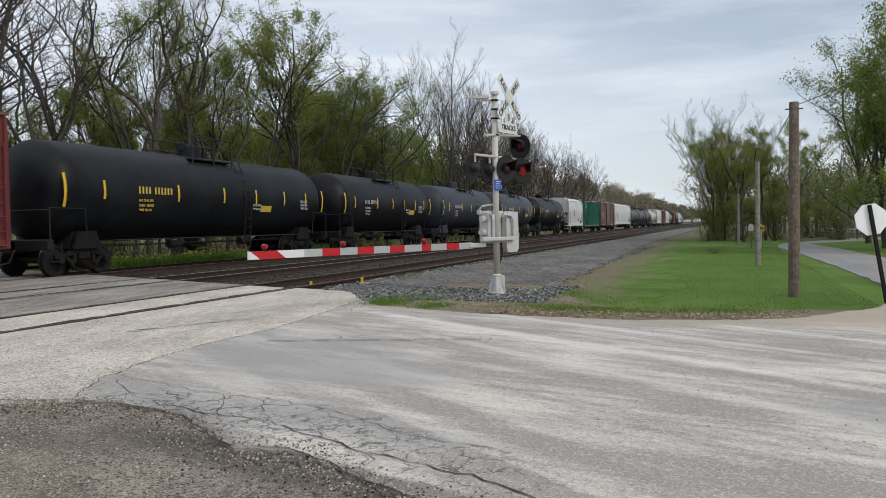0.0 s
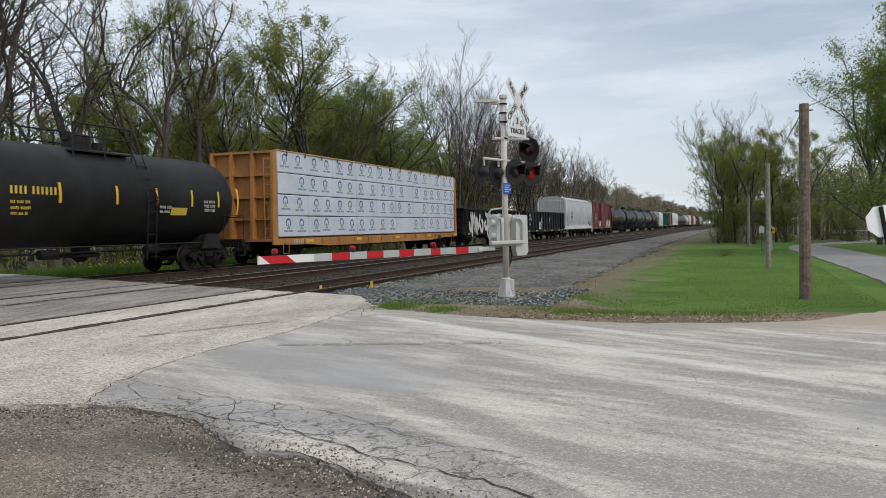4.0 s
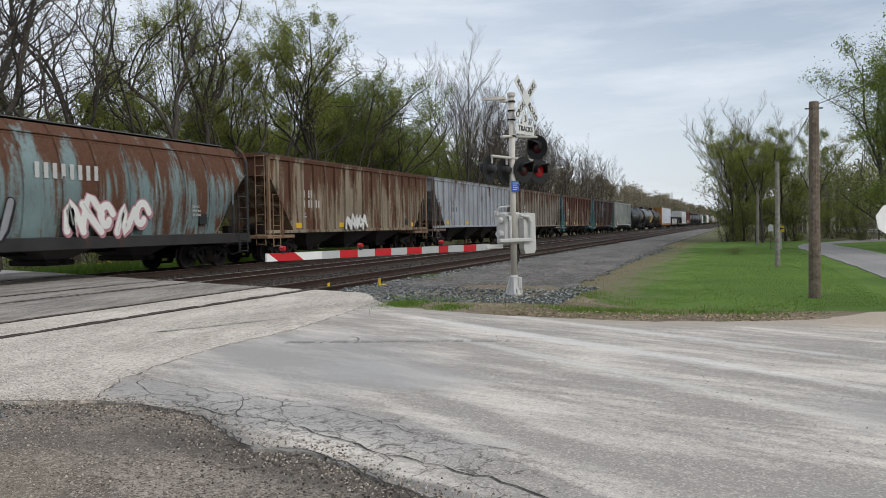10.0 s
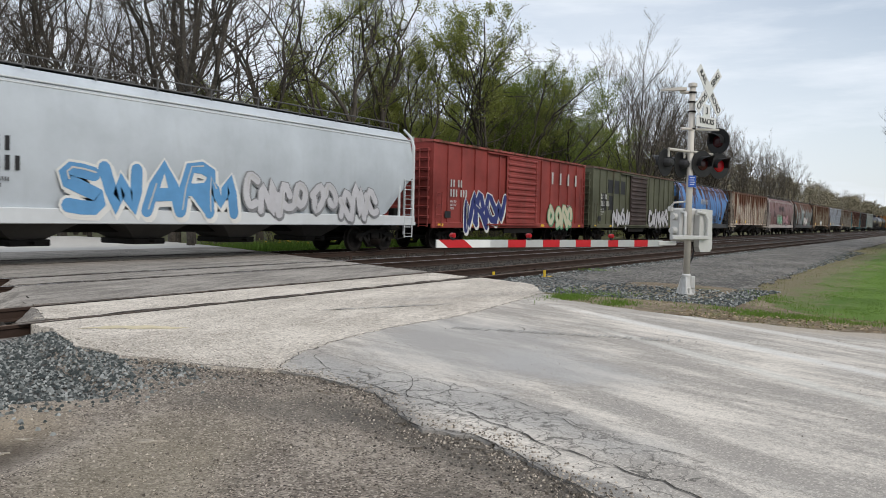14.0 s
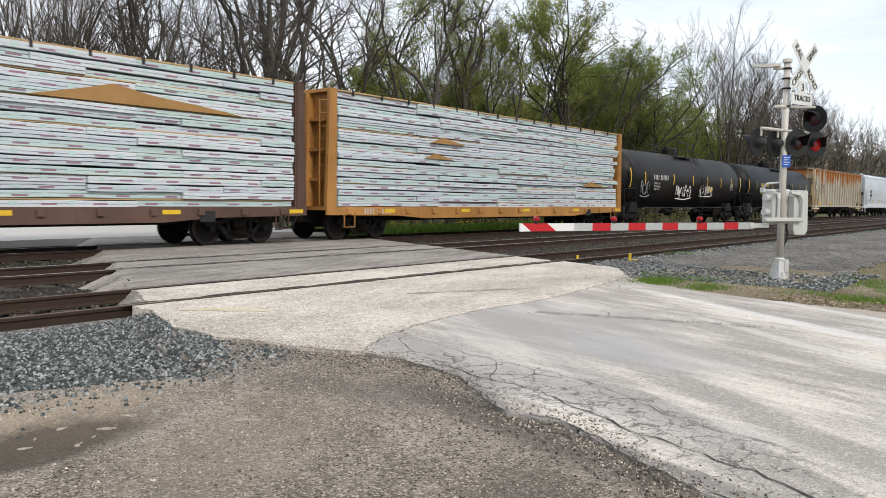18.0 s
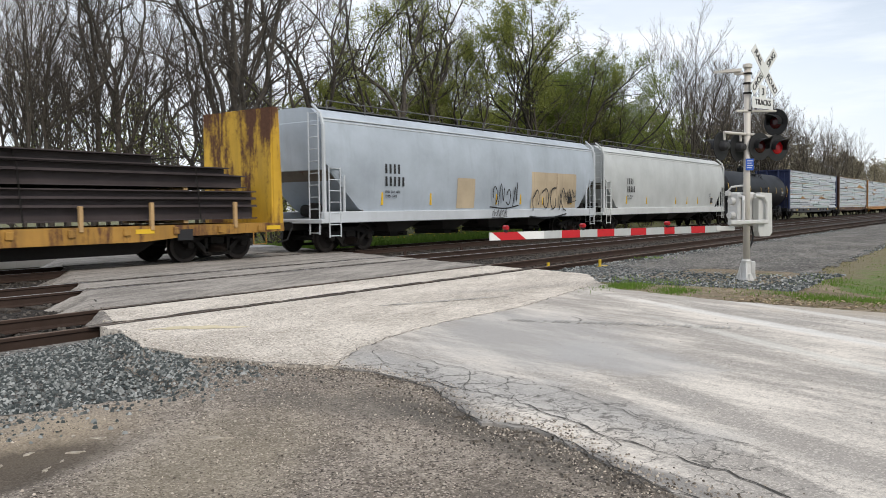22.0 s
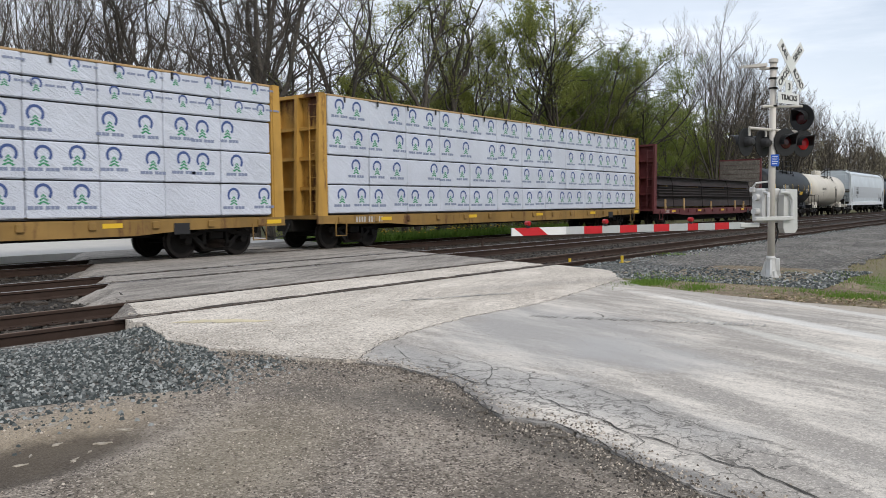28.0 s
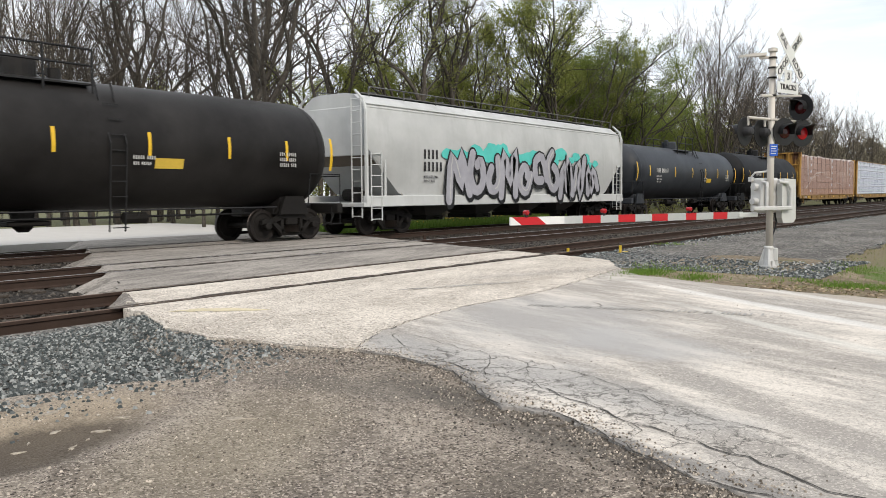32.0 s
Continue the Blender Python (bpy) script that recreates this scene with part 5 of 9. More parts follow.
# ---- tank cars ----
def tank_car(uL, uR, label, color=(0.0085, 0.0118, 0.0175), top=4.0, bottom=0.98, marks=M_MARKW, rust=0.0, gloss=0.45, big=0.26, strip=True, yellow_tag=True, tag=None, mark_x=0.09):
    car, L, h = car_base("tank_car", label, "tank car", uL, uR, 1.75)
    if max(color) < 0.03:
        color = tuple(0.75 * c for c in color)
    R, zc = (top - bottom) / 2, (top + bottom) / 2
    body = paint("tank_paint_%02d" % int(1000 * sum(color) + 10 * rust), color, rust, 0.22, gloss, tuple(c * 0.6 for c in color))
    body.node_tree.nodes["Principled BSDF"].inputs["Specular IOR Level"].default_value = 0.13
    n, hs = 40, h - 0.62
    secs = []
    for u in (0.0, 0.12, 0.30, 0.55, 0.80, 1.0):
        k = math.sqrt(max(0.0, 1 - (1 - u) ** 2))
        secs.append((-hs - 0.40 + 0.85 * u, max(0.03, R * k)))
    prof = secs + [(-h * 0.5, R), (0, R * 1.0)] + [(h * 0.5, R)] + [(-x, r) for x, r in secs[::-1]]
    s = Shape().loft([[(x, r * math.cos(math.tau * k / n), zc + r * math.sin(math.tau * k / n)) for k in range(n)] for x, r in prof])
    me = s.mesh("tank", body, True)
    part("tank", auto_smooth(me, 50), None, car)
    for x in (-hs + 0.5, 0.9, hs - 0.5):
        ring = Shape().loft([[(x + dx, (R + 0.006) * math.cos(math.tau * k / n), zc + (R + 0.006) * math.sin(math.tau * k / n)) for k in range(n)] for dx in (-0.03, 0.03)], False)
        part("weld_band", ring, body, car)
    # underframe: end sills, side rails, saddles
    for sg in (-1, 1):
        x0 = sg * (h - 0.02)
        part("end_sill", Shape().box(min(x0, x0 - sg * 0.22), max(x0, x0 - sg * 0.22), -1.45, 1.45, 0.78, 1.08, 0.03).box(min(x0, x0 - sg * 2.9), max(x0, x0 - sg * 2.9), -0.25, 0.25, 0.72, 1.05, 0.02), body, car)
        xs = sg * (h - 1.75)
        part("saddle", Shape().plate([(xs - 0.55, 0.78), (xs + 0.55, 0.78), (xs + 0.35, 1.3), (xs - 0.35, 1.3)], -1.18, -1.08).plate([(xs - 0.5, 0.78), (xs + 0.5, 0.78), (xs + 0.3, 1.3), (xs - 0.3, 1.3)], -0.9, 0.9), body, car)
        rail = Shape().tube([(x0 - sg * 0.1, -1.42, 1.02), (x0 - sg * 0.1, -1.42, 1.95), (x0 - sg * 1.35, -1.46, 1.95), (x0 - sg * 1.45, -1.44, 1.02)], 0.02, 5)
        rail.tube([(x0 - sg * 0.12, -1.42, 1.9), (x0 - sg * 0.12, 1.42, 1.9), (x0 - sg * 0.12, 1.42, 1.0)], 0.02, 5)
        part("end_handrail", rail, M_BLACK, car)
        part("crossover_step", Shape().box(min(x0 - sg * 0.5, x0 - sg * 0.1), max(x0 - sg * 0.5, x0 - sg * 0.1), -1.50, -1.36, 0.44, 0.47).tube([(x0 - sg * 0.12, -1.43, 0.45), (x0 - sg * 0.12, -1.43, 0.95)], 0.016, 4).tube([(x0 - sg * 0.48, -1.43, 0.45), (x0 - sg * 0.48, -1.43, 0.95)], 0.016, 4), M_BLACK, car)
    run = Shape().tube([(-h + 2.6, -1.38, 1.0), (h - 2.6, -1.38, 1.0)], 0.022, 5).tube([(-h + 2.6, -0.4, 0.82), (h - 2.6, -0.4, 0.82)], 0.03, 5)
    for k in range(13):
        x = -h + 2.7 + (L - 5.4) * k / 12
        run.tube([(x, -1.38, 1.02), (x, -1.34, 0.82)], 0.014, 4)
    part("pipe_run", run, M_BLACK, car)
    part("outlet_valve", Shape().tube([(0, 0, bottom + 0.05), (0, 0, 0.62), (0, 0, 0.52)], [0.30, 0.22, 0.12], 12).box(-0.5, 0.5, -0.35, 0.35, 0.66, 0.78, 0.03), M_IRON, car)
    for x in (-1.9, 2.4):
        part("brake_cylinder", Shape().tube([(x - 0.3, -0.7, 0.80), (x + 0.3, -0.7, 0.80)], 0.14, 10), M_IRON, car)
    # manway, platform, ladder
    part("manway", Shape().tube([(0, 0, top - 0.08), (0, 0, top + 0.34), (0, 0, top + 0.40)], [0.42, 0.42, 0.36], 20).box(-0.5, -0.3, -0.1, 0.1, top + 0.2, top + 0.5, 0.03), body, car)
    part("valve_cover", Shape().tube([(0.85, 0, top - 0.05), (0.85, 0, top + 0.24)], [0.17, 0.17], 12), body, car)
    deck = Shape().box(-1.15, 1.25, -0.98, -0.52, top - 0.20, top - 0.16).box(-1.15, 1.25, 0.52, 0.98, top - 0.20, top - 0.16)
    part("platform", deck, M_BLACK, car)
    for y in (-1.0, 1.0):
        cage = Shape()
        for x in (-1.15, 0.1, 1.25):
            cage.tube([(x, y, top - 0.45), (x, y, top + 0.62)], 0.03, 5)
        for z in (top + 0.25, top + 0.62):
            cage.tube([(-1.15, y, z), (1.25, y, z)], 0.027, 5)
        part("safety_railing", cage, M_BLACK, car)
    lad = Shape()
    for k in (-0.2, 0.2):
        lad.tube([(1.5 + k, -0.98, top - 0.1), (1.5 + k, -R - 0.07, zc), (1.5 + k, -1.44, 0.5)], 0.022, 5)
    for j in range(9):
        z = 0.6 + j * 0.36
        y = -(R + 0.07) if z > zc - 0.5 else -1.5
        y = -math.sqrt(max(0.6, (R + 0.07) ** 2 - max(0, z - zc) ** 2)) if z > zc else -(R + 0.04)
        lad.tube([(1.3, y, z), (1.7, y, z)], 0.016, 4)
    part("ladder", lad, M_BLACK, car)
    def on(z, lift=0.012):
        return -math.sqrt(max(0.01, (R + lift) ** 2 - (z - zc) ** 2))
    if strip:
        for u in (0.13, 0.34, 0.50, 0.63, 0.76, 0.87):
            x = -h + L * u
            s = Shape()
            for j in range(4):
                z0, z1 = zc - 0.25 + j * 0.14, zc - 0.25 + (j + 1) * 0.14
                s.add([(x - 0.045, on(z0), z0), (x + 0.045, on(z0), z0), (x + 0.045, on(z1), z1), (x - 0.045, on(z1), z1)], [(0, 1, 2, 3)])
            part("reflective_strip", s, M_CONSP, car, "yellow reflective strip")
        for sg, k0 in ((-1, 0.0), (1, 0.0)):
            s = Shape()
            for j in range(6):
                z0, z1 = zc - 0.5 + j * 0.16, zc - 0.34 + j * 0.16
                x = sg * (hs + 0.02)
                s.add([(x - 0.05, on(z0, 0.02), z0), (x + 0.05, on(z0, 0.02), z0), (x + 0.05, on(z1, 0.02), z1), (x - 0.05, on(z1, 0.02), z1)], [(0, 1, 2, 3)])
            part("reflective_strip", s, M_CONSP, car, "yellow reflective strip")
    z = zc + 0.08
    bars(car, -h + L * (0.13 + mark_x), on(z, 0.014) , z - 0.12, [((4, 6), big * 0.8, 0.25), ((3, 4, 3), big * 0.3, 0.16), ((5, 6), big * 0.3, 0.14), ((4, 3, 2), big * 0.28, 0.1)], marks)
    bars(car, h - 2.6, on(z, 0.014), z - 0.2, [((3, 5), 0.10, 0.15), ((4, 4), 0.10, 0.15), ((5, 3), 0.10, 0.15)], M_MARKW)
    bars(car, 1.9, on(z - 0.3, 0.014), z - 0.42, [((5, 4), 0.09, 0.14), ((3, 5), 0.08, 0.14)], M_MARKW)
    if yellow_tag:
        x = 2.5
        part("placard", Shape().add([(x, on(zc - 0.55, 0.014), zc - 0.55), (x + 0.8, on(zc - 0.55, 0.014), zc - 0.55), (x + 0.8, on(zc - 0.3, 0.014), zc - 0.3), (x, on(zc - 0.3, 0.014), zc - 0.3)], [(0, 1, 2, 3)]), tag or M_MARKY, car, "yellow information panel")
    return car


# ---- boxcars ----
def boxcar(uL, uR, label, color, roof=(0.30, 0.29, 0.28), top=4.48, rust=0.25, ribs=True, door_mat=None, art=(), marks=M_MARKW, panels=()):
    car, L, h = car_base("boxcar", label, "boxcar", uL, uR, 2.2)
    pm = paint("box_paint_%03d" % int(1000 * sum(color)), color, rust, 0.4, 0.6)
    W = 1.56
    part("body", Shape().box(-h, h, -W + 0.06, W - 0.06, 1.02, top - 0.16, 0.02), pm, car)
    part("side_sill", Shape().box(-h, h, -W, -W + 0.1, 0.86, 1.10, 0.02).box(-h, h, W - 0.1, W, 0.86, 1.10, 0.02), pm, car)
    part("underframe", Shape().box(-h + 0.3, h - 0.3, -0.3, 0.3, 0.70, 1.0, 0.02).box(-1.5, 1.5, -1.45, -1.38, 0.62, 0.88), M_IRON, car)
    rf = Shape().prism([(-W - 0.02, top - 0.18), (-W - 0.02, top - 0.10), (0, top + 0.03), (W + 0.02, top - 0.10), (W + 0.02, top - 0.18)], -h - 0.03, h + 0.03)
    k = 0
    while -h + 0.6 + k * 1.25 < h:
        x = -h + 0.6 + k * 1.25
        rf.prism([(-W, top - 0.10), (0, top + 0.03), (W, top - 0.10), (W, top - 0.06), (0, top + 0.075), (-W, top - 0.06)], x - 0.05, x + 0.05)
        k += 1
    part("roof", rf, paint("car_roof_%03d" % int(1000 * roof[0]), roof, 0.5, 0.4, 0.7), car, "galvanised ribbed roof")
    n = 14
    for side in (-1, 1):
        for k in range(n + 1):
            x = -h + 0.05 + (L - 0.1) * k / n
            if abs(x) < 1.9:
                continue
            if side > 0:
                continue
            part("side_post", Shape().prism([(side * (W - 0.07), 1.08), (side * (W + 0.0), 1.10), (side * (W + 0.0), top - 0.24), (side * (W - 0.07), top - 0.2)], x - 0.05, x + 0.05), pm, car)
    dm = door_mat or pm
    door = part("sliding_door", Shape().box(-1.6, 1.6, -W - 0.06, -W + 0.0, 1.06, top - 0.3, 0.02), dm, car, "sliding door with pressed ribs")
    for k in range(11):
        z = 1.28 + k * (top - 1.75) / 10
        part("door_rib", Shape().prism([(-W - 0.06, z), (-W - 0.105, z + 0.05), (-W - 0.105, z + 0.11), (-W - 0.06, z + 0.16)], -1.52, 1.52 - 1.58 * (k < 0)), dm, door)
    part("door_track", Shape().box(-3.4, 1.9, -W - 0.10, -W, 0.98, 1.05).box(-3.4, 1.9, -W - 0.08, -W, top - 0.3, top - 0.24), pm, car)
    part("lock_bar", Shape().tube([(1.3, -W - 0.12, 1.1), (1.3, -W - 0.12, top - 0.4)], 0.022, 5), pm, car)
    for sg in (-1, 1):
        for k in range(8):
            z = 1.3 + k * (top - 1.8) / 7
            part("end_corrugation", Shape().box(min(sg * h, sg * (h + 0.07)), max(sg * h, sg * (h + 0.07)), -W + 0.15, W - 0.15, z - 0.07, z + 0.07, 0.03), pm, car)
        ladder(car, sg * (h - 0.38), -W - 0.05, 0.9, top - 0.9 if sg > 0 else 2.3, pm)
        ladder(car, sg * (h + 0.09), -W + 0.4, 0.9, top - 0.4, pm, along="y")
    for k in range(7):
        x = -h + 0.6 + (L - 1.2) * k / 6
        if abs(x) > 1.7:
            part("reflective_strip", Shape().box(x - 0.2, x + 0.2, -W - 0.006, -W + 0.01, 0.93, 1.04), M_CONSP, car)
    bars(car, -h + 1.3, -W - 0.008, 2.55, [((2, 2), 0.30, 0.40), ((3, 3), 0.30, 0.24), ((4, 3), 0.09, 0.14), ((3, 4), 0.09, 0.14), ((5,), 0.09, 0.14)], marks)
    bars(car, h - 2.4, -W - 0.008, 2.0, [((3, 3), 0.08, 0.13), ((4, 3), 0.08, 0.13), ((5, 2), 0.08, 0.13)], marks)
    part("data_panel", Shape().box(-h + 0.9, -h + 1.35, -W - 0.012, -W, 1.28, 1.55), M_MARKK, car)
    for x0, x1, z0, z1, m in panels:
        part("paint_patch", Shape().box(x0, x1, -W + 0.04, -W + 0.068, z0, z1), m, car, "overpainted panel between the posts")
    for x0, x1, z0, z1, fill, edge, sd in art:
        graffiti(car, x0, x1, z0, z1, -W - 0.014 if not (x0 < 1.5 and x1 > -1.5) else -W - 0.12, fill, edge, sd)
    return car


# ---- covered hoppers ----
def roof_walk(car, L, h, top, mat, rails=True):
    deck = Shape().box(-h + 0.7, h - 0.7, -0.85, -0.45, top + 0.02, top + 0.05).box(-h + 0.7, h - 0.7, 0.45, 0.85, top + 0.02, top + 0.05)
    part("running_board", deck, mat, car, "dark grating walkway")
    hat = part("hatch_trough", Shape().prism([(-0.32, top - 0.04), (-0.32, top + 0.10), (-0.24, top + 0.15), (0.24, top + 0.15), (0.32, top + 0.10), (0.32, top - 0.04)], -h + 1.6, h - 1.6), mat, car)
    for k in range(9):
        x = -h + 1.9 + (L - 3.8) * k / 8
        part("hatch_bar", Shape().box(x - 0.05, x + 0.05, -0.38, 0.38, top + 0.15, top + 0.19), mat, hat)
    if rails:
        s = Shape()
        for y in (-1.18, 1.18):
            s.tube([(-h + 0.7, y, top + 0.20), (h - 0.7, y, top + 0.20)], 0.02, 5)
            for k in range(11):
                x = -h + 0.7 + (L - 1.4) * k / 10
                s.tube([(x, y, top - 0.12), (x, y, top + 0.20)], 0.022, 4)
        part("roof_railing", s, mat, car)


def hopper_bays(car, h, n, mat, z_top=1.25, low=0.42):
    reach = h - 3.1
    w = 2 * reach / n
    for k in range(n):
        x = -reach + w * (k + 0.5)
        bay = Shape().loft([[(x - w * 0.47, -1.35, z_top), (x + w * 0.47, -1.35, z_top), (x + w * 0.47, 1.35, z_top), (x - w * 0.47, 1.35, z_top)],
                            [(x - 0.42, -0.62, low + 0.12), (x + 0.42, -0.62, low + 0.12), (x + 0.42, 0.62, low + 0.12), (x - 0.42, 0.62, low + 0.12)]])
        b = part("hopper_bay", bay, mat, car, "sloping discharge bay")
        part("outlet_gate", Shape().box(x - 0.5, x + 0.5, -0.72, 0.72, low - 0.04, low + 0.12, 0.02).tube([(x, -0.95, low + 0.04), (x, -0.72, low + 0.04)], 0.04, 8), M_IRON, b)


def ribbed_hopper(uL, uR, label, color, top=4.3, sill=1.30, rust=0.3, ribs=17, bays=3, art=(), marks=M_MARKW, end_mat=None, patches=(), tones=None, crown=0.16):
    """A flat-sided hopper with outside posts and open, sloping ends."""
    car, L, h = car_base("covered_hopper", label, "covered hopper", uL, uR, 1.85)
    pm = paint("hopper_paint_%03d_%d" % (int(1000 * sum(color)), int(rust * 100)), color, rust, 0.5, 0.62, (0.05, 0.042, 0.035), tones or ((0.036, 0.018, 0.013), (0.145, 0.066, 0.036)), crown)
    em = end_mat or pm
    W, cut = 1.53, 2.0
    prof = [(-h + 0.25, top - 0.12), (-h + 0.25, top - 0.9), (-h + cut, sill + 0.02), (h - cut, sill + 0.02), (h - 0.25, top - 0.9), (h - 0.25, top - 0.12)]
    part("body", Shape().plate(prof, -W + 0.05, W - 0.05), pm, car)
    part("roof", Shape().prism([(-W - 0.02, top - 0.16), (-W - 0.02, top - 0.08), (-0.5, top), (0.5, top), (W + 0.02, top - 0.08), (W + 0.02, top - 0.16)], -h + 0.15, h - 0.15), paint("roof_grime_%d" % int(rust * 100), tuple(c * 0.45 + 0.03 for c in color), rust, 0.6, 0.8), car)
    part("side_plate", Shape().box(-h + 0.15, h - 0.15, -W - 0.01, -W + 0.12, top - 0.26, top - 0.15, 0.01), pm, car)
    part("side_sill", Shape().box(-h + 0.1, h - 0.1, -W, -W + 0.14, sill - 0.08, sill + 0.05, 0.015).box(-h + 0.1, h - 0.1, W - 0.14, W, sill - 0.14, sill + 0.06, 0.015), pm, car)
    for k in range(ribs):
        x = -h + 0.75 + (L - 1.5) * k / (ribs - 1)
        z0 = sill + 0.05
        if abs(x) > h - cut + 0.02:
            u = (abs(x) - (h - cut)) / (cut - 0.25)
            z0 = sill + u * (top - 0.9 - sill) + 0.05
        part("side_post", Shape().prism([(-W + 0.06, z0), (-W - 0.05, z0 + 0.03), (-W - 0.05, top - 0.27), (-W + 0.06, top - 0.24)], x - 0.05, x + 0.05), pm, car)
    # bays far darker than the sides, with a little rust
    hopper_bays(car, h, bays, paint("bay_dark_brown", (0.055, 0.05, 0.046), 0.2, 0.5, 0.85), sill, 0.42)
    part("centre_sill", Shape().box(-h, h, -0.28, 0.28, 0.72, 1.02, 0.02), M_IRON, car)
    for sg in (-1, 1):
        x0 = sg * h
        part("end_platform", Shape().box(min(x0, x0 - sg * cut), max(x0, x0 - sg * cut), -W, W, sill - 0.28, sill - 0.14, 0.02), em, car)
        part("slope_sheet", Shape().loft([[(x0 - sg * 0.26, y, top - 0.9) for y in (-W + 0.06, W - 0.06)] + [(x0 - sg * 0.34, y, top - 0.9) for y in (W - 0.06, -W + 0.06)],
                                          [(x0 - sg * (cut - 0.01), y, sill + 0.03) for y in (-W + 0.06, W - 0.06)] + [(x0 - sg * (cut + 0.1), y, sill + 0.03) for y in (W - 0.06, -W + 0.06)]]), em, car)
        for y in (-W + 0.05, W - 0.05):
            part("end_post", Shape().box(min(x0 - sg * 0.12, x0 - sg * 0.24), max(x0 - sg * 0.12, x0 - sg * 0.24), y - 0.05, y + 0.05, sill - 0.2, top - 0.2), em, car)
        part("short_post", Shape().box(min(x0 - sg * 1.05, x0 - sg * 1.15), max(x0 - sg * 1.05, x0 - sg * 1.15), -W, -W + 0.1, sill - 0.2, sill + 1.2), em, car)
        ladder(car, x0 - sg * 0.62, -W - 0.02, 0.62, sill + 1.5, em, 0.5)
        ladder(car, x0 - sg * 0.05, -W + 0.35, 0.7, top - 0.1, em, along="y")
        part("brake_gear", Shape().tube([(x0 - sg * 0.9, -0.6, sill + 0.15), (x0 - sg * 0.9, 0.1, sill + 0.15)], 0.2, 12).box(min(x0 - sg * 0.6, x0 - sg * 0.3), max(x0 - sg * 0.6, x0 - sg * 0.3), -1.0, -0.7, sill - 0.1, sill + 0.4, 0.03), M_IRON, car)
    roof_walk(car, L, h, top, paint("walk_grime", (0.06, 0.055, 0.05), 0.3, 0.4, 0.85), False)
    bars(car, -h + 2.6, -W + 0.044, 2.65, [((2, 2), 0.32, 0.42), ((2, 2, 2), 0.32, 0.30), ((4, 3), 0.08, 0.13), ((3, 5), 0.08, 0.13)], marks)
    bars(car, h - 3.6, -W + 0.044, 2.0, [((3, 3), 0.08, 0.14), ((4, 3), 0.08, 0.14)], marks)
    part("data_panel", Shape().box(h - 3.3, h - 2.9, -W + 0.04, -W + 0.06, sill + 0.2, sill + 0.5), M_MARKK, car)
    for x in (-h + 2.4, -h + 6.2, h - 2.4):
        part("reflective_strip", Shape().box(x - 0.22, x + 0.22, -W + 0.03, -W + 0.056, sill + 0.12, sill + 0.34), M_CONSP, car)
    for x0, x1, z0, z1, m in patches:
        part("paint_patch", Shape().box(x0, x1, -W + 0.042, -W + 0.06, z0, z1), m, car, "overpainted panel")
    for x0, x1, z0, z1, fill, edge, sd in art:
        graffiti(car, x0, x1, z0, z1, -W - 0.054, fill, edge, sd)
    return car


def round_section(W, sill, top, bulge, n=9):
    """Half a curved side, from the sill to the roof's edge."""
    pts = []
    for k in range(n + 1):
        u = k / n
        z = sill + (top - sill) * u
        y = W - bulge * (2 * u - 1) ** 2 * (1.0 if u > 0.5 else 0.6)
        pts.append((y, z))
    return pts


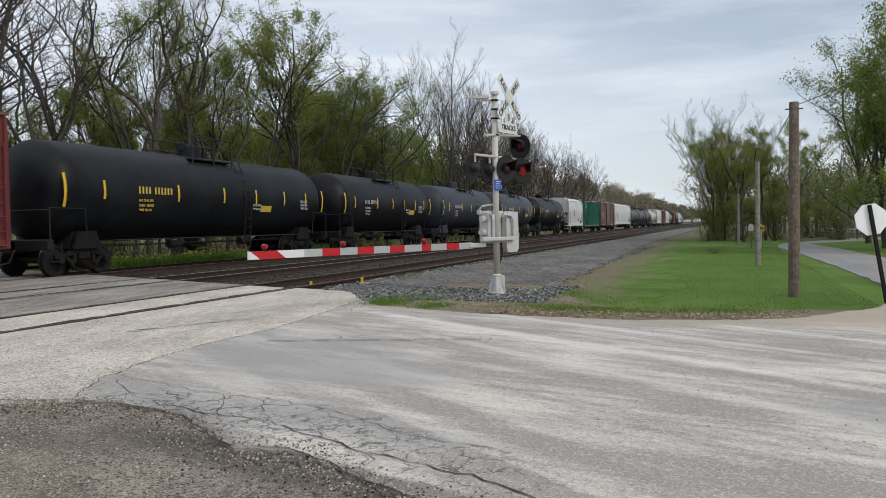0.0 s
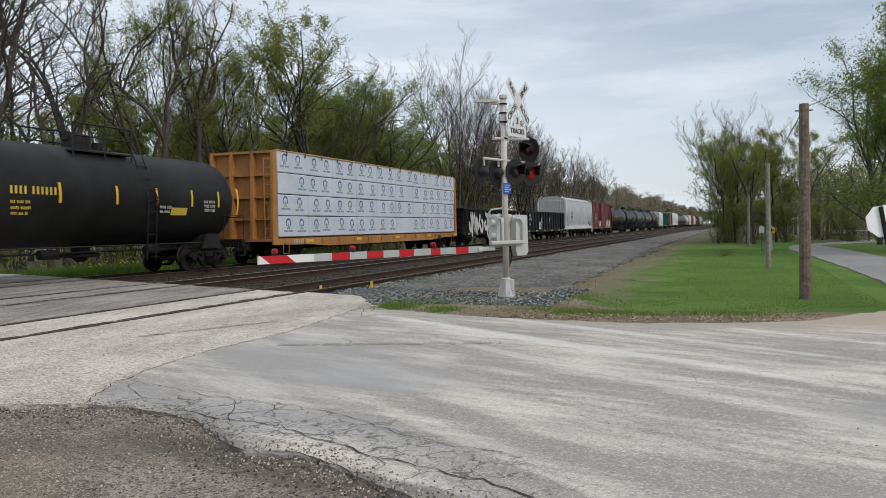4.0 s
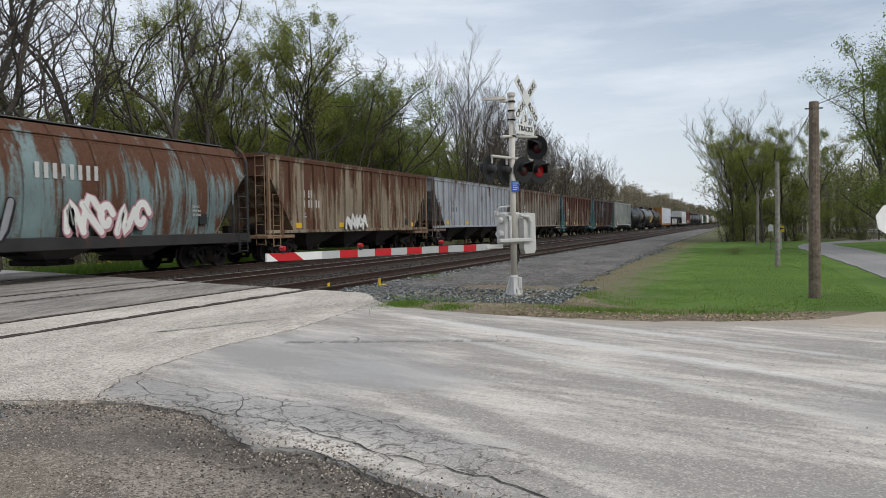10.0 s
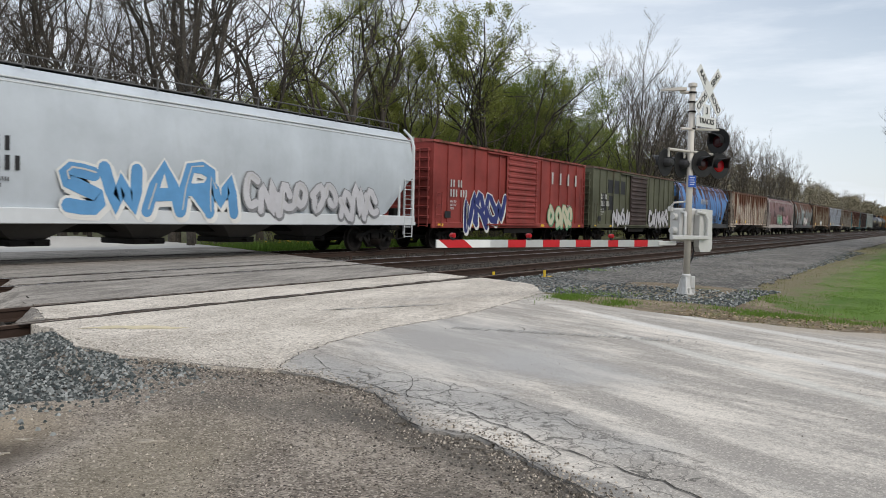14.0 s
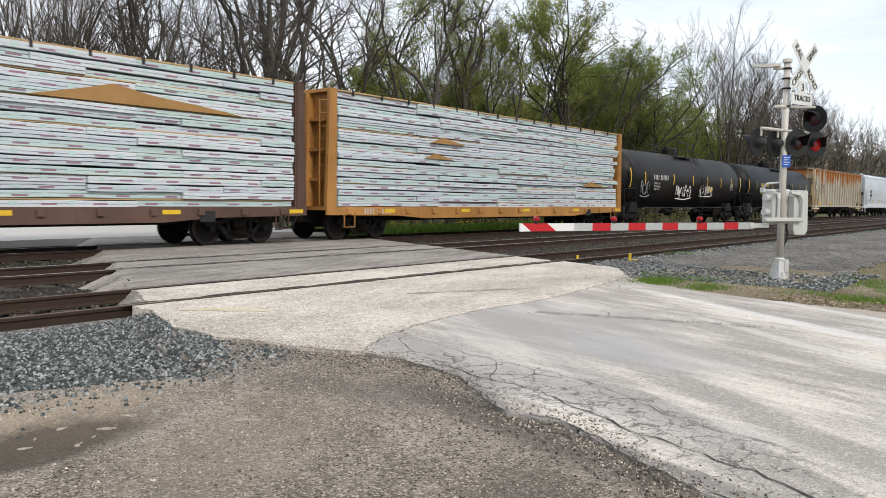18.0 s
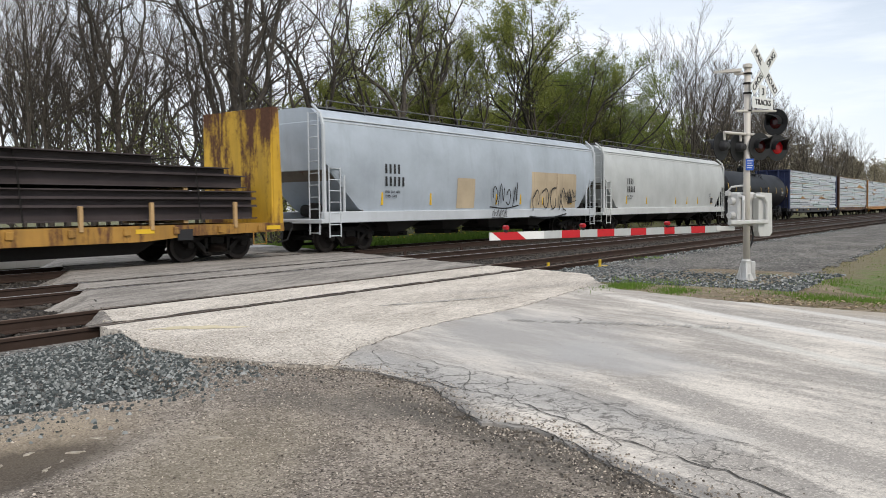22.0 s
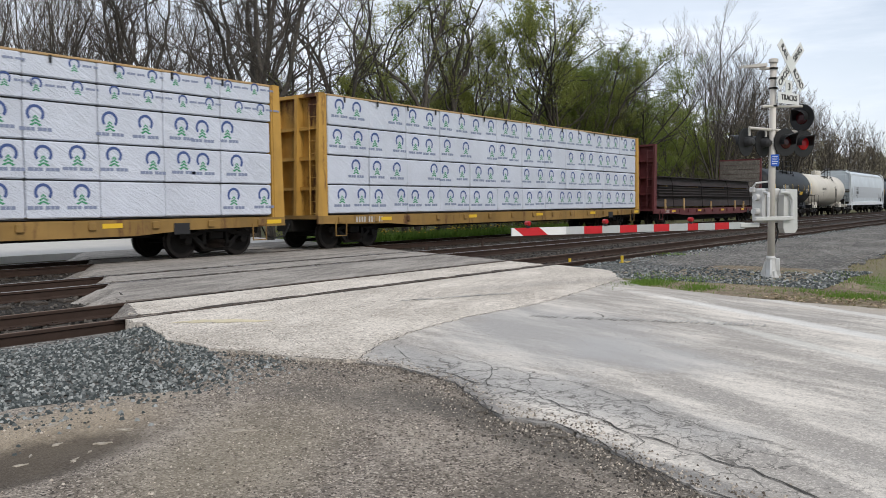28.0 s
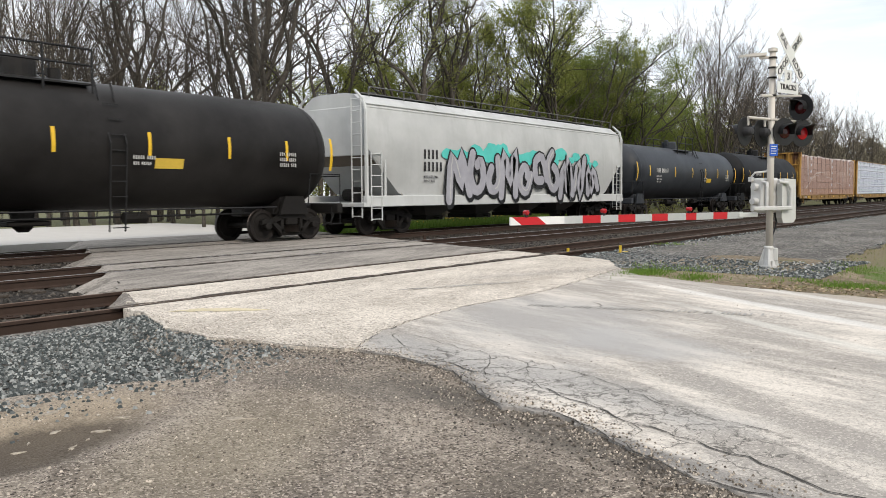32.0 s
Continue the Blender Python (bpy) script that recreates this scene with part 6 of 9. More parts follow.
def smooth_hopper(uL, uR, label, color, top=4.55, sill=1.28, rust=0.0, bays=4, band=None, art=(), sill_color=None, marks=M_MARKK, bulge=0.18, hoops=0, dirt=0.25, strips=True, word=0, patches=()):
    """A hopper with curved smooth sides (or hooped ones), a white sill and open ends."""
    car, L, h = car_base("covered_hopper", label, "covered hopper", uL, uR, 1.85)
    pm = paint("smooth_paint_%03d_%d" % (int(1000 * sum(color)), int(rust * 100)), color, rust, dirt, 0.5)
    sm = paint("sill_paint_%03d" % int(1000 * sum(sill_color or color)), sill_color or color, rust * 0.6, dirt * 0.7, 0.5)
    W, cut = 1.58, 2.05
    half = round_section(W, sill, top - 0.42, bulge, 8) + [(W - bulge * 0.9 - 0.10, top - 0.34), (0.95, top - 0.06), (0.6, top)]
    sec = [(-y, z) for y, z in half] + half[::-1]
    def station(x, z_min):
        return [(x, y, max(z, z_min)) for y, z in sec]
    low = sill + (1.42 if not hoops else top - 1.05 - sill)
    slopes = [(-h + 0.32, low - 0.01), (-h + cut - 0.30, sill + 0.12), (-h + cut, sill)]
    secs = [station(-h + 0.22, low + 0.05)] + [station(x, z) for x, z in slopes]
    secs += [station(-x, z) for x, z in slopes[::-1]] + [station(h - 0.22, low + 0.05)]
    me = Shape().loft(secs).mesh("body", pm, True)
    part("body", auto_smooth(me, 28), None, car)
    for side in (-1, 1):
        part("side_sill", Shape().box(-h + 0.1, h - 0.1, min(side * (W + 0.02), side * (W - 0.16)), max(side * (W + 0.02), side * (W - 0.16)), sill - 0.34, sill + 0.02, 0.02), sm, car)
        y = side * (W - bulge)
        chord = Shape()
        for z in (top - 0.60, top - 0.50, top - 0.40):
            chord.box(-h + 0.2, h - 0.2, min(y - side * 0.06, y + side * 0.03), max(y - side * 0.06, y + side * 0.03), z, z + 0.045, 0.012)
        part("top_chord", chord, sm if not hoops else pm, car)
    if hoops:
        for k in range(hoops):
            x = -h + cut - 0.9 + (L - 2 * cut + 1.8) * k / (hoops - 1)
            z0 = sill + (0.9 if k in (0, hoops - 1) else 0.0)
            hp = [(y + 0.03, z) for y, z in half if z >= z0 - 0.01]
            s = Shape().loft([[(x + dx, -y, z) for y, z in hp] for dx in (-0.05, 0.05)], False, False)
            part("hoop_rib", s, pm, car)
    if band:
        z0, z1, bm_ = band
        zz = [z0, (z0 + z1) / 2, z1]
        def yy(z):
            u = (z - sill) / (top - 0.42 - sill)
            return W - bulge * (2 * u - 1) ** 2 * (1.0 if u > 0.5 else 0.6) + 0.006
        s = Shape().loft([[(x, -yy(z), z) for z in zz] for x in (-h + cut * 0.8, h - cut * 0.8)], False, False)
        part("painted_band", s, bm_, car, "grey overpainted band")
    # discharge bays in near-black, whatever the body colour
    hopper_bays(car, h, bays, paint("bay_dark_grey", (0.05, 0.047, 0.044), 0.15, 0.5, 0.85), sill, 0.45)
    part("centre_sill", Shape().box(-h, h, -0.28, 0.28, 0.72, 1.02, 0.02), M_IRON, car)
    for sg in (-1, 1):
        x0 = sg * h
        part("end_platform", Shape().box(min(x0, x0 - sg * cut), max(x0, x0 - sg * cut), -W, W, sill - 0.34, sill - 0.2, 0.02), sm, car)
        part("end_wall", Shape().box(min(x0 - sg * 0.2, x0 - sg * 0.26), max(x0 - sg * 0.2, x0 - sg * 0.26), -W + 0.20, W - 0.20, low - 0.12, top - 0.45, 0.02), pm, car)
        for y in (-W + 0.05, W - 0.05):
            part("end_post", Shape().tube([(x0 - sg * 0.17, y, sill - 0.1), (x0 - sg * 0.17, y, top - 0.6), (x0 - sg * 0.17, y * 0.92, top - 0.25), (x0 - sg * 0.17, y * 0.7, top + 0.05)], [0.075, 0.065, 0.05, 0.04], 6), sm, car)
        part("slope_sheet", Shape().loft([[(x0 - sg * 0.32, y, low - 0.05) for y in (-W + 0.16, W - 0.16)] + [(x0 - sg * 0.36, y, low - 0.05) for y in (W - 0.16, -W + 0.16)],
                                          [(x0 - sg * (cut - 0.05), y, sill + 0.0) for y in (-W + 0.10, W - 0.10)] + [(x0 - sg * (cut - 0.01), y, sill + 0.0) for y in (W - 0.10, -W + 0.10)]]), paint("slope_rust", (0.16, 0.135, 0.11), 0.45, 0.6, 0.85), car, "rust-stained sloping end sheet")
        part("short_post", Shape().tube([(x0 - sg * 1.05, -W + 0.05, sill), (x0 - sg * 1.05, -W + 0.05, sill + 1.15)], 0.05, 6), sm, car)
        ladder(car, x0 - sg * 0.55, -W - 0.03, 0.5, sill + 1.4, sm, 0.5)
        ladder(car, x0 - sg * 0.04, -W + 0.35, 0.6, top - 0.2, sm, along="y")
        part("brake_gear", Shape().tube([(x0 - sg * 0.9, -0.6, sill + 0.05), (x0 - sg * 0.9, 0.1, sill + 0.05)], 0.2, 12).box(min(x0 - sg * 0.6, x0 - sg * 0.3), max(x0 - sg * 0.6, x0 - sg * 0.3), -1.0, -0.7, sill - 0.2, sill + 0.3, 0.03), M_IRON, car)
    roof_walk(car, L, h, top, paint("walk_grey", (0.10, 0.10, 0.10), 0.1, 0.4, 0.8), not hoops)
    def side_y(z):
        u = (z - sill) / (top - 0.42 - sill)
        return -(W - bulge * (2 * u - 1) ** 2 * (1.0 if u > 0.5 else 0.6) + 0.012 + 0.03 * bool(hoops))
    bars(car, -h + 3.0, side_y(2.5), 2.55, [((4,), 0.32, 0.42), ((5,), 0.32, 0.24), ((4, 3, 4), 0.09, 0.14), ((5, 4), 0.09, 0.14)], marks)
    bars(car, h - 3.4, side_y(2.0), 2.1, [((3, 3), 0.08, 0.14), ((4, 3), 0.08, 0.14), ((2, 5), 0.08, 0.14)], marks)
    part("data_panel", Shape().box(h - 3.0, h - 2.6, side_y(1.75) - 0.004, side_y(1.75) + 0.05, 1.55, 1.9), M_MARKK, car)
    if strips:
        for u in (0.15, 0.29, 0.52, 0.62, 0.72, 0.86):
            x = -h + L * u
            part("reflective_strip", Shape().box(x - 0.04, x + 0.04, side_y(1.7) - 0.008, side_y(1.7) + 0.05, 1.5, 2.0), M_CONSP, car, "orange reflective strip")
    if word:
        bars(car, -2.0 if word == 1 else -1.6, side_y(3.0), 2.8, [((3, 4) if word == 1 else (8,), 0.62 if word == 1 else 0.42, 0.3)], marks if word == 1 else M_MARKW, name="faded_name", label="faded lettering worn off the side")
    for x0, x1, z0, z1, m in patches:
        rows_z = [z0 + (z1 - z0) * k / 4 for k in range(5)]
        part("paint_patch", Shape().loft([[(x, side_y(z) + 0.004, z) for z in rows_z] for x in (x0, x1)], False, False), m, car, "weathered tan repaint")
    for row in art:
        graffiti(car, *row[:4], side_y((row[2] + row[3]) / 2) - 0.06, *row[4:])
    return car


# ---- gondolas ----
def gondola(uL, uR, label, color, top=2.7, art=(), marks=M_MARKW, big=()):
    car, L, h = car_base("gondola", label, "gondola", uL, uR, 1.9)
    pm = paint("gon_paint_%03d" % int(1000 * sum(color)), color, 0.06, 0.3, 0.6, tuple(0.6 * c for c in color))
    pm.node_tree.nodes["Principled BSDF"].inputs["Specular IOR Level"].default_value = 0.12
    W = 1.50
    part("body", Shape().box(-h, h, -W + 0.05, -W + 0.12, 0.98, top - 0.08).box(-h, h, W - 0.12, W - 0.05, 0.98, top - 0.08).box(-h, -h + 0.08, -W + 0.1, W - 0.1, 0.98, top - 0.05).box(h - 0.08, h, -W + 0.1, W - 0.1, 0.98, top - 0.05), pm, car)
    part("floor_pan", Shape().box(-h, h, -W + 0.1, W - 0.1, 0.92, 1.05), pm, car)
    part("top_chord", Shape().box(-h, h, -W - 0.04, -W + 0.14, top - 0.12, top, 0.02).box(-h, h, W - 0.14, W + 0.04, top - 0.12, top, 0.02).box(-h - 0.04, -h + 0.12, -W, W, top - 0.1, top + 0.02, 0.02).box(h - 0.12, h + 0.04, -W, W, top - 0.1, top + 0.02, 0.02), pm, car)
    part("side_sill", Shape().box(-h, h, -W - 0.02, -W + 0.12, 0.80, 1.02, 0.02).box(-h, h, W - 0.12, W + 0.02, 0.80, 1.02, 0.02), pm, car)
    n = 15
    for k in range(n):
        x = -h + 0.25 + (L - 0.5) * k / (n - 1)
        part("side_post", Shape().prism([(-W + 0.06, 1.0), (-W - 0.03, 1.03), (-W - 0.03, top - 0.14), (-W + 0.06, top - 0.12)], x - 0.07, x + 0.07), pm, car)
    for sg in (-1, 1):
        for z in (1.3, 1.75, 2.2):
            part("end_rib", Shape().box(min(sg * h, sg * (h + 0.09)), max(sg * h, sg * (h + 0.09)), -W + 0.1, W - 0.1, z - 0.07, z + 0.07, 0.03), pm, car)
        ladder(car, sg * (h - 0.5), -W - 0.07, 0.55, top - 0.2, pm)
    part("centre_sill", Shape().box(-h, h, -0.3, 0.3, 0.70, 0.95, 0.02).box(-1.6, 1.6, -0.9, -0.3, 0.55, 0.85, 0.03), M_IRON, car)
    for u in (0.07, 0.25, 0.45, 0.65, 0.85, 0.96):
        x = -h + L * u
        part("reflective_strip", Shape().box(x - 0.25, x + 0.25, -W - 0.03, -W, 0.86, 0.96), M_CONSP, car)
    bars(car, -h + 1.3, -W - 0.036, top - 0.5, [((4,), 0.24, 0.34), ((6,), 0.24, 0.3), ((4, 3), 0.08, 0.12), ((3, 4), 0.08, 0.12)], marks)
    for x, mark in big:
        t = part("painted_letter", text_mesh(mark, 0.72, marks, 0.002, 0.012), None, car, "worn white capital letter")
        t.matrix_basis = Matrix.Translation((x, -W - 0.034, top - 0.85)) @ pose(0, 0, 0, 90, 0, 0)
    for row in art:
        graffiti(car, *row[:4], -W - 0.045, *row[4:])
    return car


# ---- centre-beam and bulkhead flats, with their loads ----
def bulkhead(car, x0, sg, W, z0, top, mat):
    xi = x0 - sg * 0.42
    b = part("bulkhead", Shape().box(min(xi, xi + sg * 0.06), max(xi, xi + sg * 0.06), -W + 0.03, W - 0.03, z0, top - 0.03), mat, car, "tall steel end bulkhead with outside stiffeners")
    for y in (-W + 0.07, -0.5, 0.5, W - 0.07):
        part("stiffener", Shape().plate([(xi + 0.062, z0), (x0, z0), (x0 - 0.12, top), (xi + 0.062, top)] if sg > 0 else [(x0, z0), (xi - 0.062, z0), (xi - 0.062, top), (x0 + 0.12, top)], y - 0.06, y + 0.06), mat, b)
    for z in (z0 + 0.9, z0 + 1.8, z0 + 2.7, top - 0.05):
        if z < top:
            part("crosspiece", Shape().box(min(xi + sg * 0.064, x0 - sg * 0.16), max(xi + sg * 0.064, x0 - sg * 0.16), -W + 0.14, W - 0.14, z - 0.05, z + 0.05), mat, b)
    return b


def flat_base(name, label, cat, uL, uR, color, top, rust=0.25, deck=1.05, bulk_color=None, right=True, left=True):
    car, L, h = car_base(name, label, cat, uL, uR, 2.0)
    pm = paint("flat_paint_%03d" % int(1000 * sum(color)), color, rust, 0.45, 0.6)
    bm_ = paint("bulk_paint_%03d" % int(1000 * sum(bulk_color or color)), bulk_color or color, rust, 0.45, 0.6)
    W = 1.52
    part("deck", Shape().box(-h, h, -W + 0.05, W - 0.05, deck - 0.12, deck - 0.01), pm, car)
    part("side_sill", Shape().plate([(-h, deck - 0.02), (-h, deck - 0.26), (-h + 3.2, deck - 0.30), (-h + 4.6, deck - 0.40), (h - 4.6, deck - 0.40), (h - 3.2, deck - 0.30), (h, deck - 0.26), (h, deck - 0.02)], -W - 0.0, -W + 0.07), pm, car)
    part("side_sill", Shape().plate([(-h, deck - 0.02), (-h, deck - 0.26), (h, deck - 0.26), (h, deck - 0.02)], W - 0.07, W), pm, car)
    part("centre_sill", Shape().box(-h, h, -0.35, 0.35, 0.55, deck - 0.12, 0.02), M_IRON, car)
    n = 14
    for k in range(n):
        x = -h + 0.9 + (L - 1.8) * k / (n - 1)
        part("stake_pocket", Shape().box(x - 0.09, x + 0.09, -W - 0.06, -W, deck - 0.24, deck - 0.06, 0.015), pm, car)
        if k % 3 == 1:
            part("reflective_strip", Shape().box(x + 0.25, x + 0.75, -W - 0.012, -W + 0.01, deck - 0.20, deck - 0.09), M_CONSP, car)
    bars(car, -h + 1.6, -W - 0.01, deck - 0.24, [((4, 6), 0.17, 0.2)], M_MARKW)
    part("data_panel", Shape().box(h - 3.6, h - 3.15, -W - 0.02, -W, deck - 0.40, deck - 0.12), M_MARKK, car)
    for sg, on in ((-1, left), (1, right)):
        if on:
            bulkhead(car, sg * h, sg, W, deck - 0.1, top, bm_)
        part("grab_step", Shape().tube([(sg * (h - 0.7), -W - 0.02, deck - 0.2), (sg * (h - 0.7), -W - 0.02, 0.42), (sg * (h - 1.15), -W - 0.02, 0.42), (sg * (h - 1.15), -W - 0.02, deck - 0.2)], 0.018, 5), pm, car)
        ladder(car, sg * (h - 0.12), -W + 0.25, deck, top - 0.3, bm_, along="y") if on else None
    return car, L, h, W, pm


def load_thing(name, label, cat, u):
    ob = thing(name, label, cat, "train loads")
    MOVERS.append((ob, u))
    return ob


def creased(name, color, sheen, tint, lines=0.0, board=None):
    """Sheeting drawn tight over bundles: slanting creases, cloudy bands, and fine board edges showing through; the
    sheen on the creases is painted as a pale tint.
    """
    m, nt, b = fresh(name, 0.42)
    fold, fold2, broad = weave(nt, 2.2, 5, 0.6, 0, 1.0, 1.0, 1.2), noise_tex(nt, 7.0, 6, 0.65, (1.0, 1.0, 2.4), 1.4), noise_tex(nt, 0.7, 4, 0.6)
    turn = fold.inputs["Vector"].links[0].from_node
    turn.inputs["Rotation"].default_value, turn.inputs["Scale"].default_value = (0, radians(34), 0), (1.6, 1.0, 0.22)
    col = blend(nt, tuple(c * 0.86 for c in color), color, ramp_out(nt, broad.outputs["Fac"], 0.3, 0.65))
    if lines:
        edge = nt.nodes.new("ShaderNodeTexWave")
        edge.bands_direction = "Z"
        edge.inputs["Scale"].default_value, edge.inputs["Distortion"].default_value, edge.inputs["Detail"].default_value = lines, 0.6, 3.0
        c = nt.nodes.new("ShaderNodeTexCoord")
        nt.links.new(c.outputs["Object"], edge.inputs["Vector"])
        col = blend(nt, col, board, scaled(nt, ramp_out(nt, edge.outputs["Fac"], 0.55, 0.1), 0.45))
    # sheen along the folds, painted into the base colour
    col = blend(nt, col, tint, scaled(nt, ramp_out(nt, fold.outputs["Fac"], 0.55, 0.72), sheen))
    nt.links.new(col, b.inputs["Base Color"])
    bump(nt, b, summed(nt, ((fold.outputs["Fac"], 1.0), (fold2.outputs["Fac"], 0.5))), 0.75, 0.05)
    return m


M_WRAP = creased("white_lumber_wrap", (0.57, 0.605, 0.69), 0.5, (0.68, 0.71, 0.78))
M_LOGO = plain("printed_navy", (0.05, 0.085, 0.23), 0.6, 0, 0.1, 8)
M_LOGOG = plain("printed_green", (0.05, 0.25, 0.13), 0.6, 0, 0.1, 8)
M_PRINT = plain("printed_grey_blue", (0.20, 0.235, 0.34), 0.6, 0, 0.1, 8)
M_STRAP = plain("black_strap", (0.02, 0.02, 0.022), 0.5, 0, 0.1, 8)
M_TIMBER = plain("sawn_timber", (0.42, 0.28, 0.14), 0.8, 0, 0.3, 9)


def pack_mark():
    """A ring open below over a peaked sprig, with a bar of print under it."""
    s = Shape()
    n, r0, r1 = 18, 0.125, 0.185
    for k in range(n):
        a0, a1 = radians(-40 + 260 * k / n), radians(-40 + 260 * (k + 1) / n)
        s.add([(r * math.cos(a), 0, 0.08 + r * math.sin(a)) for r, a in ((r0, a0), (r1, a0), (r1, a1), (r0, a1))], [(0, 1, 2, 3)])
    me = s.mesh("printed_ring", M_LOGO)
    g = Shape()
    for z, w in ((0.06, 0.06), (-0.01, 0.10), (-0.08, 0.13)):
        g.add([(-w, 0, z - 0.06), (0, 0, z), (w, 0, z - 0.06), (w * 0.6, 0, z - 0.085), (0, 0, z - 0.035), (-w * 0.6, 0, z - 0.085)], [(0, 1, 4, 5), (1, 2, 3, 4)])
    w = Shape()
    for x0, x1 in ((-0.32, -0.20), (-0.19, -0.11), (-0.10, -0.02), (0.04, 0.13), (0.14, 0.22), (0.23, 0.32)):
        w.add([(x0, 0, -0.26), (x1, 0, -0.26), (x1, 0, -0.19), (x0, 0, -0.19)], [(0, 1, 2, 3)])
    return me, g.mesh("printed_sprig", M_LOGOG), w.mesh("printed_bar", M_PRINT)


MARK_RING, MARK_SPRIG, MARK_BAR = pack_mark()


def wrapped_load(u, L, label, z0=1.07, top=4.62, rows=4, cols=9, seed=1, marks=True, mat=None, small_top=False):
    """Wrapped bundles of lumber, stacked on both sides of the centre beam."""
    ob = load_thing("lumber_load", label, "lumber", u)
    r = random.Random(seed)
    h, W = L / 2, 1.50
    tall = [1.0, 1.0, 1.0, 0.58, 0.58] if small_top else [1.0] * rows
    tall = [t * (top - z0) / sum(tall) for t in tall]
    w = L / cols
    for i, hz in enumerate(tall):
        zi = z0 + sum(tall[:i])
        for k in range(cols):
            x0, x1 = -h + k * w, -h + (k + 1) * w
            y = r.uniform(-0.03, 0.03)
            za, zb = zi + 0.03, zi + hz - 0.004
            s = Shape().box(x0 + 0.006, x1 - 0.006, -W + y, -0.12, za, zb, 0.025)
            p = part("lumber_package", s, mat or M_WRAP, ob)
            if marks:
                for m in range(2):
                    if r.random() < 0.93:
                        cx, cz = x0 + w * (0.25 + 0.5 * m) + r.uniform(-0.18, 0.18), (za + zb) / 2 + 0.06 + r.uniform(-0.03, 0.03)
                        for me, nm in ((MARK_RING, "printed_ring"), (MARK_SPRIG, "printed_sprig"), (MARK_BAR, "printed_bar")):
                            q = part(nm, me, None, p)
                            q["kind"] = "stuff"
                            q.location = (cx + (0.42 if hz < 0.6 and nm == "printed_bar" else 0.0), -W + y - 0.004, cz + (0.2 if hz < 0.6 and nm == "printed_bar" else 0.0))
                            q.scale = (0.72 if hz < 0.6 else 1.08,) * 3
        # black strip added between the rows, painting in the shadow of the gap
        part("bearer", Shape().box(-h + 0.1, h - 0.1, -W + 0.05, -0.14, zi - 0.003, zi + 0.031), M_STRAP, ob)
    part("far_side_bundle", Shape().box(-h, h, 0.12, W, z0, top, 0.03), mat or M_WRAP, ob)
    for k in range(int(L / 1.5)):
        x = -h + 0.7 + k * 1.5
        part("strap", Shape().box(x - 0.03, x + 0.03, -W - 0.012, -0.3, top, top + 0.014).box(x - 0.03, x + 0.03, -W - 0.05, -W - 0.03, top - 0.16, top + 0.014), M_STRAP, ob)
    part("corner_batten", Shape().box(-h, h, -W - 0.02, -W + 0.12, top - 0.005, top + 0.05, 0.01), M_TIMBER, ob)
    return ob


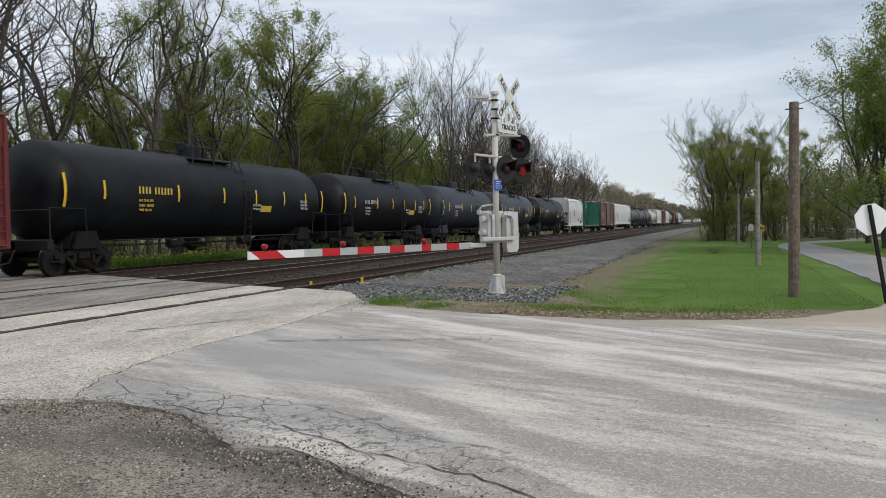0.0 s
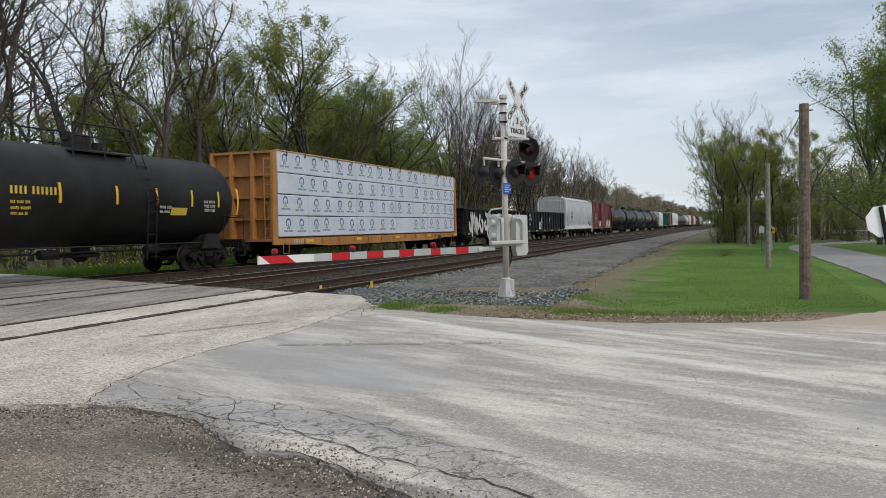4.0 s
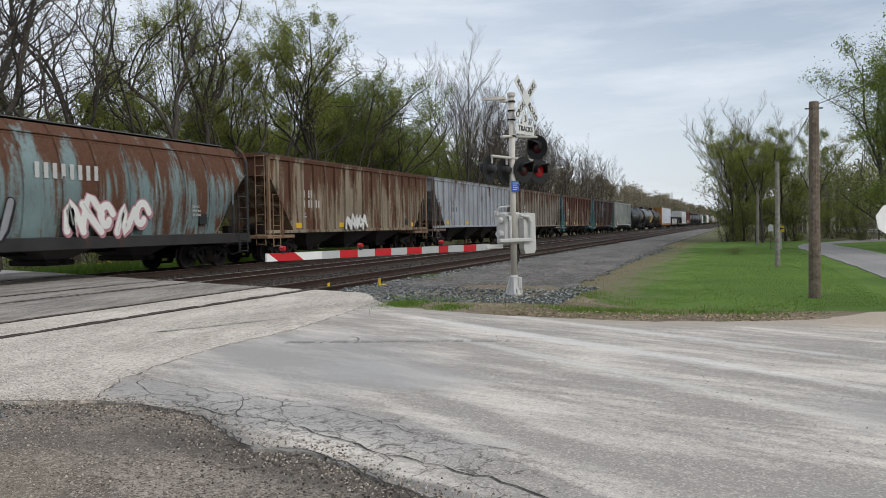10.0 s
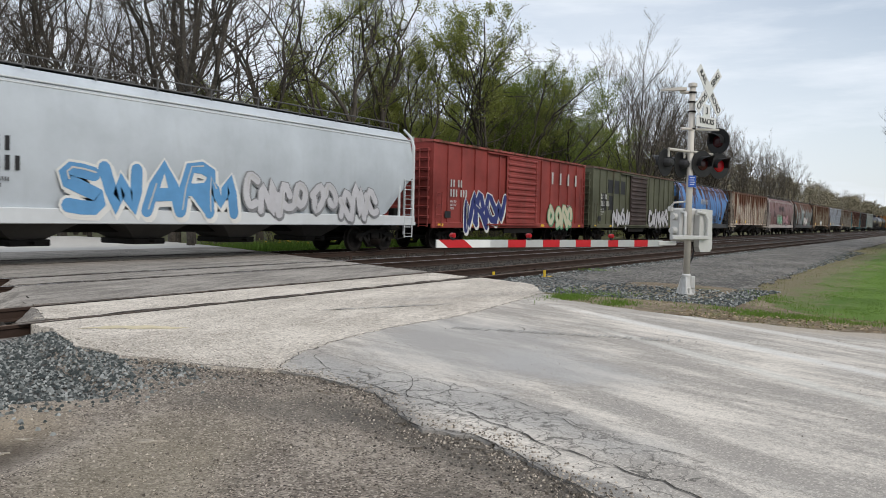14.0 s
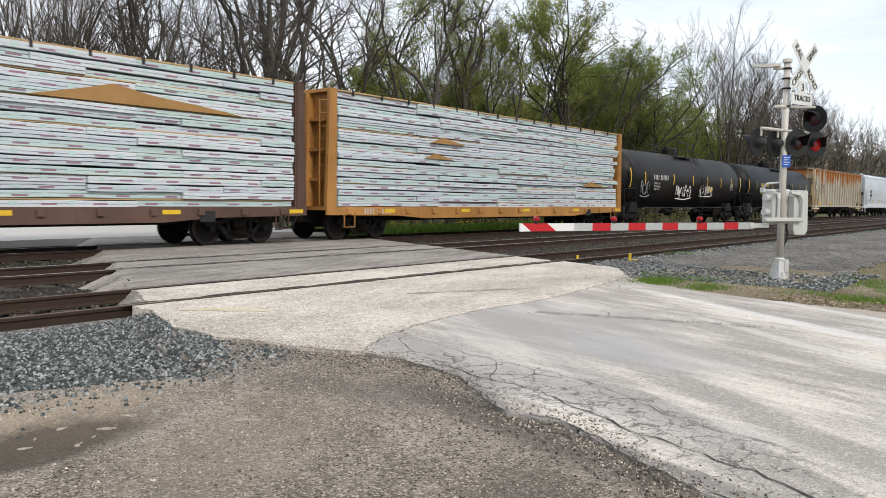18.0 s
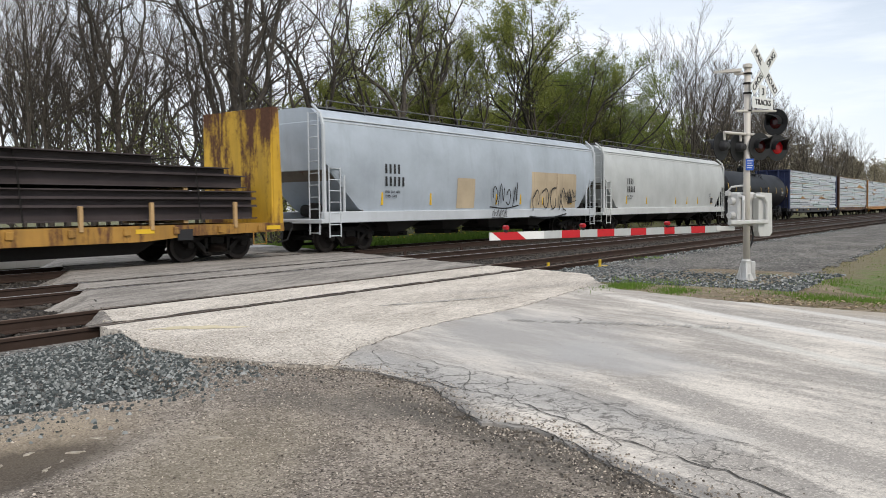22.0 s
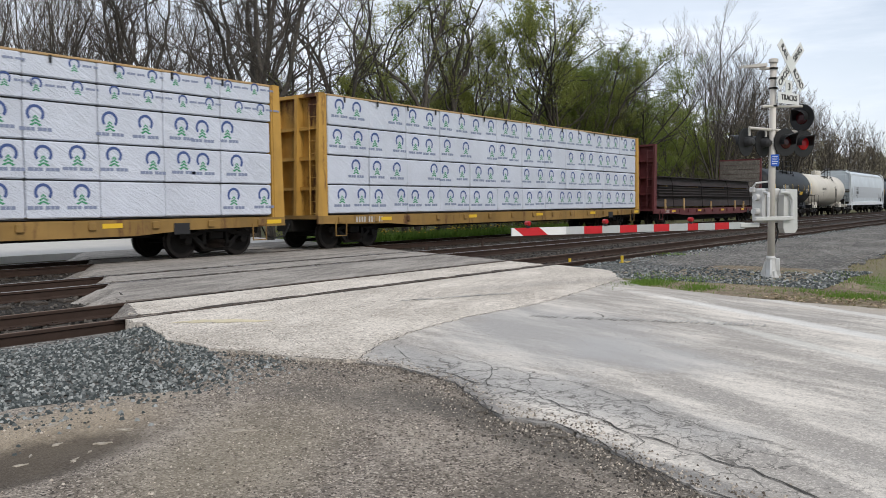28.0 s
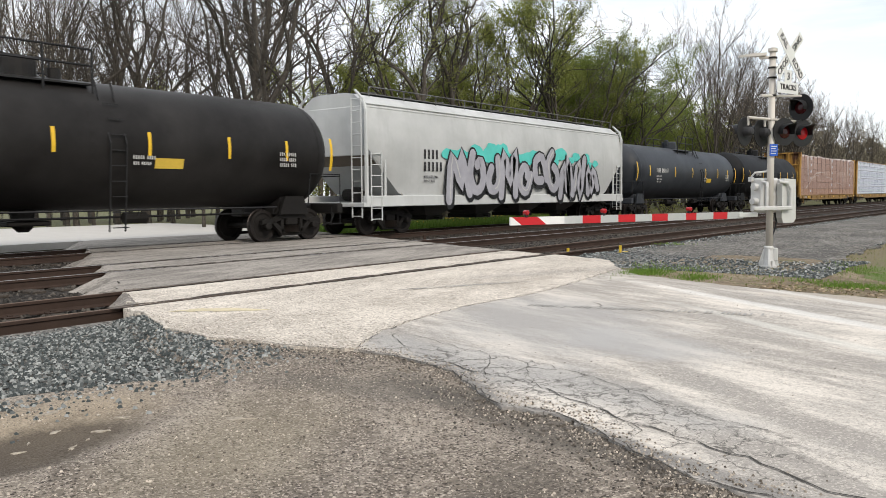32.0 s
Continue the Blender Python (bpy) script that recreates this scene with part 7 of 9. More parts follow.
def stud_load(u, L, label, z0=1.03, top=4.5, seed=1, dark_cap=False):
    """Thin bundles of boards with printed, coloured ends showing, layer upon layer."""
    ob = load_thing("lumber_load", label, "lumber", u)
    r = random.Random(seed)
    h, W = L / 2, 1.48
    rows = 19
    hz = (top - z0) / rows
    mats = [plain("board_wrap_white", (0.55, 0.585, 0.62), 0.6, 0, 0.14, 6), plain("board_wrap_mint", (0.46, 0.555, 0.555), 0.6, 0, 0.14, 6), plain("board_wrap_pale", (0.48, 0.525, 0.575), 0.6, 0, 0.1, 4)]
    tag, tag2 = plain("printed_mauve", (0.28, 0.16, 0.21), 0.6, 0, 0.2, 9), plain("printed_mint", (0.44, 0.58, 0.55), 0.6, 0, 0.2, 9)
    for i in range(rows):
        za, zb = z0 + i * hz, z0 + (i + 1) * hz - 0.026
        x = -h
        first = True
        marks, marks2 = Shape(), Shape()
        while x < h - 0.5:
            w = min(r.choice((3.66, 4.88, 4.88)), h - x)
            y = r.uniform(-0.06, 0.06)
            sag = r.uniform(-0.02, 0.02)
            mid, y2 = (za + zb) / 2 + sag + r.uniform(-0.015, 0.015), y + r.uniform(-0.02, 0.02)
            ends = r.uniform(0, 0.06)
            secs = []
            for q in range(7):
                xq, dip = x + 0.01 + (w - 0.02) * q / 6, r.uniform(-0.012, 0.012)
                secs.append([(xq, yy, zz + dip) for yy, zz in ((-W + y, za + sag + 0.01), (-W + y + 0.012, za + sag), (-0.1, za + sag), (-0.1, zb + sag), (-W + y2 + 0.012, zb + sag), (-W + y2, zb + sag - 0.01), (-W + y2, mid + 0.008), (-W + y + 0.03, mid + 0.004), (-W + y + 0.03, mid - 0.004), (-W + y, mid - 0.008))][::-1])
            part("lumber_package", Shape().loft(secs), mats[(i + int(x)) % 3], ob)
            for k in range(int(w / 0.6)):
                xx = x + 0.2 + 0.6 * k + r.uniform(-0.05, 0.05)
                which = marks if k % 2 == i % 2 else marks2
                wd = 0.34 if which is marks else 0.16
                which.add([(xx, -W + y - 0.004, za + 0.045), (xx + wd, -W + y - 0.004, za + 0.045), (xx + wd, -W + y - 0.004, za + 0.085 + 0.04 * (which is marks2)), (xx, -W + y - 0.004, za + 0.085 + 0.04 * (which is marks2))], [(0, 1, 2, 3)])
            x += w
        part("tag_print", marks, tag, ob, "mauve printed tags")["kind"] = "stuff"
        part("tag_print", marks2, tag2, ob, "mint printed tags")["kind"] = "stuff"
        if i % 3 == 0:
            # timber bearer under every third layer
            part("bearer", Shape().box(-h + 0.05, h - 0.05, -W + 0.04, -0.12, zb, zb + 0.03), M_TIMBER, ob)
    part("far_side_bundle", Shape().box(-h, h, 0.1, W, z0, top, 0.03), mats[0], ob)
    for k in range(3):
        x = r.uniform(-h + 1, h - 3)
        z = z0 + hz * r.choice((5, 9, 12))
        w = r.uniform(1.2, 2.6)
        if seed == 42 and k == 0:
            x, z, w = h - 7.4, z0 + hz * 13, 5.6
        part("torn_wrap", Shape().plate([(x, z), (x + w, z), (x + w * 0.75, z + 0.05 + 0.02 * w), (x + w * 0.55, z + 0.08 + 0.03 * w), (x + w * 0.35, z + 0.10 + 0.06 * w), (x + w * 0.2, z + 0.06 + 0.03 * w)], -W - 0.08, -W - 0.02), plain("torn_kraft_paper", (0.32, 0.18, 0.065), 0.7, 0, 0.2, 6), ob, "torn brown paper flap")
    part("top_cap", Shape().box(-h, h, -W - 0.02, -0.1, top - 0.02, top + 0.03, 0.01), M_STRAP if dark_cap else M_TIMBER, ob)
    for k in range(int(L / 1.3)):
        x = -h + 0.6 + k * 1.3
        part("strap", Shape().box(x - 0.03, x + 0.03, -W - 0.055, -W - 0.02, top - 0.12, top + 0.05), M_STRAP, ob)
    return ob


def film_load(u, L, label, z0=1.07, top=4.45, seed=5):
    """Boards under clear film: rows of bundles with black straps, cloudy folds and puffs of loose sheeting along the top."""
    ob = load_thing("lumber_load", label, "lumber", u)
    r = random.Random(seed)
    h, W = L / 2, 1.48
    mats = [creased("film_wrapped_board", (0.33, 0.195, 0.150), 0.55, (0.52, 0.42, 0.38), 3.2, (0.20, 0.105, 0.08)), creased("film_wrapped_board_pale", (0.37, 0.235, 0.185), 0.65, (0.55, 0.46, 0.42), 3.2, (0.23, 0.13, 0.10)), creased("bare_board_edge", (0.36, 0.20, 0.125), 0.4, (0.50, 0.38, 0.32), 3.2, (0.20, 0.10, 0.07))]
    film = creased("cloudy_film", (0.47, 0.39, 0.36), 0.7, (0.66, 0.62, 0.60))
    M_FAINT = plain("strap_under_film", (0.13, 0.085, 0.075), 0.5, 0, 0.2, 6)
    cols, rows = 8, 6
    w, hz = L / cols, (top - z0) / rows
    for i in range(rows):
        for k in range(cols):
            x0 = -h + k * w
            y = r.uniform(-0.012, 0.012)
            z1 = z0 + i * hz
            secs = []
            for q in range(5):
                bow = r.uniform(-0.012, 0.012)
                secs.append([(x0 + 0.004 + (w - 0.008) * q / 4, yy, zz) for yy, zz in ((-0.1, z1 + 0.006), (-0.1, z1 + hz - 0.006), (-W + y + 0.014, z1 + hz - 0.006), (-W + y + bow, z1 + hz - 0.03), (-W + y + bow * 0.5, z1 + hz * 0.5), (-W + y - bow, z1 + 0.03), (-W + y + 0.014, z1 + 0.006))])
            b = part("lumber_package", Shape().loft(secs), mats[2] if i == 0 and r.random() < 0.8 else mats[r.random() < 0.35], ob)
            if k % 3 == 1 and r.random() < 0.8:
                part("paper_tag", Shape().box(x0 + 0.5, x0 + 0.76, -W + y - 0.02, -W + y + 0.02, z1 + 0.25, z1 + 0.46), M_WRAP, b)
        if i:
            part("row_gap", Shape().box(-h, h, -W + 0.0, -0.2, z0 + i * hz - 0.008, z0 + i * hz + 0.008), M_FAINT, ob)
    for k in range(cols):
        x0 = -h + k * w
        secs = []
        puff = r.uniform(0.02, 0.16)
        for j in range(7):
            v = j / 6
            zz = top + 0.02 + puff * math.sin(v * 3.14) + r.uniform(-0.015, 0.015)
            secs.append([(x0 + w * v, -W - 0.03, zz - 0.12 - 0.05 * math.sin(v * 9 + k)), (x0 + w * v, -W - 0.035, zz - 0.04), (x0 + w * v, -W + 0.1, zz), (x0 + w * v, -0.1, zz - 0.05)])
        part("loose_film", Shape().loft(secs, False, False), film, ob, "crumpled cloudy plastic film", True)
    for k, (xa, za, xb, zb, wide) in enumerate(((-8.9, 4.35, -8.6, 2.2, 0.22), (-9.5, 1.6, -5.9, 3.0, 0.05), (-5.9, 3.0, -2.4, 3.15, 0.06), (0.2, 4.35, 0.45, 2.7, 0.14), (5.3, 4.3, 5.5, 1.5, 0.10), (-8.0, 2.5, -4.2, 2.9, 0.03), (-2.0, 2.7, 1.5, 2.55, 0.03), (2.5, 2.2, 5.0, 2.1, 0.03), (7.5, 4.3, 7.7, 2.9, 0.2), (8.5, 2.4, 10.5, 3.4, 0.04))):
        s = Shape()
        secs = []
        for j in range(9):
            v = j / 8
            x, z, ww = xa + (xb - xa) * v + r.uniform(-0.03, 0.03), za + (zb - za) * v + r.uniform(-0.03, 0.03), wide * (1.15 - 0.6 * v)
            dx, dz = (ww, 0.0) if abs(zb - za) > abs(xb - xa) else (0.0, ww)
            secs.append([(x - dx, -W - 0.034, z - dz), (x, -W - 0.06, z), (x + dx, -W - 0.034, z + dz)])
        part("film_fold", s.loft(secs, False, False), film, ob, "cloudy fold in the film", True)
    part("far_side_bundle", Shape().box(-h, h, 0.1, W, z0, top, 0.03), mats[0], ob)
    for k in range(14):
        x = -h + L / 14 * (k + 0.5)
        part("strap", Shape().box(x - 0.014, x + 0.014, -W - 0.055, -W - 0.045, z0 + 0.1, top).box(x - 0.03, x + 0.03, -W - 0.075, -W - 0.05, top - 0.2, top + 0.02), M_FAINT, ob)
    return ob


M_BEAM = paint("mill_steel", (0.040, 0.030, 0.031), 0.2, 0.4, 0.6, (0.02, 0.016, 0.016))


def i_beam(x0, x1, y, z, hgt, w):
    t = 0.03
    return Shape().prism([(y - w, z), (y + w, z), (y + w, z + t), (y + t / 2, z + t), (y + t / 2, z + hgt - t), (y + w, z + hgt - t), (y + w, z + hgt), (y - w, z + hgt), (y - w, z + hgt - t), (y - t / 2, z + hgt - t), (y - t / 2, z + t), (y - w, z + t)], x0, x1)


def beam_load(u, L, label, z0, tiers, seed=3):
    """Tiers of steel I-beams on timber dunnage, held by chains."""
    ob = load_thing("steel_beam_load", label, "steel beams", u)
    r = random.Random(seed)
    z = z0
    for hgt, n, inset_l, inset_r in tiers:
        block = 0.085 if hgt > 0.3 else 0.0
        for x in (-L * 0.42, -L * 0.16, L * 0.1, L * 0.36):
            if block:
                part("dunnage", Shape().box(x - 0.07, x + 0.07, -1.38, 1.38, z, z + block, 0.012), M_TIMBER, ob)
        z += block
        for k in range(n):
            y = -1.2 + 2.4 * k / max(1, n - 1)
            d = r.uniform(-0.12, 0.12)
            part("steel_beam", i_beam(-L / 2 + inset_l + d, L / 2 - inset_r + d, y, z, hgt, 1.15 / n), M_BEAM, ob)
        z += hgt
    for x in (-L * 0.38, -L * 0.13, L * 0.13, L * 0.38):
        part("tie_down", Shape().tube([(x, -1.50, z0), (x - 0.06, -1.42, z - 0.35), (x - 0.1, -1.28, z + 0.02), (x - 0.2, 1.28, z + 0.02), (x, 1.5, z0)], 0.018, 5), M_IRON, ob)
    for x in (-L * 0.45, -L * 0.3, -L * 0.05, L * 0.2, L * 0.3, L * 0.44):
        part("stake", Shape().box(x - 0.05, x + 0.05, -1.56, -1.47, z0 - 0.15, z0 + r.uniform(0.35, 0.55), 0.01), M_TIMBER, ob)
    return ob

# ---- the train, front to rear: each car from its rear end to its front end at the clip's start ----
K = (0.0085, 0.0098, 0.0125)
G_SILVER, G_BLACK = plain("spray_silver", (0.50, 0.50, 0.53), 0.45, 0, 0.2, 4), plain("spray_black", (0.012, 0.012, 0.014), 0.5, 0, 0.2, 4)
G_WHITE, G_BLUE = plain("spray_white", (0.66, 0.66, 0.64), 0.5, 0, 0.15, 4), plain("spray_blue", (0.10, 0.27, 0.50), 0.5, 0, 0.25, 3)
G_TEAL, G_GOLD = plain("spray_teal", (0.08, 0.50, 0.45), 0.5, 0, 0.2, 3), plain("spray_gold", (0.52, 0.36, 0.10), 0.5, 0, 0.25, 3)
G_GREEN, G_PINK, G_NAVY = plain("spray_green", (0.12, 0.30, 0.17), 0.5, 0, 0.3, 3), plain("spray_pink", (0.42, 0.22, 0.25), 0.5, 0, 0.25, 3), plain("spray_navy", (0.03, 0.04, 0.16), 0.5, 0, 0.25, 3)
G_GREY, G_CREAM = plain("spray_grey", (0.24, 0.245, 0.26), 0.5, 0, 0.2, 3), plain("spray_cream", (0.55, 0.52, 0.38), 0.5, 0, 0.2, 3)

G_FAINT = plain("spray_faint_green", (0.20, 0.26, 0.19), 0.5, 0, 0.2, 3)

# the head of the train, far up the line
u = 350.0
for k, (kind, length, tint) in enumerate(((0, 16, 1), (2, 16, 0), (0, 15, 0), (1, 15, 3), (0, 15, 4), (2, 16, 0))):
    a, b = u - length, u
    if kind == 0:
        tank_car(a, b, "grey tank car far up the line", (0.16, 0.17, 0.18) if tint else K)
    elif kind == 1:
        boxcar(a, b, "brown boxcar far up the line", (0.10, 0.045, 0.035))
    else:
        smooth_hopper(a, b, "pale grey covered hopper far up the line", (0.42, 0.43, 0.43))
    u = a - 1.5
boxcar(234.5, 250.0, "weathered dark red boxcar with a pale roof", (0.11, 0.045, 0.04), (0.5, 0.49, 0.47))
smooth_hopper(219.0, 233.0, "off-white covered hopper with dusty sides", (0.50, 0.49, 0.45))
tank_car(204.0, 217.5, "off-white tank car with dark marks", (0.42, 0.42, 0.38))
for a in (189.0, 173.8, 158.6):
    tank_car(a, a + 14.0, "grey-black tank car in a string of tank cars", (0.05, 0.052, 0.058))
smooth_hopper(134.5, 156.8, "white covered hopper among the tank cars", (0.50, 0.51, 0.51))
boxcar(119.3, 133.2, "brown weathered boxcar with rust streaks", (0.13, 0.085, 0.065), (0.42, 0.40, 0.38))
gondola(104.4, 117.8, "dark green high-sided gondola", (0.018, 0.105, 0.075), 4.1)
smooth_hopper(93.6, 103.2, "white two-bay covered hopper with dark trim", (0.52, 0.53, 0.53), 4.3, bays=2)
tank_car(78.0, 91.8, "glossy black tank car with yellow strips", K)
tank_car(63.7, 76.6, "slate-grey tank car with yellow strips", (0.032, 0.037, 0.046))
tank_car(49.2, 62.4, "slate-grey tank car with white stencils", (0.030, 0.035, 0.044))
tank_car(34.8, 47.8, "black tank car with white stencilled mark", K)
tank_car(17.2, 33.6, "black tank car with yellow stencilled mark", K, marks=M_MARKY, big=0.28)

boxcar(0.4, 15.9, "dark red ribbed boxcar with sprayed graffiti along the sill", (0.125, 0.021, 0.022), (0.16, 0.06, 0.05), rust=0.12,
       art=((-3.6, -1.5, 1.15, 1.9, G_CREAM, G_BLACK, 3), (3.0, 6.4, 1.2, 2.0, G_CREAM, G_PINK, 4)))
smooth_hopper(-17.2, -0.3, "dusty grey-white covered hopper with louvred end", (0.40, 0.41, 0.41), 4.55, sill_color=(0.55, 0.57, 0.56), dirt=0.5, strips=False)
gondola(-34.6, -18.2, "black gondola with white lettering", (0.009, 0.010, 0.014), 2.72, art=((-3.3, -2.4, 1.05, 1.8, G_WHITE, G_BLACK, 6),), big=((-2.0, "C"), (1.4, "P")))
gondola(-51.6, -35.8, "black gondola covered in white graffiti", (0.012, 0.012, 0.014), 2.68, art=((-7.2, 7.2, 1.0, 2.25, plain("spray_pale_grey", (0.56, 0.56, 0.55), 0.5, 0, 0.3, 2.5), G_BLACK, 8),))

car, L, h, W, pm = flat_base("centerbeam_flatcar", "rusty yellow centre-beam flatcar under wrapped lumber", "flatcar", -75.6, -53.1, (0.33, 0.15, 0.04), 4.62)
wrapped_load(-64.35, 21.6, "white-wrapped lumber bundles printed with blue rings", seed=11)
tank_car(-91.0, -77.4, "black tank car with rust on its back", (0.016, 0.0155, 0.015), rust=0.12, marks=M_MARKY)
c = tank_car(-107.3, -92.2, "glossy black tank car with yellow graffiti", (0.02, 0.022, 0.025), gloss=0.28)
graffiti(c, 0.2, 3.0, 1.5, 2.6, -1.535, G_GOLD, M_CONSP, 9)
tank_car(-125.4, -108.4, "black tank car with white stencilled mark", (0.011, 0.0125, 0.016), big=0.30)
c = ribbed_hopper(-143.0, -126.6, "pale grey-green ribbed covered hopper with faint tags", (0.26, 0.28, 0.265), 4.46, 1.10, 0.16, 16, marks=M_MARKK, patches=((-8.0, -6.9, 2.0, 2.9, G_GREY),))
line_tag(c, -4.6, -2.2, 1.4, 2.3, -1.59, G_FAINT, 12)
line_tag(c, 2.0, 3.8, 1.35, 2.0, -1.59, G_FAINT, 13)
ribbed_hopper(-160.6, -144.2, "dark brown ribbed covered hopper with blue-green end frames", (0.04, 0.024, 0.021), 4.42, 1.02, 0.16, 15, end_mat=paint("teal_end", (0.07, 0.16, 0.18), 0.3, 0.5, 0.7),
              patches=((-2.6, -0.8, 2.2, 3.9, paint("grey_patch", (0.16, 0.17, 0.18), 0.1, 0.3, 0.6)), (-0.2, 0.9, 3.0, 3.4, G_GREY)))
ribbed_hopper(-178.3, -161.4, "brown rusted ribbed covered hopper with pale streaks", (0.26, 0.21, 0.15), 4.38, 1.18, 1.0, 17, tones=((0.035, 0.017, 0.013), (0.105, 0.047, 0.034)), crown=0.14, end_mat=paint("teal_end", (0.07, 0.16, 0.18), 0.3, 0.5, 0.7))
ribbed_hopper(-196.2, -179.2, "grey-tan ribbed covered hopper streaked with rust", (0.20, 0.18, 0.15), 4.36, 1.22, 0.66, 17, tones=((0.045, 0.026, 0.018), (0.135, 0.075, 0.048)), crown=0.22, end_mat=paint("tan_end", (0.22, 0.19, 0.15), 0.4, 0.5, 0.7))
ribbed_hopper(-214.1, -197.2, "silver-white ribbed covered hopper with black stencilled mark", (0.31, 0.335, 0.37), 4.36, 1.32, 0.45, 17, marks=M_MARKK, end_mat=paint("rusty_end", (0.13, 0.10, 0.085), 0.5, 0.5, 0.8))
ribbed_hopper(-232.0, -215.1, "tan ribbed covered hopper with rust and patched paint", (0.235, 0.195, 0.14), 4.36, 1.24, 0.78, 17, art=((-2.0, 0.2, 1.35, 1.9, G_WHITE, G_GREY, 15),), end_mat=paint("tan_end2", (0.20, 0.13, 0.08), 0.5, 0.5, 0.8))
smooth_hopper(-249.6, -233.2, "rust-stained blue-grey round-sided covered hopper with graffiti", (0.15, 0.21, 0.215), 4.4, 1.2, 0.84, 3, hoops=12, bulge=0.34, word=2, strips=False, dirt=0.5, marks=M_MARKW, sill_color=(0.022, 0.021, 0.021),
              art=((-5.0, -2.6, 1.35, 2.1, G_GREY, G_BLACK, 16), (-0.8, 2.6, 1.35, 2.2, G_WHITE, G_PINK, 17)))
smooth_hopper(-266.9, -250.5, "faded maroon covered hopper with large dark lettering and graffiti", (0.145, 0.07, 0.068), 4.32, 1.22, 0.5, 3, word=1, strips=False, dirt=0.5, marks=M_MARKK,
              art=((-3.2, -0.2, 1.35, 2.3, G_GREEN, G_WHITE, 18), (0.4, 3.8, 1.4, 2.4, G_PINK, G_BLACK, 19)), sill_color=(0.36, 0.32, 0.30))
ribbed_hopper(-284.8, -267.8, "white ribbed covered hopper almost wholly rusted brown", (0.42, 0.36, 0.30), 4.36, 1.22, 0.80, 17, tones=((0.05, 0.022, 0.015), (0.17, 0.075, 0.042)), crown=0.24, end_mat=paint("rusted_end", (0.30, 0.26, 0.22), 0.6, 0.5, 0.8))
c = smooth_hopper(-302.4, -286.2, "bright blue round-sided covered hopper with rust scabs", (0.065, 0.21, 0.50), 4.42, 1.18, 0.66, 3, hoops=12, bulge=0.34, word=2, strips=False, dirt=0.3, marks=M_MARKW, sill_color=(0.022, 0.022, 0.024),
              art=((-6.4, -4.6, 1.25, 2.0, G_SILVER, G_BLACK, 21),))
line_tag(c, -4.2, -0.4, 1.35, 2.2, -1.66, G_BLACK, 22, 0.10)
line_tag(c, 0.4, 4.0, 1.35, 2.1, -1.66, G_BLACK, 23, 0.10)
boxcar(-319.2, -303.4, "olive green boxcar with a brown door and white graffiti", (0.085, 0.088, 0.055), (0.13, 0.09, 0.07), 4.48, 0.22, door_mat=paint("brown_door", (0.045, 0.03, 0.027), 0.2, 0.4, 0.7),
       art=((-4.6, -1.7, 0.98, 1.95, G_SILVER, G_BLACK, 24), (2.0, 6.3, 0.98, 2.1, G_SILVER, G_BLACK, 25)),
       panels=tuple((-h_ * 1.13 - 0.40, -h_ * 1.13 + 0.40, 2.95, 3.75, G_BLACK) for h_ in (4.4, 3.45, 2.5)) + ((-6.3, -5.6, 1.9, 2.9, G_BLACK), (-5.2, -4.4, 1.95, 2.8, G_BLACK)))
c = boxcar(-335.9, -320.4, "bright red ribbed boxcar with large white letters and graffiti", (0.225, 0.036, 0.030), (0.28, 0.07, 0.06), 4.46, 0.05,
           art=((-5.4, -1.65, 1.0, 2.3, G_NAVY, G_WHITE, 27), (2.9, 6.2, 1.0, 2.0, G_CREAM, G_GREEN, 28)))
bars(c, 3.3, -1.585, 3.1, [((1,), 0.6, 0.1)], M_MARKW)
bars(c, 4.3, -1.585, 3.1, [((1,), 0.6, 0.1)], M_MARKW)
bars(c, 5.3, -1.585, 3.1, [((1,), 0.6, 0.1)], M_MARKW)
bars(c, 6.3, -1.585, 3.1, [((1,), 0.6, 0.1)], M_MARKW)
PALE = (0.44, 0.48, 0.52)
smooth_hopper(-356.6, -337.1, "clean pale grey covered hopper with blue and grey graffiti letters", PALE, 4.55, 1.30, 0.0, 4, sill_color=(0.54, 0.565, 0.585), dirt=0.08,
              art=((-4.7, 0.6, 1.32, 2.35, G_BLUE, G_WHITE, 30, "SWARM"), (0.8, 7.2, 1.32, 2.3, G_SILVER, G_GREY, 31)))
smooth_hopper(-373.2, -357.6, "clean pale grey covered hopper with orange strips", (0.46, 0.50, 0.54), 4.55, 1.30, 0.0, 4, sill_color=(0.54, 0.565, 0.585), dirt=0.08)
ribbed_hopper(-393.5, -374.6, "pale yellow ribbed covered hopper streaked with orange rust", (0.40, 0.37, 0.30), 4.42, 1.12, 0.62, 19, marks=M_MARKK, tones=((0.26, 0.075, 0.022), (0.42, 0.20, 0.07)), crown=0.42, end_mat=paint("cream_end", (0.52, 0.42, 0.27), 0.3, 0.4, 0.7))
tank_car(-411.2, -393.7, "glossy black tank car with yellow stencilled mark", (0.010, 0.0112, 0.0135), 4.02, marks=M_MARKY, big=0.30, mark_x=0.05)
c = tank_car(-429.6, -411.9, "sooty black tank car with white tags", (0.017, 0.015, 0.014), 4.05, rust=0.06, big=0.32, mark_x=0.06)
line_tag(c, -2.6, -0.4, 1.6, 2.3, -1.55, G_WHITE, 33)
line_tag(c, 0.9, 3.0, 1.75, 2.3, -1.56, G_WHITE, 34)
line_tag(c, -7.2, -6.1, 1.7, 2.4, -1.56, G_GREY, 35)

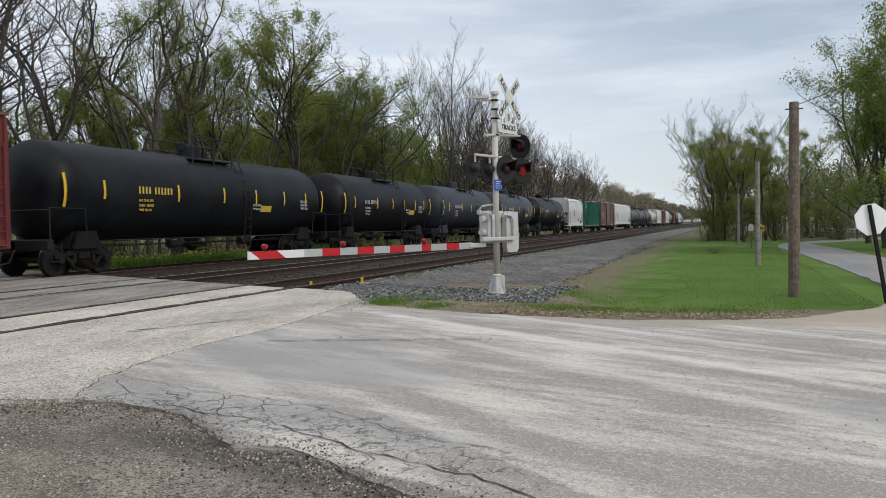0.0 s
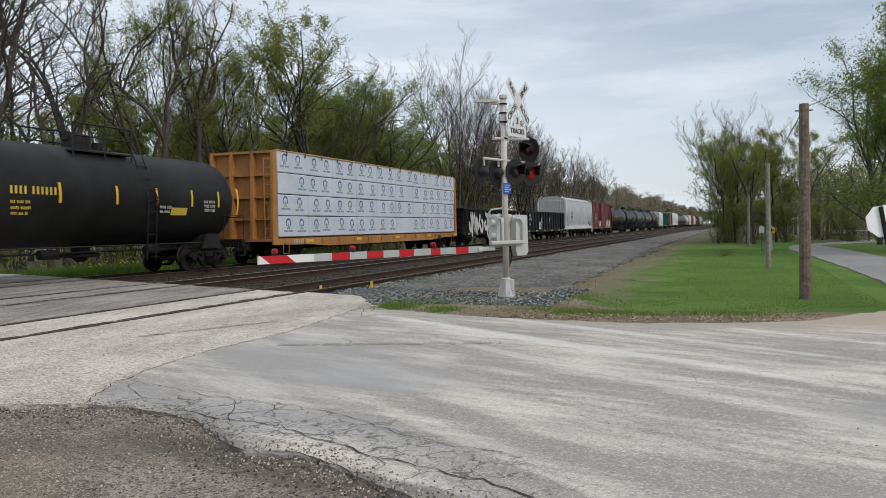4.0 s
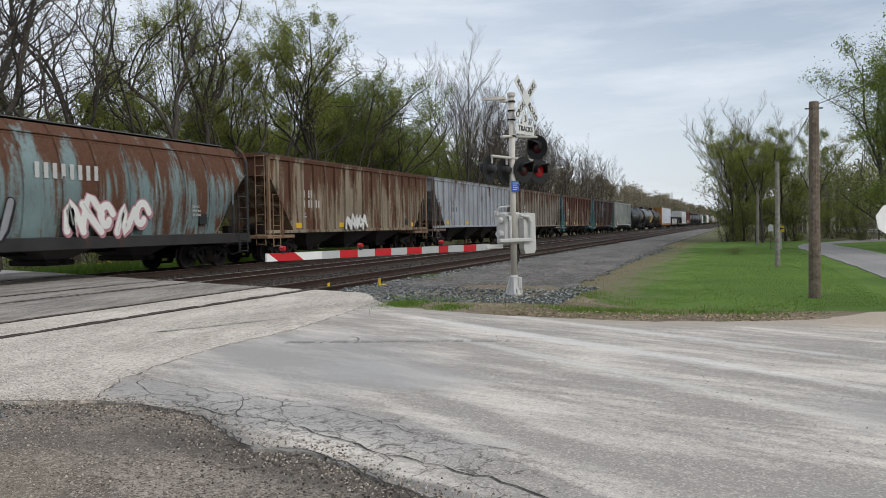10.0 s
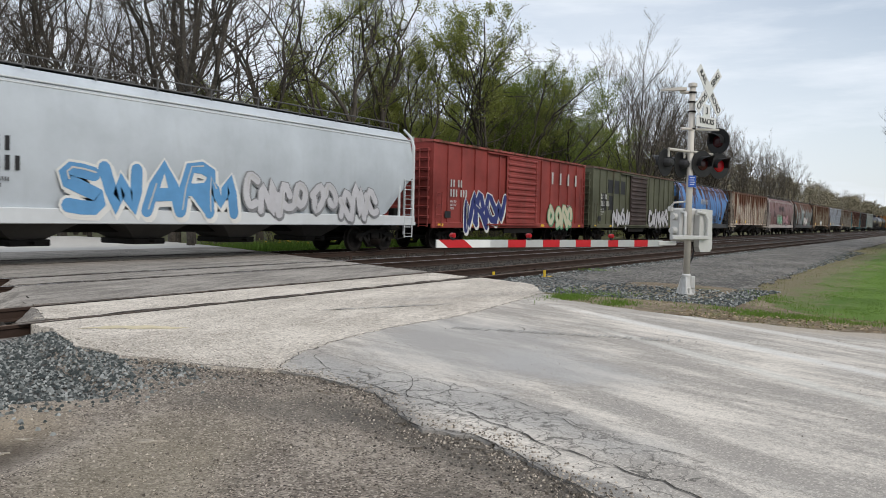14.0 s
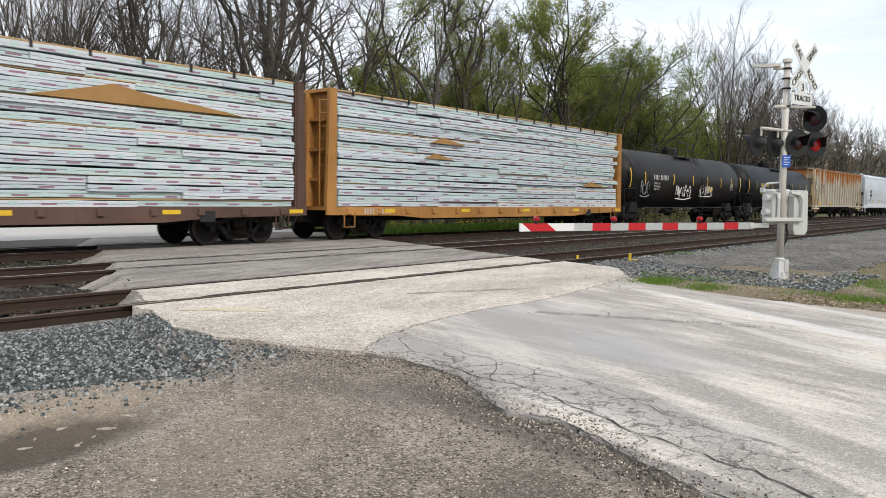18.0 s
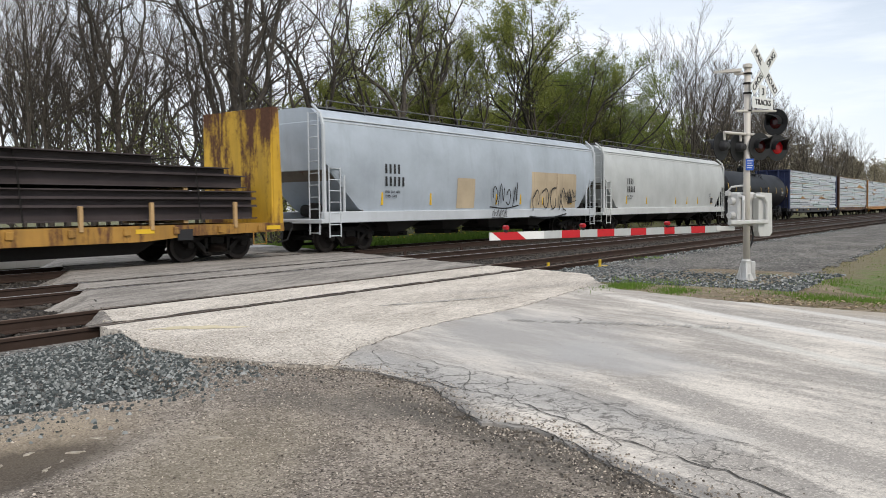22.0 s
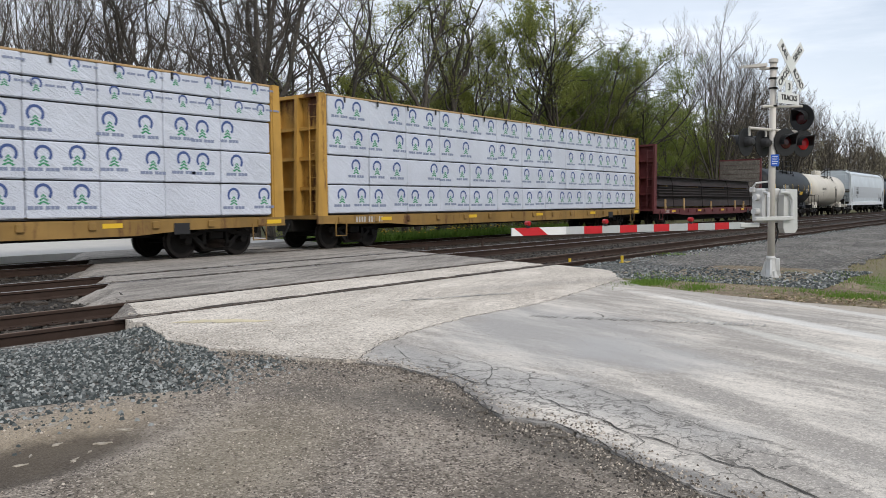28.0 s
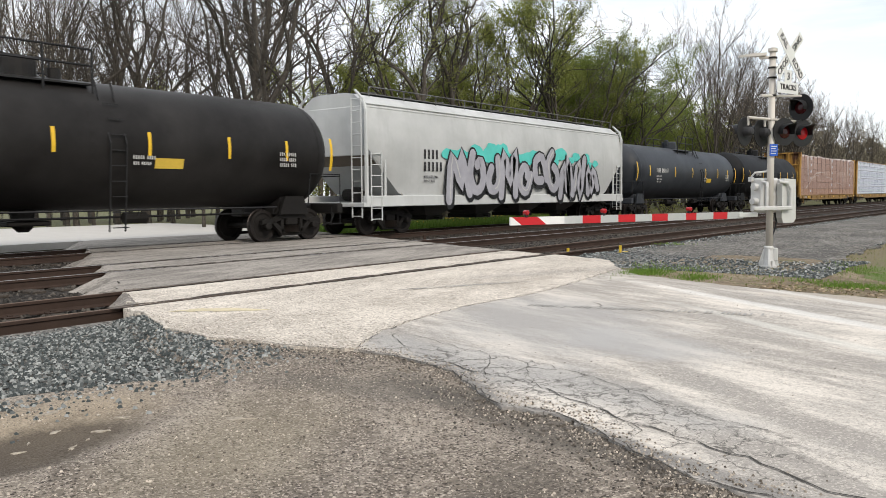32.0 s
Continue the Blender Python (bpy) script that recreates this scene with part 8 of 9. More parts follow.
for a, b, col, lab, seed, dk in ((-449.6, -430.0, (0.34, 0.16, 0.04), "rusty yellow", 41, False), (-469.6, -450.4, (0.085, 0.045, 0.032), "rusty brown", 42, False), (-493.0, -471.0, (0.02, 0.03, 0.085), "dark blue", 43, True)):
    flat_base("centerbeam_flatcar", f"{lab} centre-beam flatcar under stacked boards", "flatcar", a, b, col if not dk else (0.03, 0.03, 0.035), 4.55, 0.3 if not dk else 0.05, bulk_color=col)
    stud_load((a + b) / 2, b - a - 0.95, "white and mint printed board bundles in many thin layers", seed=seed, dark_cap=dk)
tank_car(-511.6, -493.2, "matt black tank car with white stencils", (0.0115, 0.0130, 0.0165), 4.05, 1.05, gloss=0.55, big=0.30, tag=M_CONSP)
smooth_hopper(-532.2, -512.2, "clean off-white covered hopper with black lettering", (0.44, 0.46, 0.46), 4.56, 1.28, 0.0, 4, sill_color=(0.48, 0.50, 0.50), dirt=0.10)
TAN = paint("tan_patch", (0.43, 0.35, 0.245), 0.25, 0.3, 0.7)
c = smooth_hopper(-552.2, -533.0, "pale blue-white covered hopper with tan patches and black tags", (0.345, 0.39, 0.44), 4.56, 1.28, 0.03, 4, sill_color=(0.45, 0.48, 0.51), dirt=0.15,
                  patches=((3.2, 7.4, 1.34, 2.9, TAN), (-2.4, -1.2, 1.36, 2.5, TAN)))
line_tag(c, 3.0, 6.2, 1.12, 2.25, -1.66, G_BLACK, 46, 0.055)
line_tag(c, 6.3, 7.2, 1.7, 2.2, -1.66, G_BLACK, 47, 0.07)
line_tag(c, -0.2, 1.9, 1.5, 2.3, -1.66, G_BLACK, 48, 0.07)
line_tag(c, -0.1, 1.0, 1.02, 1.3, -1.66, G_BLACK, 49, 0.09)


def bulkhead_flat(a, b, label, color, bulk, tiers, load_label, seed, left_top=4.3, rust=0.3, lined=False):
    deck_low = 0.86
    car, L, h, W, pm = flat_base("bulkhead_flatcar", label, "flatcar", a, b, color, left_top, rust, 1.02, bulk)
    part("fishbelly_sill", Shape().plate([(-h + 3.3, deck_low), (-h + 4.4, 0.30), (h - 4.4, 0.30), (h - 3.3, deck_low)], -0.95, 0.95), M_IRON, car, "deep dark fish-belly centre sill")
    beam_load((a + b) / 2, L - 1.3, load_label, 1.05, tiers, seed)
    if lined:
        for k in range(10):
            part("lining_plank", Shape().box(L / 2 - 0.48, L / 2 - 0.425, -1.44, 1.44, 1.1 + 0.33 * k, 1.1 + 0.33 * k + 0.31, 0.01), M_GREYPLANK, car)
    return car


M_GREYPLANK = gritty("weathered_plank", (0.12, 0.105, 0.09), (0.22, 0.195, 0.17), (0.06, 0.052, 0.045), 10, 0.8, 0.4)
THREE = [(0.62, 4, 0.1, 0.1), (0.16, 5, 0.1, 1.2), (0.16, 5, 0.1, 1.2), (0.16, 5, 0.15, 1.2), (0.48, 4, 0.2, 1.5)]
MANY = [(0.36, 5, 0.1, 0.2), (0.20, 5, 0.1, 0.3), (0.20, 5, 0.2, 0.3), (0.34, 5, 0.2, 0.6), (0.20, 5, 0.8, 1.2), (0.24, 4, 2.5, 3.5)]
bulkhead_flat(-573.4, -553.7, "rusty yellow bulkhead flatcar carrying steel beams", (0.30, 0.16, 0.03), (0.55, 0.33, 0.03), MANY, "dark stacked steel beams tied with chains", 51, 4.3, 0.72)
bulkhead_flat(-594.0, -574.9, "dull red bulkhead flatcar carrying steel beams", (0.12, 0.024, 0.022), (0.20, 0.03, 0.028), THREE, "dark stacked steel beams on timber blocks", 52, 4.3, 0.1)
tank_car(-613.5, -594.2, "clean black tank car with yellow strips and white mark", (0.013, 0.015, 0.0185), 3.95, 0.98, gloss=0.4, big=0.30, tag=M_CONSP, mark_x=0.04)
smooth_hopper(-633.4, -614.0, "pale blue-grey covered hopper with a grey painted band", (0.48, 0.53, 0.57), 4.56, 1.28, 0.0, 4, sill_color=(0.55, 0.58, 0.60), dirt=0.08, band=(1.75, 2.9, plain("band_grey", (0.40, 0.43, 0.46), 0.55, 0, 0.06, 3)), strips=False)
tank_car(-648.2, -634.6, "dirty white tank car with rusty bands", (0.55, 0.52, 0.46), 3.9, 0.98, rust=0.10, strip=False, yellow_tag=False, marks=M_MARKK, gloss=0.5)
tank_car(-662.6, -648.9, "black tank car with white stencils and yellow panel", (0.012, 0.0138, 0.017), 4.0, 0.95, big=0.28, tag=M_CONSP, mark_x=0.16)
bulkhead_flat(-683.9, -664.2, "maroon bulkhead flatcar with steel beams and wooden stakes", (0.09, 0.020, 0.022), (0.095, 0.019, 0.020), THREE, "dark stacked steel beams on timber blocks with stakes", 53, 4.5, 0.1, True)
for a, b, lab, seed in ((-708.6, -685.8, "yellow centre-beam flatcar under white-wrapped lumber", 61), (-732.6, -709.9, "yellow centre-beam flatcar under logo-printed lumber", 62)):
    flat_base("centerbeam_flatcar", lab, "flatcar", a, b, (0.22, 0.13, 0.035), 4.68, 0.55, bulk_color=(0.42, 0.24, 0.05))
    wrapped_load((a + b) / 2, b - a - 0.9, "white-wrapped lumber bundles printed with blue rings", seed=seed, cols=12 if seed == 61 else 13, small_top=seed == 62)
flat_base("centerbeam_flatcar", "yellow centre-beam flatcar under film-wrapped boards", "flatcar", -756.5, -733.8, (0.22, 0.13, 0.035), 4.68, 0.55, bulk_color=(0.42, 0.23, 0.05))
film_load(-745.15, 21.8, "brown boards wrapped in crumpled clear film")
tank_car(-772.6, -757.0, "matt black tank car with faint marks", (0.009, 0.010, 0.012), 4.15, 1.0, gloss=0.6, big=0.22)
tank_car(-790.0, -773.0, "slate-grey tank car with yellow strips and white mark", (0.03, 0.034, 0.041), 4.0, 0.98, big=0.28, tag=M_CONSP, mark_x=0.05)
smooth_hopper(-810.2, -791.3, "white covered hopper with large silver and teal graffiti", (0.415, 0.425, 0.425), 4.6, 1.28, 0.02, 4, sill_color=(0.46, 0.475, 0.475), dirt=0.15, strips=False,
              art=((-5.2, 6.4, 1.3, 2.9, plain("spray_lilac_grey", (0.33, 0.33, 0.37), 0.45, 0, 0.35, 2.5), G_BLACK, 65, None, G_TEAL),))
tank_car(-829.0, -811.0, "sooty black tank car with white stencils", (0.017, 0.0155, 0.015), 4.1, 1.0, rust=0.05, big=0.2)

# ---- trees ----
def grow(seed, height, leaders=3, fork=0.4, limbs=6, leaf=0, leaf_size=0.09, crook=0.22, spread=0.5, twigs=5, leaf_from=0.0, scatter=0.14, thick=0.013, segs=(6, 5, 3, 2), fine=0.004, lean=(0.12, 0.42), rise=0.45):
    """A trunk that forks into leaders, with crooked limbs, branches and twigs, and small leaves about the twigs."""
    r = random.Random(seed)
    stem, wood, tips = Shape(), Shape(), []

    def swing(w, k, up=0.0):
        return (w + Vector((r.uniform(-k, k), r.uniform(-k, k), r.uniform(-k, k) * 0.6 + up))).normalized()

    def arm(start, way, length, rad, depth):
        seg = segs[depth]
        line, w, q = [start], way.copy(), start
        for k in range(seg):
            w = swing(w, crook * (1.0, 1.3, 1.5, 1.5)[depth], (0.08, 0.06, 0.05, 0.03)[depth] * (6 / segs[0]))
            q = q + w * (length / seg)
            line.append(q)
        wood.tube(line, [rad * (1 - 0.8 * k / seg) + fine for k in range(seg + 1)], (6, 5, 3, 3)[depth], False)
        if depth == 3:
            tips.append((line[0], line[-1]))
            return
        m = (limbs, 5, twigs)[depth]
        for j in range(m):
            u = (0.22, 0.2, 0.15)[depth] + (0.78, 0.8, 0.85)[depth] * (j + r.random()) / m
            i = min(seg - 1, int(u * seg))
            at = line[i].lerp(line[i + 1], u * seg - i)
            here = (line[i + 1] - line[i]).normalized()
            a = r.uniform(0, math.tau)
            side = Vector((math.cos(a), math.sin(a), r.uniform(-0.25, 0.2) + rise * 0.8)).normalized()
            arm(at, (here * 0.7 + side * 0.85).normalized(), length * (spread, 0.5, 0.5)[depth] * r.uniform(0.6, 1.1) * (1.15 - 0.5 * u), rad * (1 - 0.7 * u) * 0.55, depth + 1)

    base = [Vector((0, 0, -0.3))]
    w = swing(Vector((0, 0, 1)), 0.06)
    for k in range(4):
        base.append(base[-1] + w * (height * fork / 4))
        w = swing(w, 0.10, 0.05)
    r0 = height * thick
    stem.tube(base, [r0 * 1.35, r0, r0 * 0.95, r0 * 0.9, r0 * 0.85], 8, False)
    for k in range(leaders):
        a = math.tau * k / leaders + r.uniform(-0.5, 0.5)
        tip_out = r.uniform(*lean) if leaders > 1 else 0.0
        arm(base[-1] - Vector((0, 0, 0.15 * k)), (Vector((math.cos(a) * tip_out, math.sin(a) * tip_out, 1))).normalized(), height * (1 - fork) * r.uniform(0.85, 1.05), r0 * 0.72, 0)
    for k in range(3):
        i = 2 + k % 3
        a = r.uniform(0, math.tau)
        arm(base[min(4, i)], Vector((math.cos(a), math.sin(a), 0.5)).normalized(), height * 0.28 * r.uniform(0.7, 1.2), r0 * 0.32, 1)
    leaves = Shape()
    tips = [t for t in tips if t[1].z > leaf_from * height] or tips
    for k in range(leaf):
        a, b = tips[r.randrange(len(tips))]
        c = a.lerp(b, r.uniform(0.1, 1.15)) + Vector((r.gauss(0, scatter), r.gauss(0, scatter), r.gauss(0, scatter)))
        s = leaf_size * r.uniform(0.6, 1.4)
        d = Vector((r.uniform(-1, 1), r.uniform(-1, 1), r.uniform(-1, 1))).normalized()
        e = d.orthogonal().normalized()
        leaves.add([tuple(c - d * s), tuple(c + e * s * 0.55), tuple(c + d * s), tuple(c - e * s * 0.55)], [(0, 1, 2, 3)])
    return stem, wood, leaves


def tree_kind(name, label, seed, height, leaf, leaf_mat, **kw):
    stem, wood, leaves = grow(seed, height, leaf=leaf, **kw)
    root = tagged(new(name), label, "tree", "trees along the line")
    part("trunk", stem.mesh("trunk", M_BARK, True), None, root)
    part("branchwork", wood.mesh("branchwork", M_BARK, True), None, root)
    if leaf:
        part("crown", leaves.mesh("crown", leaf_mat), None, root, "sparse young spring leaves")
    return root


BARE = [tree_kind("bare_tree", "tall bare crooked tree with dark brown limbs", 200 + k, 14.0 + 1.2 * (k % 3), 0, M_BUD, leaders=2 + (k % 2), fork=0.26 + 0.07 * (k % 3), crook=0.37, spread=0.54, limbs=6, twigs=5, thick=0.0095, segs=(10, 7, 5, 3), fine=0.0058, lean=(0.06, 0.25 + 0.22 * (k % 2)), rise=0.38) for k in range(6)]
MIST = [tree_kind("budding_tree", "tall crooked tree misted with small olive leaves", 110 + k, 12.0 + k, 17000, M_LEAF, leaders=2 + k, fork=0.34, crook=0.27, spread=0.48, limbs=7, leaf_size=0.052, scatter=0.16, twigs=5, thick=0.0090, segs=(9, 6, 4, 2), fine=0.006) for k in range(3)]
TWIGGY = [tree_kind("twiggy_tree", "wide bare tree with a haze of fine pale twigs", 115 + k, 14.0, 9000, M_BUD, leaders=5, fork=0.16, crook=0.10, spread=0.52, limbs=10, leaf_size=0.028, scatter=0.08, twigs=8, thick=0.0085, fine=0.0055, rise=0.9) for k in range(2)]
BUDDING = [tree_kind("budding_tree", "slender tree with sparse olive spring leaves", 120 + k, 10.0 + k % 3, 15000, M_LEAF, leaders=3, fork=0.35, crook=0.22, spread=0.45, leaf_size=0.060, leaf_from=0.15, scatter=0.20, fine=0.006) for k in range(4)]
GREEN = [tree_kind("leafy_tree", "bushy tree in fresh bright green leaf", 140 + k, 10.8 + k, 30000, M_LEAF_BRIGHT, leaders=5, fork=0.16, crook=0.24, spread=0.50, limbs=8, leaf_size=0.050, scatter=0.22, lean=(0.15, 0.6), rise=0.4) for k in range(2)]
SHRUB = [tree_kind("shrub", "tangled undergrowth shrub with small green leaves", 160 + k, 3.4 + 0.5 * k, 1800, M_LEAF, leaders=5, fork=0.06, crook=0.3, spread=0.5, limbs=4, twigs=3, leaf_size=0.050, scatter=0.16, thick=0.009) for k in range(3)]
LINDEN = [tree_kind("roadside_tree", "large roadside tree hung with yellow-green leaves", 180 + k, 14.0, 20000, M_LEAF_BRIGHT, leaders=4, fork=0.2, crook=0.2, spread=0.5, limbs=7, leaf_size=0.070, scatter=0.26) for k in range(2)]


def plant(kinds, x, y, r, size=1.0):
    src = kinds[r.randrange(len(kinds))]
    if y > 24 and (math.atan2(y, x) > radians(66.0) or math.atan2(y, x) > radians(57.5) and y > 30 and r.random() < 0.2):
        return None
    s = size * r.uniform(0.88, 1.12)
    if y > 24 and math.atan2(y, x) > radians(50) and kinds in (MIST, BUDDING):
        src = BARE[r.randrange(len(BARE))]
    src_used.add(src)
    ob = copy_thing(src, pose(x, y, ground_height(x, y)))
    ob.matrix_basis = pose(x, y, ground_height(x, y), 0, 0, r.uniform(0, 360)) @ Matrix.Diagonal((s, s, s, 1))
    return ob


src_used = set()
r = random.Random(77)


def off_road(x, y, wide=4.5):
    return abs(x - (15.4 + (y - 23.4) * 0.26)) > wide + 1.6


# the wood behind the tracks: tall bare trees in front, olive ones behind
x = 3.0
while x < 112:
    if off_road(x, 26, 2.6):
        if x < 58 or r.random() < 0.35:
            plant(BARE if r.random() < (0.95 if x < 27 else 0.6) else MIST, x + r.uniform(-0.8, 0.8), 26.0 + r.uniform(-1.0, 2.5), r, 1.0 if x < 46 else 0.9 if x < 58 else 0.78)
        if x < 20 or r.random() < 0.8:
            plant(BUDDING if x > 24 and r.random() < 0.7 else MIST, x + r.uniform(-1, 1), 31.0 + r.uniform(-1.8, 1.8), r, 0.70 if x > 20 else 0.85)
        if x > 34:
            plant(BUDDING, x + r.uniform(-1, 1) + 1.2, 34.5 + r.uniform(-1.8, 1.8), r, 0.78)
            if x > 62:
                plant(BUDDING if r.random() < 0.7 else MIST, x + r.uniform(-1, 1), 38.0 + r.uniform(-1.8, 1.8), r, 0.95)
    if x < 27:
        for yy in (39.0, 46.0):
            if yy > 45 or x > 14:
                plant(BARE if r.random() < 0.6 else TWIGGY, x + r.uniform(-1.2, 1.2), yy + r.uniform(-2.0, 2.0), r, 0.85)
    if x < 80 and off_road(x, 25.5, 4.0):
        plant(SHRUB, x + r.uniform(-0.8, 0.8), 24.9 + r.uniform(-0.5, 1.2), r, 0.7 if x < 28 else 0.85)
        if x > 26:
            plant(SHRUB, x + r.uniform(-1, 1), 29.0 + r.uniform(-2, 2), r, 1.1)
    x += 2.6 if x < 24 else 2.3 if x < 60 else 3.8
# the wood on both sides of the road beyond the crossing
for k in range(9):
    yy, way = 43.0 + (k * 5.3) % 13, radians(51.5 + 1.6 * k)
    src_kind = BARE[k % len(BARE)] if k % 4 else TWIGGY[k % 2]
    copy_thing(src_kind, pose(0, 0, 0)).matrix_basis = pose(yy / math.tan(way), yy, ground_height(20, yy), 0, 0, 47 * k) @ Matrix.Diagonal((1.0, 1.0, 1.0 + 0.1 * (k % 3), 1))
for xx, yy, k in ((24.6, 29.0, 1.0), (26.0, 33.5, 1.0), (23.8, 37.5, 1.0), (20.5, 38.5, 0.95), (17.8, 40.5, 0.95), (14.6, 39.0, 1.0), (12.0, 37.5, 0.9), (9.6, 33.0, 0.95), (22.4, 43.0, 0.9), (27.5, 30.2, 1.0)):
    plant(BARE, xx, yy, r, k)
for xx, yy, k in ((55.0, 26.6, 1.08), (58.5, 27.6, 1.12), (62.5, 26.8, 1.0), (51.5, 28.0, 0.85)):
    plant(GREEN, xx, yy, r, k)
for xx, yy, k in ((76.0, 26.0, 1.1), (82.0, 27.5, 1.12), (88.0, 26.5, 1.0), (95.0, 27.0, 0.95), (103.0, 26.5, 0.9), (112.0, 27.0, 1.0), (44.0, 33.0, 0.9), (99.0, 28.5, 1.0), (107.5, 28.0, 1.0), (118.0, 28.0, 1.0), (127.0, 27.5, 0.95), (138.0, 28.0, 0.9), (152.0, 28.0, 0.88), (168.0, 28.0, 0.85)):
    plant(TWIGGY, xx, yy, r, k)


def far_woods(name, xs, y_of, sizes, seed, label, leaf_mat, leaves=70, big=(0.12, 0.30), bark=M_BARK):
    """Woods along the line in the distance: many thin trunks, fans of branches and leaf clumps."""
    r = random.Random(seed)
    wood, crown = Shape(), Shape()
    for x0 in xs:
        x, y = x0 + r.uniform(-2, 2), y_of(x0) + r.uniform(-3, 3)
        hgt = r.uniform(*sizes)
        wood.tube([(x, y, -0.3), (x + r.uniform(-0.4, 0.4), y, hgt * 0.5), (x + r.uniform(-0.8, 0.8), y, hgt)], [0.16, 0.10, 0.02], 4, False)
        for k in range(16):
            z = hgt * r.uniform(0.15, 0.9)
            a, l = r.uniform(0, math.tau), hgt * r.uniform(0.12, 0.3) * (1.2 - z / hgt)
            end = Vector((x + l * math.cos(a), y + l * math.sin(a), z + l * 1.1))
            wood.tube([(x, y, z), tuple(end)], [0.05, 0.012], 3, False)
            for j in range(int(leaves / 16)):
                c = Vector((x, y, z)).lerp(end, r.uniform(0.4, 1.2)) + Vector((r.gauss(0, 0.45), r.gauss(0, 0.45), r.gauss(0, 0.45)))
                s = r.uniform(*big)
                d = Vector((r.uniform(-1, 1), r.uniform(-1, 1), r.uniform(-1, 1))).normalized()
                e = d.orthogonal().normalized()
                crown.add([tuple(c - d * s), tuple(c + e * s * 0.6), tuple(c + d * s), tuple(c - e * s * 0.6)], [(0, 1, 2, 3)])
    root = tagged(new(name), label, "woods", "", "stuff")
    part("trunks", wood, bark, root)["kind"] = "stuff"
    part("foliage", crown, leaf_mat, root)["kind"] = "stuff"


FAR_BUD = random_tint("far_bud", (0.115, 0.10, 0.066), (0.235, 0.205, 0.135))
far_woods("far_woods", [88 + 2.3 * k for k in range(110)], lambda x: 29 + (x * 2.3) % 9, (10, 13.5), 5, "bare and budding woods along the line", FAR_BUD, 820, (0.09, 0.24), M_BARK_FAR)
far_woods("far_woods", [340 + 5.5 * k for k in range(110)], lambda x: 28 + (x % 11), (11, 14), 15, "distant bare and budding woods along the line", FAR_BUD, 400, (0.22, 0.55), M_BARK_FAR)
far_woods("far_woods", [26 + 1.6 * k for k in range(86)], lambda x: 44 + (x * 3.7) % 9, (7, 10), 6, "dense woods behind the tracks", random_tint("back_leaf", (0.105, 0.122, 0.04), (0.21, 0.23, 0.08)), 700, (0.07, 0.17))
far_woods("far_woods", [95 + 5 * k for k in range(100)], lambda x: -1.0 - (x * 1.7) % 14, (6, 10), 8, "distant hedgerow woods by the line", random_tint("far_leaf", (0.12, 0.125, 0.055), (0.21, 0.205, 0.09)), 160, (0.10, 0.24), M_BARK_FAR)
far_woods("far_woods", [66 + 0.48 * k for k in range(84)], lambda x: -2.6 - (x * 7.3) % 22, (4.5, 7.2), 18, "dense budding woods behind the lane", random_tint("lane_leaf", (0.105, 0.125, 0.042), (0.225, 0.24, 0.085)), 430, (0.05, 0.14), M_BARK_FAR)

# trees by the lane
for xx, yy, kinds, k in ((62, 0.9, MIST, 0.50), (63, 0.2, BUDDING, 0.6), (58, -1.0, BUDDING, 0.62), (62, -2.6, BUDDING, 0.7), (70, -1, TWIGGY, 0.66), (60, -4.4, MIST, 0.6), (64, -3.2, MIST, 0.62), (61, -0.6, BARE, 0.52), (66, 0.8, TWIGGY, 0.6), (64, 1.0, SHRUB, 1.2),
                         (76, 0.5, BUDDING, 0.75), (80, 0.5, TWIGGY, 0.65), (84, 0.0, BARE, 0.6), (53, -11.5, MIST, 0.8), (55, -13, BARE, 0.8), (48, -10.5, BUDDING, 0.85), (45, -11.6, MIST, 0.8), (42, -10.6, BUDDING, 0.9), (40, -13.0, GREEN, 0.95), (58, -16, MIST, 0.85), (50, -13, BARE, 0.85), (46, -15, BUDDING, 1.0), (80, -9, BARE, 0.7), (82, -12, BUDDING, 1.0)):
    plant(kinds, xx, yy, r, k)
for xx, yy, k in ((37.0, -7.2, 0.72), (44.0, -7.2, 0.72), (53.0, -7.8, 0.8), (40.0, -10.0, 0.85)):
    plant(LINDEN, xx, yy, r, k)
for k in range(26):
    plant(SHRUB, 58 + r.uniform(0, 22), r.uniform(-9, 1.6), r, 0.8)
for k in range(16):
    plant(SHRUB, 36 + r.uniform(0, 20), -11.5 - r.uniform(0, 5), r, 0.9)
# flattened shrub that stands in for the shadow of a weedy hollow
low = copy_thing(SHRUB[0], pose(0, 0, 0))
low.matrix_basis = pose(38.0, 0.5, ground_height(38.0, 0.5)) @ Matrix.Diagonal((0.45, 0.40, 0.10, 1))
tagged(low, "low dark green clump standing for a shadowed hollow with weeds in the lawn", "shrub")
# the first of each kind stands in the back of the wood
for k, src in enumerate(BARE + MIST + TWIGGY + BUDDING + GREEN + SHRUB + LINDEN):
    src.matrix_basis = pose(34.0 + 3.1 * k, 41.5 + (k % 3), ground_height(40, 42))

# ---- poles, signs by the lane ----
M_GREYWOOD = gritty("grey_pole", (0.19, 0.175, 0.155), (0.31, 0.29, 0.265), (0.09, 0.08, 0.07), 14, 0.8, 0.3)


